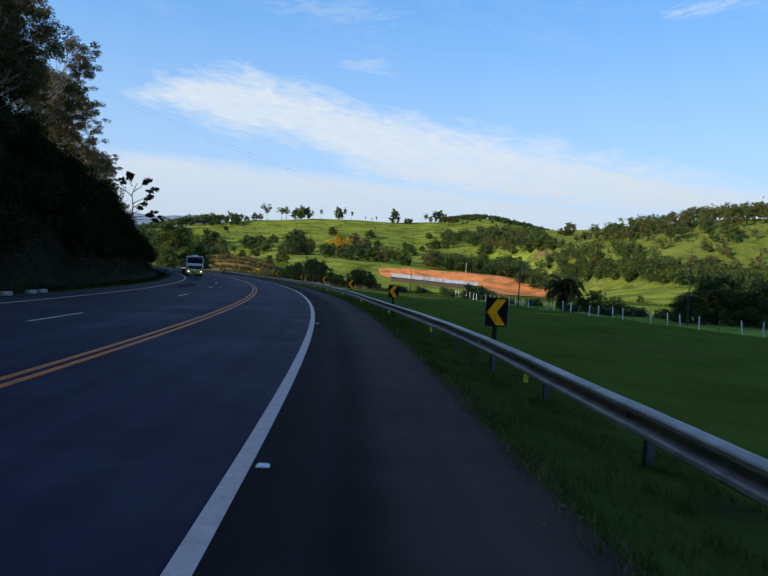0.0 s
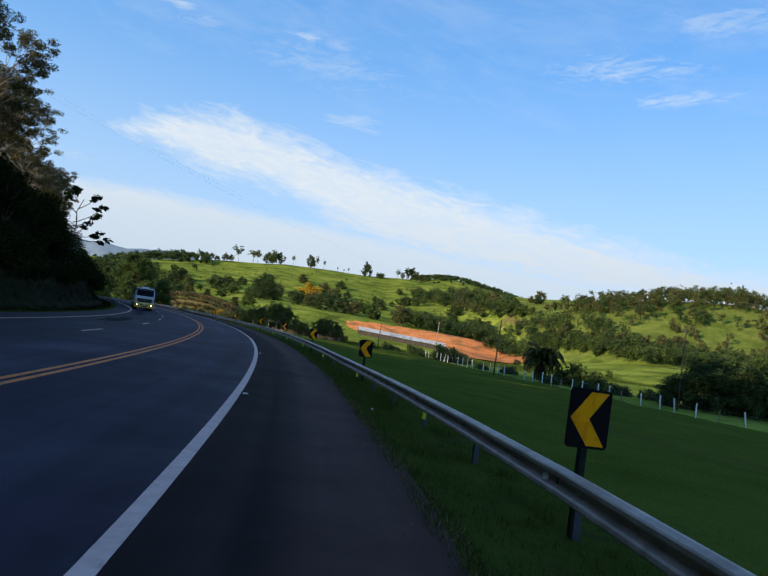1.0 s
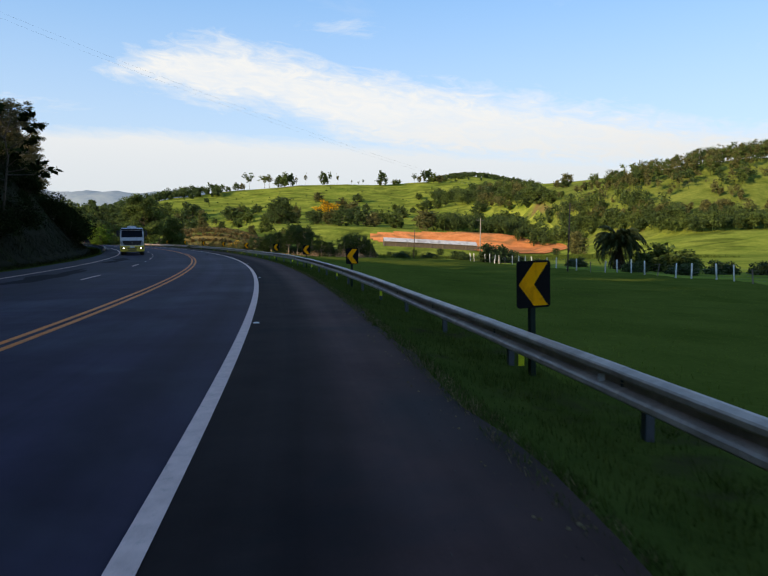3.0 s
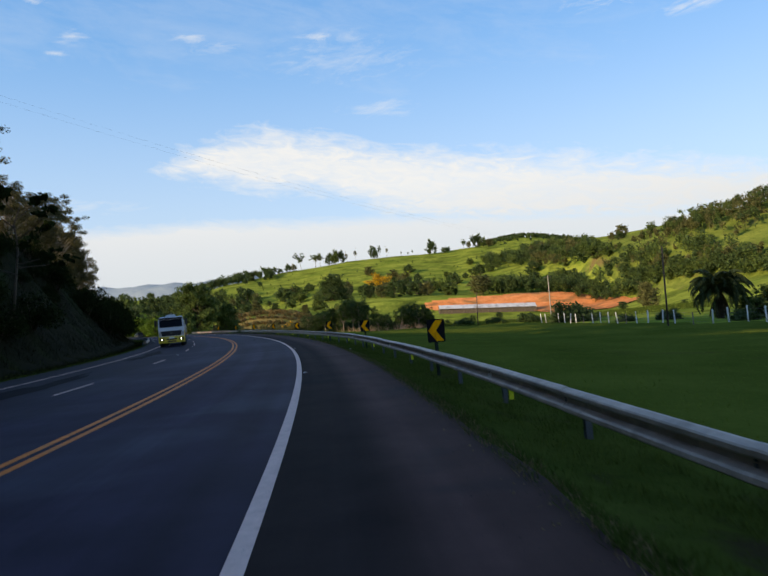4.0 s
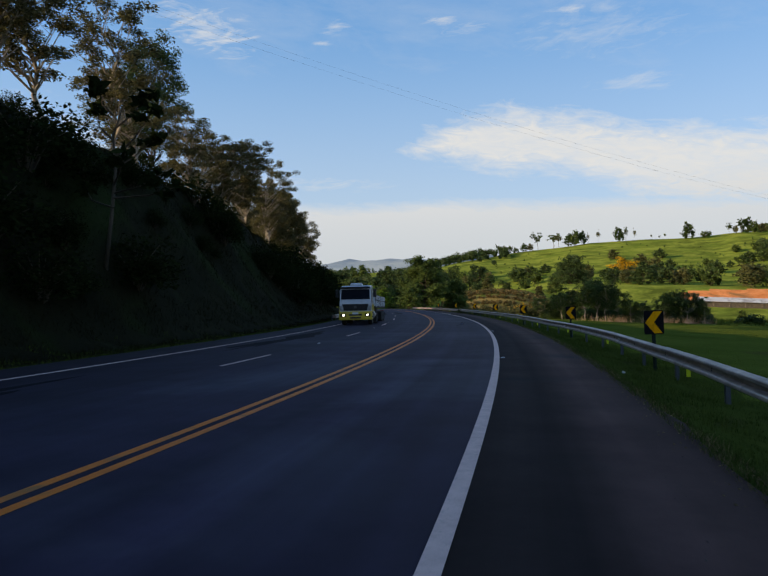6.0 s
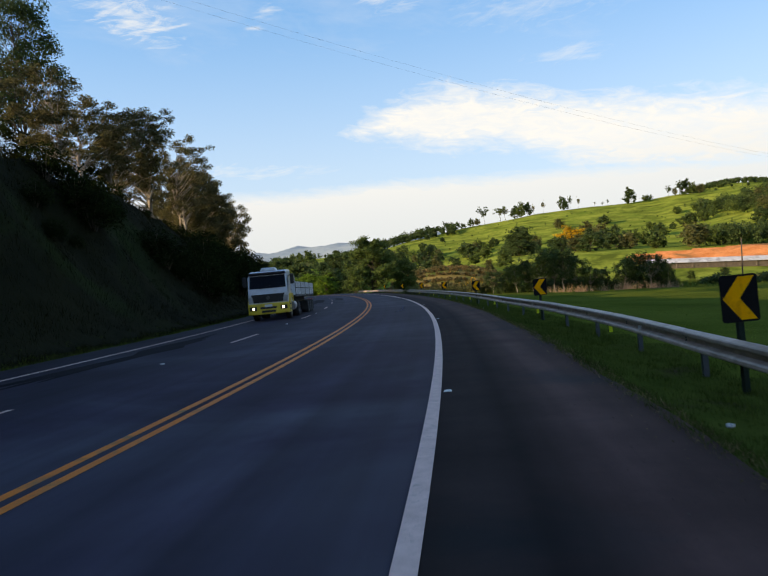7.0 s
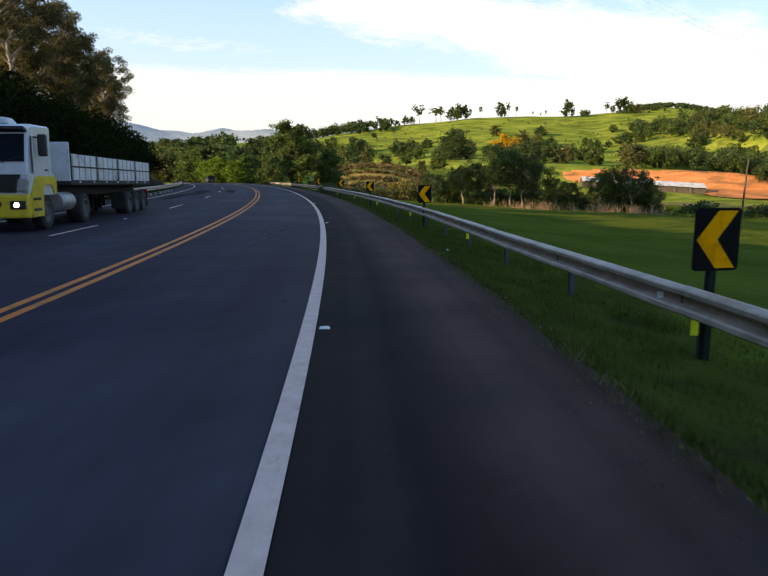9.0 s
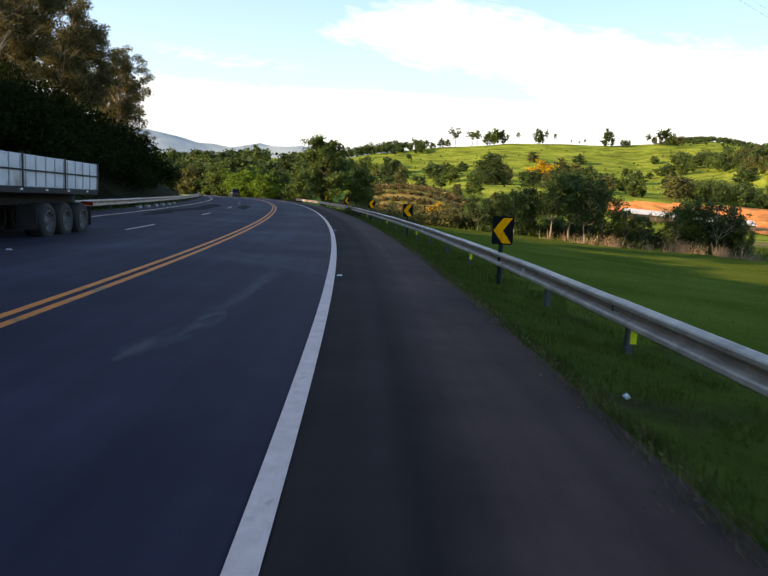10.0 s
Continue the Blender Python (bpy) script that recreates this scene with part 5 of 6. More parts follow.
def make_guardrail(s0, s1, off, side, mid_z, label, reflect=(), film=()):
    """W-beam rail on posts; side 1 stands right of the road, -1 left."""
    rail = thing("guardrail", label, "guardrail", m=Matrix.Translation(on_road(s0, off)))
    back = rail.matrix_basis.inverted()
    beam, post = profile_beam(SPAN + 0.05), c_post(0.98)
    spacer = small_box("spacer", (0.19, 0.09, 0.2), post_steel)
    lime, white = small_box("reflector", (0.012, 0.085, 0.21), lime_film), small_box("marker", (0.02, 0.07, 0.085), white_film)
    bolt = small_box("bolt", (0.02, 0.035, 0.035), post_steel, 0.008)
    n = int((s1 - s0) / SPAN)
    mean, height = off, mid_z
    for i in range(n):
        s = s0 + SPAN * i
        off = mean + (rail_off_fit(s) if side > 0 else 0)
        mid_z, next_z = (height + rail_z_fit(s), height + rail_z_fit(s + SPAN)) if side > 0 else (height, height)
        a, b = on_road(s, off, mid_z), on_road(s + SPAN, mean + (rail_off_fit(s + SPAN) if side > 0 else 0), next_z)
        jig = 0.004 * math.sin(i * 2.3) * Vector((0, 0, 1))
        d = b - a
        rz, rx = math.degrees(math.atan2(-d.x, d.y)), math.degrees(math.asin(d.z / d.length))
        m = Matrix.Translation(a + jig) @ pose(0, 0, 0, 0, 0, rz) @ pose(0, 0, 0, rx + 0.03 * math.sin(i * 5.1)) @ (Matrix() if side > 0 else Matrix.Diagonal((-1, 1, 1, 1)))
        part("beam", beam, parent=rail, m=back @ m)
        at = on_road(s + 0.05, off + 0.25 * side, mid_z - 0.93)
        part("post", post, parent=rail, m=back @ (Matrix.Translation(at) @ pose(0, 0, 0, 0, 0, rz + (0 if side > 0 else 180))))
        part("spacer", spacer, parent=rail, m=back @ (Matrix.Translation(on_road(s + 0.05, off + 0.10 * side, mid_z)) @ pose(0, 0, 0, 0, 0, rz)))
        for dz in (-0.06, 0.06):
            part("bolt", bolt, parent=rail, m=back @ (Matrix.Translation(on_road(s + 0.09, off - 0.008 * side, mid_z + dz * 0.2) + Vector((0, 0, dz * 0.2))) @ pose(0, 0, 0, 0, 0, rz)))
    for s in reflect:
        off, mid_z = mean + rail_off_fit(s), height + rail_z_fit(s)
        part("reflector", lime, parent=rail, label="lime-yellow reflective plate on a post",
             m=back @ (Matrix.Translation(on_road(s, off + 0.02, mid_z - 0.255)) @ pose(0, 0, 0, 0, 0, heading(s) + 78)))
    for s in film:
        off, mid_z = mean + rail_off_fit(s), height + rail_z_fit(s)
        part("marker", white, parent=rail, label="small white reflector on the beam",
             m=back @ (Matrix.Translation(on_road(s, off - 0.055, mid_z - 0.01)) @ pose(0, 0, 0, 0, 0, heading(s) + 60)))
    return rail


SPAN = 4.06
LIMES = [0.9, 12.12, 22.98, 34.9, 46.9, 58.6, 70.5, 82.4, 92.6, 104.3, 115.9, 128, 140, 152, 164, 176]
make_guardrail(-12.8, 216, 4.17, 1, 0.258, "galvanised steel guardrail with lime-yellow post reflectors", LIMES, [0.3, 15.95, 32.3, 48, 63.7, 79.4, 93.25, 109.9, 126, 142, 158])
left_rail = make_guardrail(118, 214, -12.75, -1, 0.42, "galvanised steel guardrail along the foot of the wood")
bm = bmesh.new()   # rounded end piece
pts = [(0.0, -0.02), (-0.1, -0.12), (-0.14, -0.3), (-0.08, -0.46), (0.06, -0.52), (0.2, -0.44)]
for (x0, y0), (x1, y1) in zip(pts, pts[1:]):
    lo = [bm.verts.new((x, y, z)) for z in (-0.15, 0.15) for x, y in ((x0, y0), (x1, y1))]
    bm.faces.new((lo[0], lo[1], lo[3], lo[2]))
bmesh.ops.solidify(bm, geom=bm.faces[:], thickness=0.008)
part("end_piece", bm, steel, left_rail, "rounded rail end", Matrix.Translation(on_road(118, -12.75, 0.42)) and (left_rail.matrix_basis.inverted() @ Matrix.Translation(on_road(118.02, -12.75, 0.42)) @ pose(0, 0, 0, 0, 0, heading(118))))


def rounded(w, h, r, n=5):
    pts = []
    for cx, cz, a0 in ((w / 2 - r, h / 2 - r, 0), (-w / 2 + r, h / 2 - r, 90), (-w / 2 + r, -h / 2 + r, 180), (w / 2 - r, -h / 2 + r, 270)):
        pts += [(cx + r * math.cos(radians(a0 + 90 * k / n)), cz + r * math.sin(radians(a0 + 90 * k / n))) for k in range(n + 1)]
    return pts


def make_chevron():
    """A black plate with a yellow arrowhead to the left, on a square post; it faces -y."""
    sign = thing("chevron_sign", "black curve sign with a yellow arrowhead on a dark post", "road sign", "curve chevron signs")
    bm = bmesh.new()
    prism(bm, rounded(0.56, 0.69, 0.05), 0.012)
    part("plate", bm, sign_black, sign, "", Matrix.Translation((0, -0.006, 1.40)))
    bm = bmesh.new()
    prism(bm, [(-0.25, 0.0), (0.0, 0.315), (0.235, 0.315), (0.0, 0.0), (0.235, -0.315), (0.0, -0.315)], 0.004)
    part("arrowhead", bm, sign_yellow, sign, "yellow reflective arrowhead", Matrix.Translation((0.0, -0.0102, 1.40)))
    bm = bmesh.new()
    box(bm, (0.085, 0.085, 2.0), (0, 0.055, 0.68), 0.008)
    part("post", bm, sign_post, sign)
    bm = bmesh.new()
    for z in (1.22, 1.58):
        box(bm, (0.3, 0.012, 0.035), (0, 0.010, z), 0.003)
    part("bracket", bm, alu_back, sign)
    return sign


chevron = make_chevron()
for i, (s, off) in enumerate([(15.68, 4.45), (35.08, 4.33), (54.7, 4.12), (74.92, 4.47), (92.6, 4.45), (112.16, 4.12), (131.96, 4.27), (151, 4.35), (170, 4.4), (189, 4.4)]):
    p = on_road(s, off + 0.02)
    p.z = np.interp(s, S_GRID, RZ) - 0.04 - 0.42
    copy_thing(chevron, Matrix.Translation(p) @ pose(0, 0, 0, 0.8 * math.sin(i * 2.1), 1.2 * math.sin(i * 3.7 + 1), heading(s) + 9 + 2 * math.sin(i * 1.3) + np.interp(s, [150, 180], [0, 26])))
discard(chevron)

# raised studs beside the edge line, and a few in the lane line
stud_body = surface("stud_ceramic", (0.55, 0.55, 0.54), (0.75, 0.75, 0.73), 6.0, 0.5, bump=0.1)
stud = thing("road_stud", "low white reflective stud glued to the asphalt", "road stud", "road studs")
bm = bmesh.new()
box(bm, (0.12, 0.10, 0.02), (0, 0, 0.01), 0.005, taper=(0.7, 0.6))
part("body", bm, stud_body, stud)
bm = bmesh.new()
box(bm, (0.07, 0.012, 0.011), (0, -0.044, 0.011), 0.002)
part("lens", bm, white_film, stud)
for s in (5.54, 22.4, 39.1, 55.9, 74.42, 92.6, 109.4, 126.5, 143.5):
    copy_thing(stud, Matrix.Translation(on_road(s, 0.17)) @ pose(0, 0, 0, 0, 0, heading(s)))
for s in (81.8, 98.6, 111.3):
    copy_thing(stud, Matrix.Translation(on_road(s, -7.26, 0.0)) @ pose(0, 0, 0, 0, 0, heading(s)))
discard(stud)

kerb = thing("kerb_block", "short white-painted concrete block at the road's edge", "kerb block", "kerb blocks")
bm = bmesh.new()
box(bm, (0.22, 1.0, 0.22), (0, 0, 0.06), 0.03, taper=(0.8, 0.97))
part("block", bm, kerb_paint, kerb)
for s in (141.5, 144.2, 147, 149.8, 152.6, 155.4):
    copy_thing(kerb, Matrix.Translation(on_road(s, -12.0, 0.0)) @ pose(0, 0, 0, 0, 0, heading(s)))
for s in (30.4, 33.2, 34.6):
    copy_thing(kerb, Matrix.Translation(on_road(s, -13.15, -0.02)) @ pose(0, 0, 0, 0, 0, heading(s)))
discard(kerb)

# dark repairs and pale scuffs on the asphalt
def road_patch(name, s, off, length, width, material, seed, label):
    rng = np.random.default_rng(seed)
    n = 22
    verts = [on_road(s, off, 0.004)]
    for k in range(n):
        a = 2 * math.pi * k / n
        r = 1 + 0.22 * rng.normal()
        verts.append(on_road(s + length / 2 * r * math.cos(a), off + width / 2 * r * math.sin(a), 0.004))
    bm = bmesh.new()
    vs = [bm.verts.new(v) for v in verts]
    for k in range(n):
        bm.faces.new((vs[0], vs[1 + k], vs[1 + (k + 1) % n]))
    bmesh.ops.recalc_face_normals(bm, faces=bm.faces)
    return tagged(part(name, bm, material), label, "road patch", kind="structure")


for i, (s, off, ln, w) in enumerate([(152, -8.9, 22, 1.5), (138, -9.6, 16, 1.0), (158, -6.3, 14, 0.9), (86, -9.6, 15, 1.2), (60, -9.3, 14, 1.3)]):
    road_patch("asphalt_patch", s, off, ln, w, patch_mat, 300 + i, "dark tar repair on the far lane")
scuff = surface("scuffed_asphalt", (0.105, 0.10, 0.112), (0.175, 0.165, 0.18), 3.0, 0.9, fine=40, bump=0.2, bump_size=0.004, spec=0.1)


def let_through(m, scale, low, high):
    """Thin paint or dust: the surface below shows between the streaks."""
    t = m.node_tree
    out = [n for n in t.nodes if n.type == "OUTPUT_MATERIAL"][0]
    shader = out.inputs[0].links[0].from_socket
    at = node(t, "ShaderNodeMapping", {"Vector": node(t, "ShaderNodeTexCoord").outputs["Object"], "Scale": (1.6, 0.55, 1.0)}).outputs[0]
    n = node(t, "ShaderNodeTexNoise", {"Vector": at, "Scale": scale, "Detail": 7.0, "Roughness": 0.68, "Distortion": 0.7})
    cover = ramp(t, n.outputs[0], [(low, (0, 0, 0)), (high, (0.75, 0.75, 0.75))])
    t.links.new(node(t, "ShaderNodeMixShader", [cover, node(t, "ShaderNodeBsdfTransparent").outputs[0], shader]).outputs[0], out.inputs[0])


let_through(scuff, 3.2, 0.42, 0.70)


def make_scuff(s0, s1, off0, off1, width, seed):
    """A thin ragged streak worn into the lane."""
    ss = np.linspace(s0, s1, 26)
    rows = []
    for i, s in enumerate(ss):
        u = i / 25
        w = width * math.sin(math.pi * u) ** 0.7 * (0.5 + 0.9 * abs(noise.noise(Vector((s * 3.1, seed, 0.3))))) + 0.004
        o = off0 + (off1 - off0) * u + 0.03 * noise.noise(Vector((s * 1.3, seed, 2.0)))
        rows += [on_road(s, o - w, 0.004), on_road(s, o + w, 0.004)]
    faces = [(2 * i, 2 * i + 1, 2 * i + 3, 2 * i + 2) for i in range(25)]
    return tagged(part("scuff_mark", mesh_of("scuff_mark", rows, faces, scuff)), "faint pale scuff worn into the lane", "scuff mark", kind="structure")


for i, (s0, s1, o0, o1, w) in enumerate([(101.9, 104.2, -1.78, -1.44, 0.27), (102.6, 104.9, -1.46, -1.30, 0.17), (103.8, 107.5, -1.50, -1.22, 0.20), (104.8, 111.0, -1.40, -1.05, 0.22)]):
    make_scuff(s0, s1, o0, o1, w, 320 + i)

mark_paint = surface("faded_survey_paint", (0.045, 0.053, 0.068), (0.095, 0.105, 0.125), 30.0, 0.9, fine=90, bump=0.0, spec=0.1)
curve = bpy.data.curves.new("survey_mark", "FONT")   # faded figures sprayed beside the edge line
curve.body, curve.size, curve.extrude = "2 1", 0.26, 0.001
lettering = new("lettering", curve)
figures = bpy.data.meshes.new_from_object(lettering.evaluated_get(bpy.context.evaluated_depsgraph_get()))
bpy.data.objects.remove(lettering)
for v in figures.vertices:
    p = on_road(94.15 + v.co.y, -0.45 + v.co.x * 0.95, 0.006)
    v.co = (p.x, p.y, p.z + v.co.z)
tagged(part("survey_mark", figures, mark_paint), "faded survey figures sprayed on the lane", "road marking", kind="structure")

# ---- field fence and poles ----
def fence_line(u):
    return np.interp(u, [0, 1, 2, 3, 4], [48, 39, 33.6, 28.2, 22.5]), np.interp(u, [0, 1, 2, 3, 4], [52, 72, 88, 112, 150])


def make_fence():
    fence = thing("field_fence", "wire fence on whitewashed concrete and wooden posts", "fence")
    us = np.linspace(0, 4, 400)
    x, y = fence_line(us)
    run = np.concatenate([[0], np.cumsum(np.hypot(np.diff(x), np.diff(y)))])
    white = small_box("post", (0.13, 0.13, 1.75), concrete, 0.012)
    brown = small_box("post", (0.10, 0.10, 1.6), old_wood, 0.02)
    rng = np.random.default_rng(17)
    at = 0.0
    heads = []
    i = 0
    while at < run[-1]:
        u = np.interp(at, run, us)
        px, py = (float(q) for q in fence_line(u))
        wood = i % 5 == 3
        m = pose(px, py, ground_at(px, py) + (0.52 if wood else 0.60), 2.5 * rng.normal(), 2.5 * rng.normal(), 20 * rng.normal())
        part("post", brown if wood else white, parent=fence, m=m, label="weathered wooden post" if wood else "")
        heads.append((px, py, ground_at(px, py)))
        at += 1.9 + 1.3 * rng.random()
        i += 1
    for h in (0.3, 0.6, 0.9, 1.2):
        bm = bmesh.new()
        tube(bm, [Vector((a, b, c + h)) for a, b, c in heads], [0.006] * len(heads), 4)
        part("wire", bm, wire_mat, fence)
    return fence


make_fence()


def make_pole(x, y, top, label, arm=True, wood=True, lean=0.0):
    z = ground_at(x, y)
    pole = thing("utility_pole", label, "utility pole", "poles along the field", m=pose(x, y, z, 0, lean, 25))
    bm = bmesh.new()
    h = top - z
    tube(bm, [(0, 0, -0.3), (0, 0, h * 0.5), (0, 0, h)], [0.10, 0.085, 0.07], 10)
    part("shaft", bm, pole_wood if wood else grey_pole, pole)
    if arm:
        bm = bmesh.new()
        box(bm, (1.5, 0.09, 0.11), (0, 0.1, h - 0.35), 0.01)
        part("cross_arm", bm, old_wood, pole)
        for k in (-0.65, 0, 0.65):
            bm = bmesh.new()
            tube(bm, [(k, 0.1, h - 0.3), (k, 0.1, h - 0.22), (k, 0.1, h - 0.16)], [0.03, 0.05, 0.025], 8)
            part("insulator", bm, dark_plastic, pole)
    return pole


make_pole(25.2, 152.5, 6.1, "pale concrete pole with a short cross arm", True, False, 1.0)
make_pole(25.6, 102.5, 6.0, "dark slim wooden pole beside the fence", False, True, 2.0)
make_pole(43.6, 85.0, 7.2, "dark slim wooden pole beside the fence", True, True, 1.2)
make_pole(13.0, 158.0, 4.2, "thin weathered pole at the end of the field", False, True, 3.0)

# two cables high over the road
for k, lift in enumerate((0.0, 0.9)):
    bm = bmesh.new()
    a, b = Vector((-96, 52, 47 + lift)), Vector((40, 196, 14 + lift * 0.5))
    pts = [a.lerp(b, i / 24) - Vector((0, 0, 5.0 * (1 - (2 * i / 24 - 1) ** 2))) for i in range(25)]
    tube(bm, pts, [0.0055] * 25, 5)
    tagged(part("power_cable", bm, cable_mat), "thin dark power cable high over the road", "cable", "power cables")

# ---- valley buildings and soil ----
def ground_patch(name, x0, x1, y0, y1, step, inside, material, label, lift=0.12):
    xs, ys = np.arange(x0, x1, step), np.arange(y0, y1, step)
    gx, gy = np.meshgrid(xs, ys)
    gz = land(gx, gy) + lift
    n = len(xs)
    i = np.arange(gx.size).reshape(gx.shape)
    faces = np.stack([i[:-1, :-1], i[:-1, 1:], i[1:, 1:], i[1:, :-1]], -1).reshape(-1, 4)
    keep = inside(gx, gy).ravel()[faces].all(1)
    return tagged(part(name, mesh_of(name, np.stack([gx, gy, gz], -1).reshape(-1, 3), faces[keep], material, True)), label, "soil", kind="structure")


def in_soil(x, y):
    wob = 4 * waves(x, y, 14.0, 0.3)
    low = np.interp(x, [12, 55, 80, 110, 165], [444, 432, 410, 398, 404])
    high = np.interp(x, [12, 30, 60, 78, 110, 135, 170], [448, 452, 453, 458, 457, 436, 406])
    return (y > low + 0.5 * wob) & (y < high + 0.4 * wob) & (x > 13 + 2 * wob) & (x < 132 + 0.6 * wob)


def in_terrace(x, y):
    wob = 5 * waves(x, y, 9.0, 1.3)
    return (x > -88 + wob) & (x < -44 + 0.6 * wob) & (y > 319) & (y < 372 + wob)


def in_dry(x, y):
    wob = 6 * waves(x, y, 11.0, 2.3)
    return (x > 2 + wob) & (x < 60 + wob) & (y > 240 + wob) & (y < 330 + wob)


ground_patch("bare_soil", -40, 190, 360, 470, 1.5, in_soil, soil_mat, "bare orange-red soil of a fresh earth cut", 0.65)
ground_patch("dry_slope", -105, -30, 310, 385, 1.2, in_terrace, dry_mat, "terraced slope of dry brownish grass", 0.4)
ground_patch("dry_grass", -15, 80, 225, 345, 1.5, in_dry, dry_mat, "dry brownish grass on the valley floor", 0.3)


def make_shed(x0, z0, x1, z1, y, depth):
    """A long low shed whose roof falls with the slope."""
    length = math.hypot(x1 - x0, z1 - z0)
    shed = thing("long_shed", "long low shed with a pale grey sheet roof", "shed", m=pose(x0, y, z0, 0, math.degrees(math.atan2(z0 - z1, x1 - x0)), 0))
    bays = 8
    w = length / bays
    swap = Matrix(((0, 1, 0, 0), (1, 0, 0, 0), (0, 0, 1, 0), (0, 0, 0, 1)))
    for i in range(bays):
        # solid dark box painted as the shade under the roof
        bm = bmesh.new()
        box(bm, (w - 0.02, depth, 3.4), ((i + 0.5) * w, depth / 2, -3.6))
        part("wall", bm, shed_shade, shed)
        bm = bmesh.new()
        prism(bm, [(-1.2, -2.1), (depth / 2, 0.0), (depth + 1.2, -2.1), (depth + 1.2, -1.95), (depth / 2, 0.16), (-1.2, -1.95)], w - 0.04, Matrix.Translation((i * w, 0, 0)) @ swap)
        part("roof", bm, roof_grey, shed)
        bm = bmesh.new()
        box(bm, (0.16, 0.16, 2.6), (i * w + 0.1, -0.9, -3.2), 0.02)
        part("pillar", bm, old_wood, shed)
    return shed


make_shed(21, 4.9, 76, 1.6, 416, 9)


def make_house(x, y, w, d, h, turn, roof_mat, label):
    z = ground_at(x, y)
    house = thing("house", label, "house", m=pose(x, y, z - 0.2, 0, 0, turn))
    bm = bmesh.new()
    box(bm, (w, d, h + 0.2), (0, 0, h / 2 + 0.1))
    part("wall", bm, wall_pale, house)
    bm = bmesh.new()
    prism(bm, [(-w / 2 - 0.5, h), (0, h + 0.28 * w), (w / 2 + 0.5, h), (w / 2 + 0.5, h + 0.14), (0, h + 0.28 * w + 0.16), (-w / 2 - 0.5, h + 0.14)], d + 1.0, Matrix.Translation((0, -d / 2 - 0.5, 0.2)))
    part("roof", bm, roof_mat, house)
    for k in (-0.25, 0.25):
        bm = bmesh.new()
        box(bm, (1.1, 0.08, 1.1), (k * w, -d / 2 - 0.02, h * 0.55 + 0.2), 0.02)
        part("window", bm, dark_inside, house)
    bm = bmesh.new()
    box(bm, (0.9, 0.08, 2.0), (0, -d / 2 - 0.02, 1.2), 0.02)
    part("door", bm, old_wood, house)
    return house


make_house(296, 462, 7, 16, 3.5, 65, roof_grey, "pale building on top of the wooded hill")

# ---- vehicles ----
def make_wheel(name, parent, at, radius, width, double=False):
    """Tyre with a steel rim, axle along x."""
    w = part(name, mesh_wheel(radius, width), parent=parent, m=Matrix.Translation(at))
    bm = bmesh.new()
    side = 1 if at[0] > 0 else -1
    prof = [(0.50, 0.62), (0.52, 0.56), (0.40, 0.50), (0.34, 0.30), (0.42, 0.16), (0.44, 0.0)]
    n = 16
    rings = [[bm.verts.new((side * x * width, r * radius * math.cos(2 * math.pi * k / n), r * radius * math.sin(2 * math.pi * k / n))) for k in range(n)] for x, r in prof[:-1]]
    for r0, r1 in zip(rings, rings[1:]):
        for k in range(n):
            bm.faces.new((r0[k], r0[(k + 1) % n], r1[(k + 1) % n], r1[k]))
    bm.faces.new(rings[-1])
    bmesh.ops.recalc_face_normals(bm, faces=bm.faces)
    part("rim", bm, rim_steel, w)
    return w


def mesh_wheel(radius, width):
    key = (radius, width)
    if key not in WHEELS:
        bm = bmesh.new()
        n = 24
        prof = [(-0.46, 0.60), (-0.5, 0.72), (-0.48, 0.93), (-0.36, 1.0), (0.36, 1.0), (0.48, 0.93), (0.5, 0.72), (0.46, 0.60)]
        rings = [[bm.verts.new((x * width, r * radius * math.cos(2 * math.pi * k / n), r * radius * math.sin(2 * math.pi * k / n))) for k in range(n)] for x, r in prof]
        for r0, r1 in zip(rings, rings[1:] + rings[:1]):
            for k in range(n):
                bm.faces.new((r0[k], r0[(k + 1) % n], r1[(k + 1) % n], r1[k])).smooth = True
        bmesh.ops.recalc_face_normals(bm, faces=bm.faces)
        me = bpy.data.meshes.new("wheel")
        bm.to_mesh(me)
        bm.free()
        me.materials.append(rubber)
        WHEELS[key] = me
    return WHEELS[key]


WHEELS = {}


def loft(sections, closed_ends=True):
    """A body skinned over equal rings of points."""
    bm = bmesh.new()
    rings = [[bm.verts.new(p) for p in ring] for ring in sections]
    n = len(rings[0])
    for r0, r1 in zip(rings, rings[1:]):
        for k in range(n):
            bm.faces.new((r0[k], r0[(k + 1) % n], r1[(k + 1) % n], r1[k]))
    if closed_ends:
        bm.faces.new(rings[0][::-1])
        bm.faces.new(rings[-1])
    bmesh.ops.recalc_face_normals(bm, faces=bm.faces)
    return bm


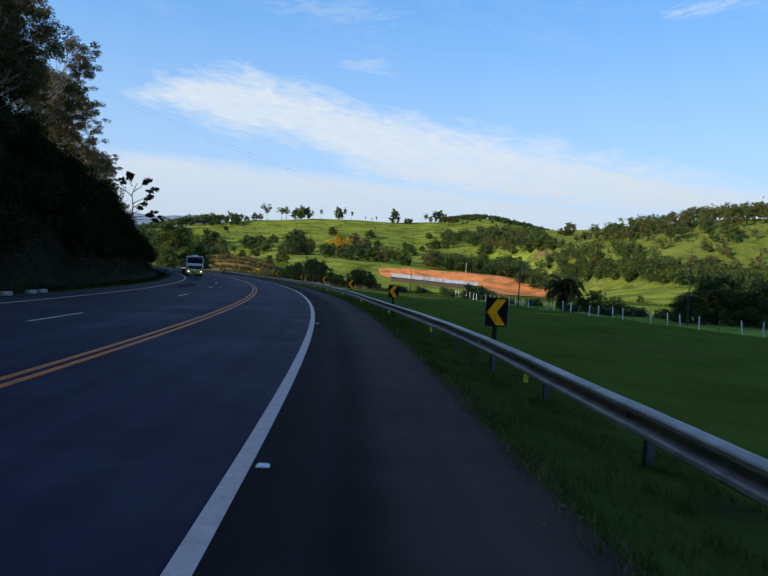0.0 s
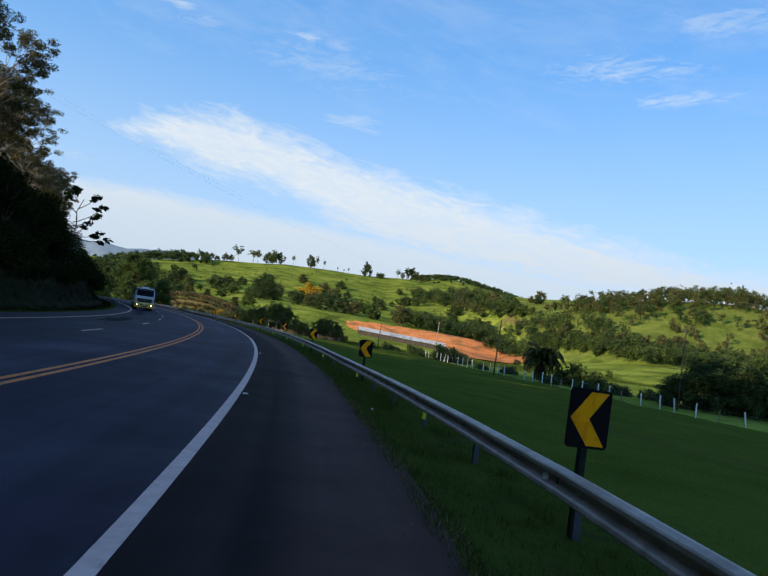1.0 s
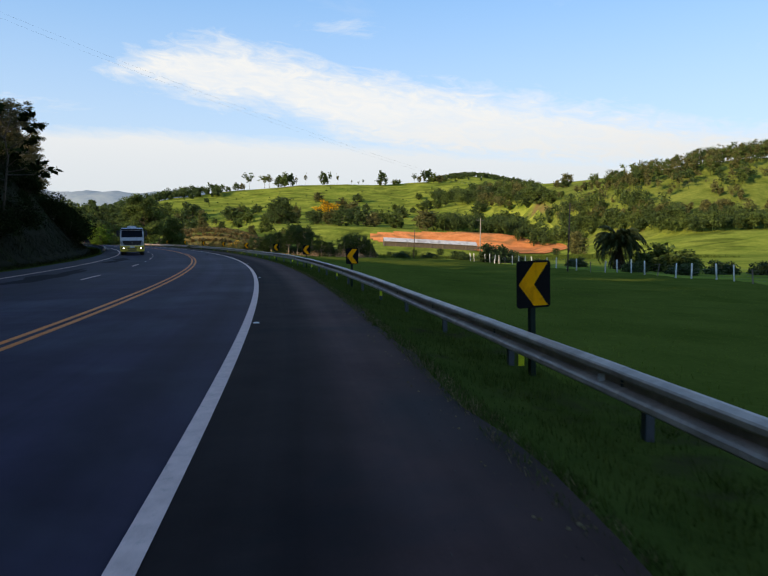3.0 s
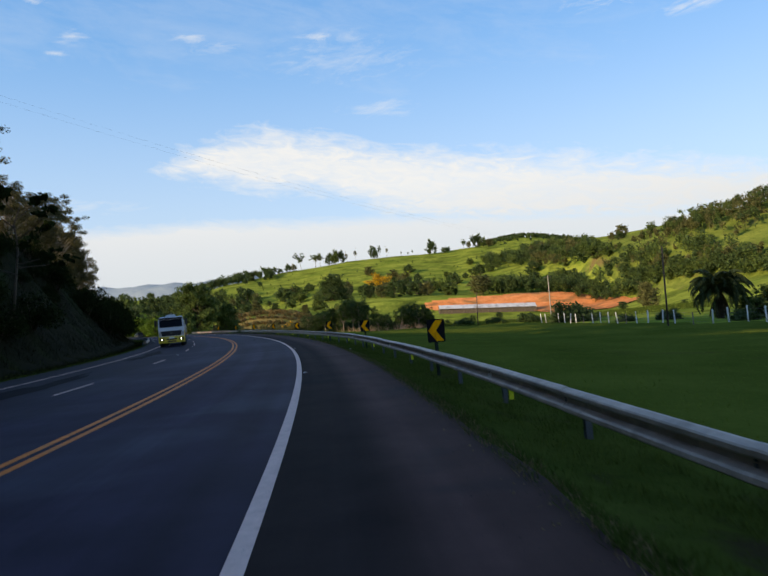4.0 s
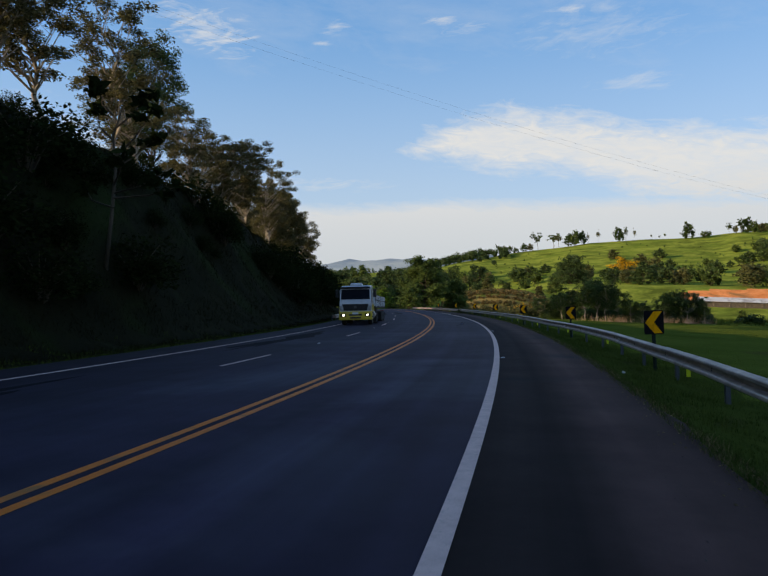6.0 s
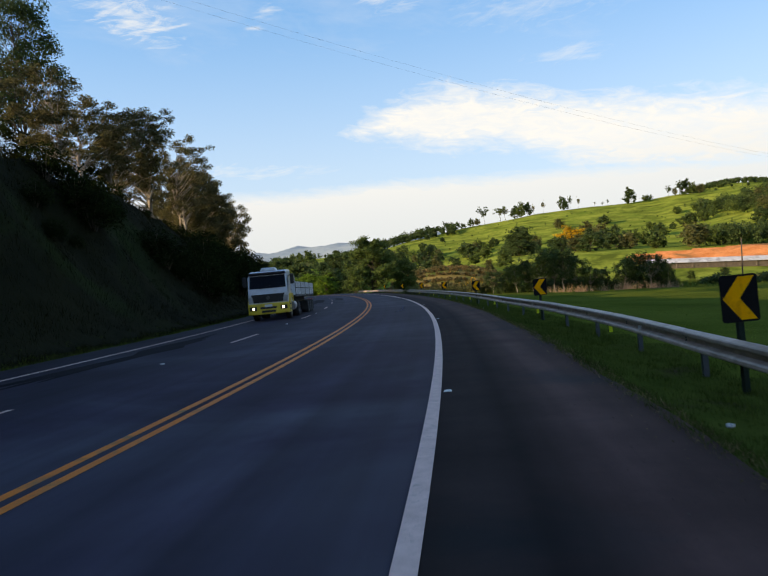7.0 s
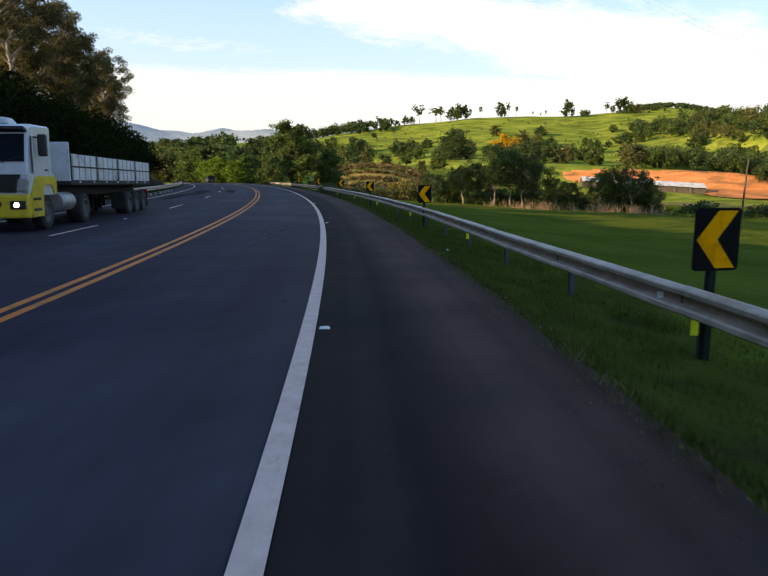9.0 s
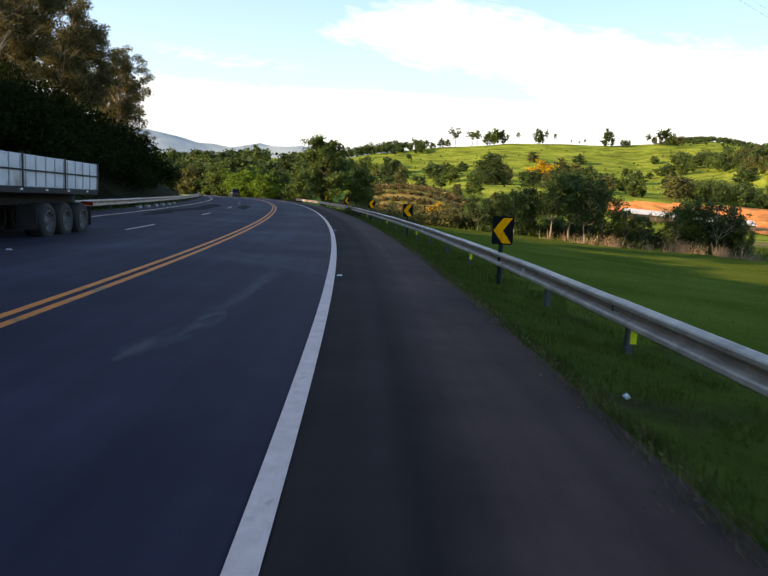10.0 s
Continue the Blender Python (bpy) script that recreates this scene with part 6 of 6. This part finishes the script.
def make_lorry():
    """An articulated lorry; its front bumper is at y = 0 and it faces -y, its body runs back along +y."""
    lorry = thing("lorry", "white and yellow articulated lorry with lit headlights and a low-sided trailer", "truck")
    # cab: yellow lower part, white upper part, leaning windscreen
    def ring(y, x, z0, z1, r=0.08):
        return [(-x, y, z0), (x, y, z0), (x, y, z1 - r), (x - r, y, z1), (-x + r, y, z1), (-x, y, z1 - r)]
    bm = loft([ring(0.10, 1.19, 1.05, 1.62, 0.02), ring(0.16, 1.22, 1.02, 1.64, 0.02), ring(2.0, 1.22, 1.02, 1.64, 0.02)])
    part("cab_lower", bm, paint_white, lorry)
    sec = []
    for y, z1, x in ((0.14, 1.66, 1.2), (0.20, 1.95, 1.2), (0.42, 2.74, 1.17), (0.50, 2.92, 1.15), (0.75, 3.02, 1.14), (2.0, 3.04, 1.16)):
        sec.append(ring(y, x, 1.60, z1, 0.06))
    cab = part("cab", loft(sec), paint_white, lorry)
    # windscreen, raised a little off the leaning face
    bm = bmesh.new()
    q = [(-1.10, 0.195, 1.96), (1.10, 0.195, 1.96), (1.07, 0.405, 2.72), (-1.07, 0.405, 2.72)]
    front = [bm.verts.new((x, y - 0.022, z)) for x, y, z in q]
    rear = [bm.verts.new((x, y + 0.02, z)) for x, y, z in q]
    bm.faces.new(front)
    for k in range(4):
        bm.faces.new((front[k], rear[k], rear[(k + 1) % 4], front[(k + 1) % 4]))
    bmesh.ops.recalc_face_normals(bm, faces=bm.faces)
    screen = part("windscreen", bm, glass_dark, lorry)
    for k in (-0.45, 0.5):
        bm = bmesh.new()
        tube(bm, [(k, 0.165, 1.93), (k + 0.25, 0.185, 2.02), (k + 0.62, 0.20, 2.10)], [0.014, 0.012, 0.01], 5)
        part("wiper", bm, dark_plastic, screen)
    bm = bmesh.new()
    box(bm, (2.26, 0.30, 0.10), (0, 0.36, 2.84), 0.03, pose(0, 0, 0, -18))
    part("sun_visor", bm, dark_plastic, lorry)
    bm = bmesh.new()
    box(bm, (1.02, 0.75, 0.20), (0, 1.15, 3.13), 0.07, taper=(0.8, 0.75))
    part("roof_unit", bm, side_boards, lorry, "pale rounded roof vent unit")
    bm = bmesh.new()
    prism(bm, [(-1.02, 1.60), (1.02, 1.60), (0.88, 1.10), (-0.88, 1.10)], 0.05)
    grille = part("grille", bm, dark_plastic, lorry, "", Matrix.Translation((0, 0.058, 0)))
    for z in (1.2, 1.3, 1.4, 1.5):
        bm = bmesh.new()
        box(bm, (1.72 + 0.3 * (z - 1.1), 0.03, 0.03), (0, -0.012, z), 0.006)
        part("slat", bm, chassis_mat, grille)
    bm = bmesh.new()
    tube(bm, [(0, -0.02, 1.37), (0, -0.035, 1.37)], [0.11, 0.1], 20)
    part("badge", bm, rim_steel, grille, "plain round metal badge")
    bm = bmesh.new()
    box(bm, (2.46, 0.55, 0.66), (0, 0.26, 0.72), 0.07)
    bumper = part("bumper", bm, paint_yellow, lorry, "yellow front bumper")
    for z, w in ((0.78, 1.0), (0.56, 0.86)):
        bm = bmesh.new()
        box(bm, (w, 0.05, 0.13), (0, -0.012, z), 0.015)
        part("air_inlet", bm, dark_plastic, bumper)
    bm = bmesh.new()
    box(bm, (0.46, 0.02, 0.14), (0, -0.04, 0.90), 0.005)
    part("plate", bm, side_boards, bumper, "blank plate")
    for side in (-1, 1):
        bm = bmesh.new()
        box(bm, (0.42, 0.06, 0.24), (side * 0.93, -0.015, 0.76), 0.03)
        lamp = part("headlight", bm, dark_plastic, lorry)
        bm = bmesh.new()
        tube(bm, [(side * 0.90, -0.04, 0.76), (side * 0.90, -0.056, 0.76)], [0.075, 0.07], 16)
        part("lens", bm, lamp_glow, lamp, "lit headlight lens")
        bm = bmesh.new()
        box(bm, (0.30, 0.05, 0.36), (side * 1.05, 0.075, 1.30), 0.05, pose(0, 0, 0, 0, side * 12, 0))
        part("corner_panel", bm, alu_back, lorry)
        bm = bmesh.new()
        box(bm, (0.05, 0.72, 0.72), (side * 1.205, 0.98, 2.32), 0.03)
        part("side_window", bm, glass_dark, lorry)
        bm = bmesh.new()
        box(bm, (0.035, 1.02, 1.42), (side * 1.222, 1.02, 1.98), 0.03)
        door = part("door", bm, paint_white, lorry)
        bm = bmesh.new()
        box(bm, (0.03, 0.2, 0.05), (side * 1.25, 1.35, 1.74), 0.01)
        part("handle", bm, dark_plastic, door)
        bm = bmesh.new()
        box(bm, (0.24, 0.16, 0.62), (side * 1.46, 0.62, 2.42), 0.05)
        mirror = part("mirror", bm, dark_plastic, lorry)
        bm = bmesh.new()
        tube(bm, [(side * 1.18, 0.55, 2.66), (side * 1.46, 0.62, 2.62)], [0.025, 0.025], 6)
        part("mirror_arm", bm, dark_plastic, mirror)
        bm = bmesh.new()
        prism(bm, [(0.0, 0.42), (0.0, 1.06), (0.35, 1.5), (0.5, 1.56), (1.9, 1.56), (1.9, 1.05), (1.72, 1.05), (1.55, 1.30), (1.1, 1.36), (0.85, 1.2), (0.78, 0.42)], 0.06,
              Matrix.Translation((side * 1.235 - 0.03, 0.14, 0)) @ Matrix(((0, 1, 0, 0), (1, 0, 0, 0), (0, 0, 1, 0), (0, 0, 0, 1))))
        part("wing", bm, paint_yellow, lorry, "yellow wheel wing and step panel")
        for z in (0.62, 0.92):
            bm = bmesh.new()
            box(bm, (0.04, 0.5, 0.08), (side * 1.27, 0.46, z), 0.01)
            part("step", bm, dark_plastic, lorry)
        for y in (1.42, 4.55):
            make_wheel("wheel", lorry, (side * 1.02, y, 0.52), 0.52, 0.32 if y < 2 else 0.5)
        for y in (10.3, 11.55, 12.8):
            make_wheel("wheel", lorry, (side * 1.0, y, 0.52), 0.52, 0.52)
        bm = bmesh.new()
        tube(bm, [(side * 0.95, 2.5, 0.78), (side * 0.95, 3.7, 0.78)], [0.30, 0.30], 16)
        part("fuel_tank", bm, alu_back, lorry)
        for y in (9.55, 13.5):
            bm = bmesh.new()
            box(bm, (0.55, 0.03, 0.62), (side * 0.98, y, 0.62), 0.005)
            part("mudflap", bm, rubber, lorry)
    bm = bmesh.new()
    for side in (-1, 1):
        box(bm, (0.1, 6.2, 0.28), (side * 0.42, 3.3, 0.86), 0.01)
        box(bm, (0.12, 10.6, 0.36), (side * 0.42, 8.9, 1.12), 0.01)
    for y in (1.0, 2.6, 4.5, 6.5, 8.5, 10.3, 11.55, 12.8):
        box(bm, (1.6 if y > 9 else 0.9, 0.14, 0.16), (0, y, 0.78 if y < 6 else 0.9), 0.02)
    part("chassis", bm, chassis_mat, lorry)
    bm = bmesh.new()
    box(bm, (2.5, 10.9, 0.16), (0, 8.75, 1.38), 0.02)
    part("bed", bm, chassis_mat, lorry)
    bm = bmesh.new()
    box(bm, (2.5, 0.09, 1.25), (0, 3.34, 2.05), 0.02)
    part("headboard", bm, side_boards, lorry)
    bm = bmesh.new()
    box(bm, (2.5, 0.06, 0.86), (0, 14.18, 1.88), 0.015)
    part("tailboard", bm, side_boards, lorry)
    for side in (-1, 1):
        for i in range(4):
            y0 = 3.45 + i * 2.68
            bm = bmesh.new()
            box(bm, (0.045, 2.58, 0.84), (side * 1.235, y0 + 1.32, 1.89), 0.012)
            board = part("side_board", bm, side_boards, lorry, "dusty white drop-side board")
            for k in range(5):
                bm = bmesh.new()
                box(bm, (0.02, 0.05, 0.80), (side * 1.268, y0 + 0.12 + k * 0.6, 1.89), 0.006)
                part("rib", bm, alu_back, board)
            bm = bmesh.new()
            box(bm, (0.022, 2.5, 0.05), (side * 1.27, y0 + 1.32, 1.90), 0.006)
            part("rail", bm, chassis_mat, board)
        for i in range(5):
            bm = bmesh.new()
            box(bm, (0.08, 0.08, 0.92), (side * 1.235, 3.43 + i * 2.68, 1.9), 0.01)
            part("stanchion", bm, chassis_mat, lorry)
        for i in range(7):
            bm = bmesh.new()
            box(bm, (0.03, 0.12, 0.05), (side * 1.262, 4.2 + i * 1.5, 1.40), 0.008)
            part("side_marker", bm, white_film, lorry)
        bm = bmesh.new()
        box(bm, (0.4, 0.05, 0.14), (side * 0.95, 14.0, 1.0), 0.02)
        part("tail_lamp", bm, tail_red, lorry)
    return lorry


lorry = make_lorry()
p = on_road(105.0, -9.35)
q = on_road(116.5, -9.35)
lorry.matrix_basis = Matrix.Translation(p) @ pose(0, 0, 0, 0, 0, math.degrees(math.atan2(-(q - p).x, (q - p).y)))


def make_car():
    """A dark hatchback seen from behind; its tail is at y = 0 and it faces +y."""
    car = thing("car", "small dark hatchback driving ahead", "car")
    def ring(y, x, z0, z1):
        return [(-x * 0.94, y, z0), (x * 0.94, y, z0), (x, y, z0 + 0.25), (x * 0.98, y, z1 - 0.06), (x * 0.9, y, z1), (-x * 0.9, y, z1), (-x * 0.98, y, z1 - 0.06), (-x, y, z0 + 0.25)]
    part("body", loft([ring(0, 0.76, 0.35, 0.85), ring(0.12, 0.83, 0.28, 0.92), ring(1.2, 0.85, 0.24, 0.95), ring(2.9, 0.85, 0.24, 0.92), ring(3.6, 0.8, 0.26, 0.78), ring(3.8, 0.7, 0.34, 0.62)]), paint_dark, car)
    part("cabin", loft([ring(0.1, 0.74, 0.85, 0.93), ring(0.45, 0.68, 0.8, 1.42), ring(1.6, 0.68, 0.8, 1.47), ring(2.2, 0.68, 0.8, 1.38), ring(2.95, 0.74, 0.8, 0.92)]), glass_dark, car)
    part("roof", loft([ring(0.44, 0.62, 1.42, 1.47), ring(1.0, 0.64, 1.44, 1.51), ring(1.7, 0.62, 1.44, 1.50)]), paint_dark, car)
    for side in (-1, 1):
        bm = bmesh.new()
        box(bm, (0.16, 0.06, 0.3), (side * 0.70, 0.03, 0.78), 0.02)
        part("tail_lamp", bm, tail_red, car)
        for y in (0.72, 3.1):
            make_wheel("wheel", car, (side * 0.74, y, 0.29), 0.29, 0.18)
    bm = bmesh.new()
    box(bm, (1.5, 0.12, 0.2), (0, 0.02, 0.42), 0.04)
    part("bumper", bm, dark_plastic, car)
    return car


make_car().matrix_basis = Matrix.Translation(on_road(242, -1.8)) @ pose(0, 0, 0, 0, 0, heading(242))


def make_box_van():
    """A small box lorry with a white square body, seen from behind; tail at y = 0, facing +y."""
    van = thing("box_truck", "small lorry with a square white box body", "truck")
    bm = bmesh.new()
    box(bm, (2.3, 4.6, 2.2), (0, 2.3, 2.05), 0.04)
    bodyp = part("box_body", bm, paint_white, van)
    bm = bmesh.new()
    box(bm, (0.9, 0.02, 0.5), (0.35, -0.008, 2.1), 0.005)
    part("panel", bm, post_steel, bodyp, "dark blank graphic panel")
    for side in (-1, 1):
        bm = bmesh.new()
        box(bm, (0.03, 0.03, 2.0), (side * 0.04, -0.012, 2.05), 0.005)
        part("door_bar", bm, alu_back, bodyp)
        bm = bmesh.new()
        box(bm, (0.3, 0.05, 0.14), (side * 0.9, 0.0, 0.78), 0.02)
        part("tail_lamp", bm, tail_red, van)
        for y in (1.2, 5.2):
            make_wheel("wheel", van, (side * 0.85, y, 0.42), 0.42, 0.3)
    bm = bmesh.new()
    box(bm, (2.0, 6.0, 0.22), (0, 3.0, 0.8), 0.02)
    part("chassis", bm, chassis_mat, van)
    bm = bmesh.new()
    box(bm, (2.0, 1.4, 1.5), (0, 5.5, 1.45), 0.12, taper=(0.9, 0.8))
    part("cab", bm, paint_white, van)
    return van


make_box_van().matrix_basis = Matrix.Translation(on_road(300, -9.2)) @ pose(0, 0, 0, 0, 0, heading(300))

# ---- grass ----
def blades(name, label, count, where, height, width, material, seed, lean=0.5, lift=0.0):
    """Grass as single bent blades, many in one mesh."""
    rng = np.random.default_rng(seed)
    x, y, scale = where(rng, count)
    z = land(x, y) + lift
    n = len(x)
    h = height * (0.45 + 0.9 * rng.random(n)) * scale
    a = rng.random(n) * 2 * math.pi
    dx, dy = np.cos(a) * width / 2, np.sin(a) * width / 2
    b = rng.random(n) * 2 * math.pi
    lx, ly = np.cos(b) * lean * h * rng.random(n), np.sin(b) * lean * h * rng.random(n)
    p0 = np.stack([x - dx, y - dy, z - 0.02], 1)
    p1 = np.stack([x + dx, y + dy, z - 0.02], 1)
    p2 = np.stack([x + lx, y + ly, z + h], 1)
    verts = np.stack([p0, p1, p2], 1).reshape(-1, 3)
    return tagged(part(name, mesh_of(name, verts, np.arange(3 * n).reshape(-1, 3), material)), label, "grass", kind="stuff")


def beside_road(s0, s1, o0, o1, power=1.0, edge=None):
    def where(rng, count):
        s = s0 + (s1 - s0) * rng.random(count)
        off = o0 + (o1 - o0) * rng.random(count) ** power
        th = np.interp(s, S_GRID, TH)
        x = np.interp(s, S_GRID, RX) + off * np.cos(th)
        y = np.interp(s, S_GRID, RY) + off * np.sin(th)
        clump = np.clip(0.75 + 0.5 * waves(x, y, 0.9, 4.0) + 0.3 * waves(x, y, 0.35, 1.0), 0.25, 1.6)
        return x, y, clump
    return where


blades("verge_grass", "short green grass on the verge under the guardrail", 120000, beside_road(-4, 112, 2.35, 5.6), 0.085, 0.014, blade_mat, 1)
blades("verge_grass", "short green grass along the farther verge", 40000, beside_road(112, 210, 2.35, 7.0), 0.12, 0.03, blade_mat, 2)
blades("field_grass", "mown green grass of the roadside field", 110000, beside_road(0, 150, 5.5, 34.0, 1.5), 0.07, 0.02, field_blade, 3)
blades("bank_grass", "tall grass on the cut bank, darkened for shade", 110000, beside_road(-6, 150, -23.0, -13.4), 0.30, 0.022, bank_blades_shaded, 4, 0.9)
blades("bank_grass", "short grass at the foot of the bank", 50000, beside_road(10, 200, -15.2, -12.75), 0.12, 0.03, blade_mat, 5)
def grove_tufts(rng, n):
    """Clumps of tall dry grass, thickest at the last tree."""
    k = rng.integers(0, 46, n)
    cx = np.where(np.arange(46) < 26, -1.5 + 7 * rng.random(46), -13 + 12 * rng.random(46))
    cy = 154.4 + 1.4 * rng.random(46)
    return cx[k] + 0.22 * rng.normal(size=n), cy[k] + 0.15 * rng.normal(size=n), (0.5 + 0.8 * rng.random(46))[k]


blades("dry_grass_tufts", "pale dry grass tufts at the foot of the grove", 1300, grove_tufts, 0.95, 0.03, straw, 6, 1.2)
blades("pasture_grass", "rough green grass behind the field fence", 60000, lambda rng, n: (-30 + 110 * rng.random(n), 156 + 90 * rng.random(n), np.clip(0.8 + 0.6 * rng.normal(size=n), 0.3, 2)), 0.35, 0.12, blade_mat, 7, 0.8)



def rail_tufts(rng, count):
    """Places of longer grass left standing in clumps under the rail and along the posts."""
    k = rng.integers(0, 420, count)
    s = (-4 + 150 * rng.random(420))[k] + 0.12 * rng.normal(size=count)
    off = (3.75 + 1.1 * rng.random(420))[k] + 0.10 * rng.normal(size=count)
    th = np.interp(s, S_GRID, TH)
    return np.interp(s, S_GRID, RX) + off * np.cos(th), np.interp(s, S_GRID, RY) + off * np.sin(th), (0.5 + 0.9 * rng.random(420))[k]


blades("grass_tufts", "longer green grass tufts left round the rail posts", 20000, rail_tufts, 0.15, 0.011, blade_mat, 8, 1.2)
blades("dry_verge_grass", "short withered grass along the ragged asphalt edge", 22000, beside_road(-4, 130, 2.36, 2.75), 0.075, 0.011, edge_straw, 9, 1.5, 0.05)
blades("creeping_grass", "grass creeping over the asphalt edge", 38000, beside_road(-4, 130, 2.38, 2.8, 0.8), 0.085, 0.013, blade_mat, 10, 1.6, 0.05)


def crumbs(name, label, count, s0, s1, o0, o1, size, material, seed):
    """Loose crumbs of asphalt, earth and leaf litter: small flattened lumps in one mesh."""
    rng = np.random.default_rng(seed)
    s = s0 + (s1 - s0) * rng.random(count)
    off = o0 + (o1 - o0) * rng.random(count) ** 1.6
    th = np.interp(s, S_GRID, TH)
    x, y = np.interp(s, S_GRID, RX) + off * np.cos(th), np.interp(s, S_GRID, RY) + off * np.sin(th)
    z = np.interp(s, S_GRID, RZ) + BANK * off
    r = size * (0.35 + rng.random(count) ** 3 * 1.3)
    shape = np.array([(1, 0, 0), (0.2, 1, 0), (-1, 0.3, 0), (-0.1, -1, 0), (0.1, 0.1, 0.8)])
    turn = rng.random(count) * 6.28
    c, s_ = np.cos(turn)[:, None], np.sin(turn)[:, None]
    v = np.stack([x[:, None] + r[:, None] * (c * shape[:, 0] - s_ * shape[:, 1]), y[:, None] + r[:, None] * (s_ * shape[:, 0] + c * shape[:, 1]), z[:, None] - 0.003 + r[:, None] * shape[:, 2]], -1)
    f = np.array([(0, 1, 4), (1, 2, 4), (2, 3, 4), (3, 0, 4)])
    faces = (np.arange(count)[:, None, None] * 5 + f).reshape(-1, 3)
    return tagged(part(name, mesh_of(name, v.reshape(-1, 3), faces, material)), label, "gravel", kind="stuff")


crumbs("gravel", "loose crumbs of asphalt and earth along the shoulder's edge", 7000, -4, 125, 2.45, 1.6, 0.006, crumb_mat, 41)
crumbs("leaf_litter", "dry brown leaf litter blown against the verge", 2600, -4, 125, 2.6, 2.1, 0.012, edge_straw, 42)
crumbs("gravel", "sparse grit lying on the shoulder", 1200, -4, 125, 0.3, 2.4, 0.005, crumb_mat, 43)

for i, (s, off) in enumerate([(102.1, 3.12), (72.1, 3.12), (24.1, 3.1)]):
    rng = np.random.default_rng(700 + i)
    bm = bmesh.new()
    bmesh.ops.create_icosphere(bm, subdivisions=2, radius=0.032)
    for v in bm.verts:
        v.co = Vector((v.co.x * (1 + 0.35 * rng.normal()), v.co.y * (1 + 0.35 * rng.normal()), v.co.z * (0.8 + 0.3 * rng.normal())))
    p = on_road(s, off)
    tagged(part("litter", bm, litter_mat, m=pose(p.x, p.y, ground_at(p.x, p.y) + 0.03)), "crumpled pale plastic litter lying in the grass", "litter", "litter on the verge")
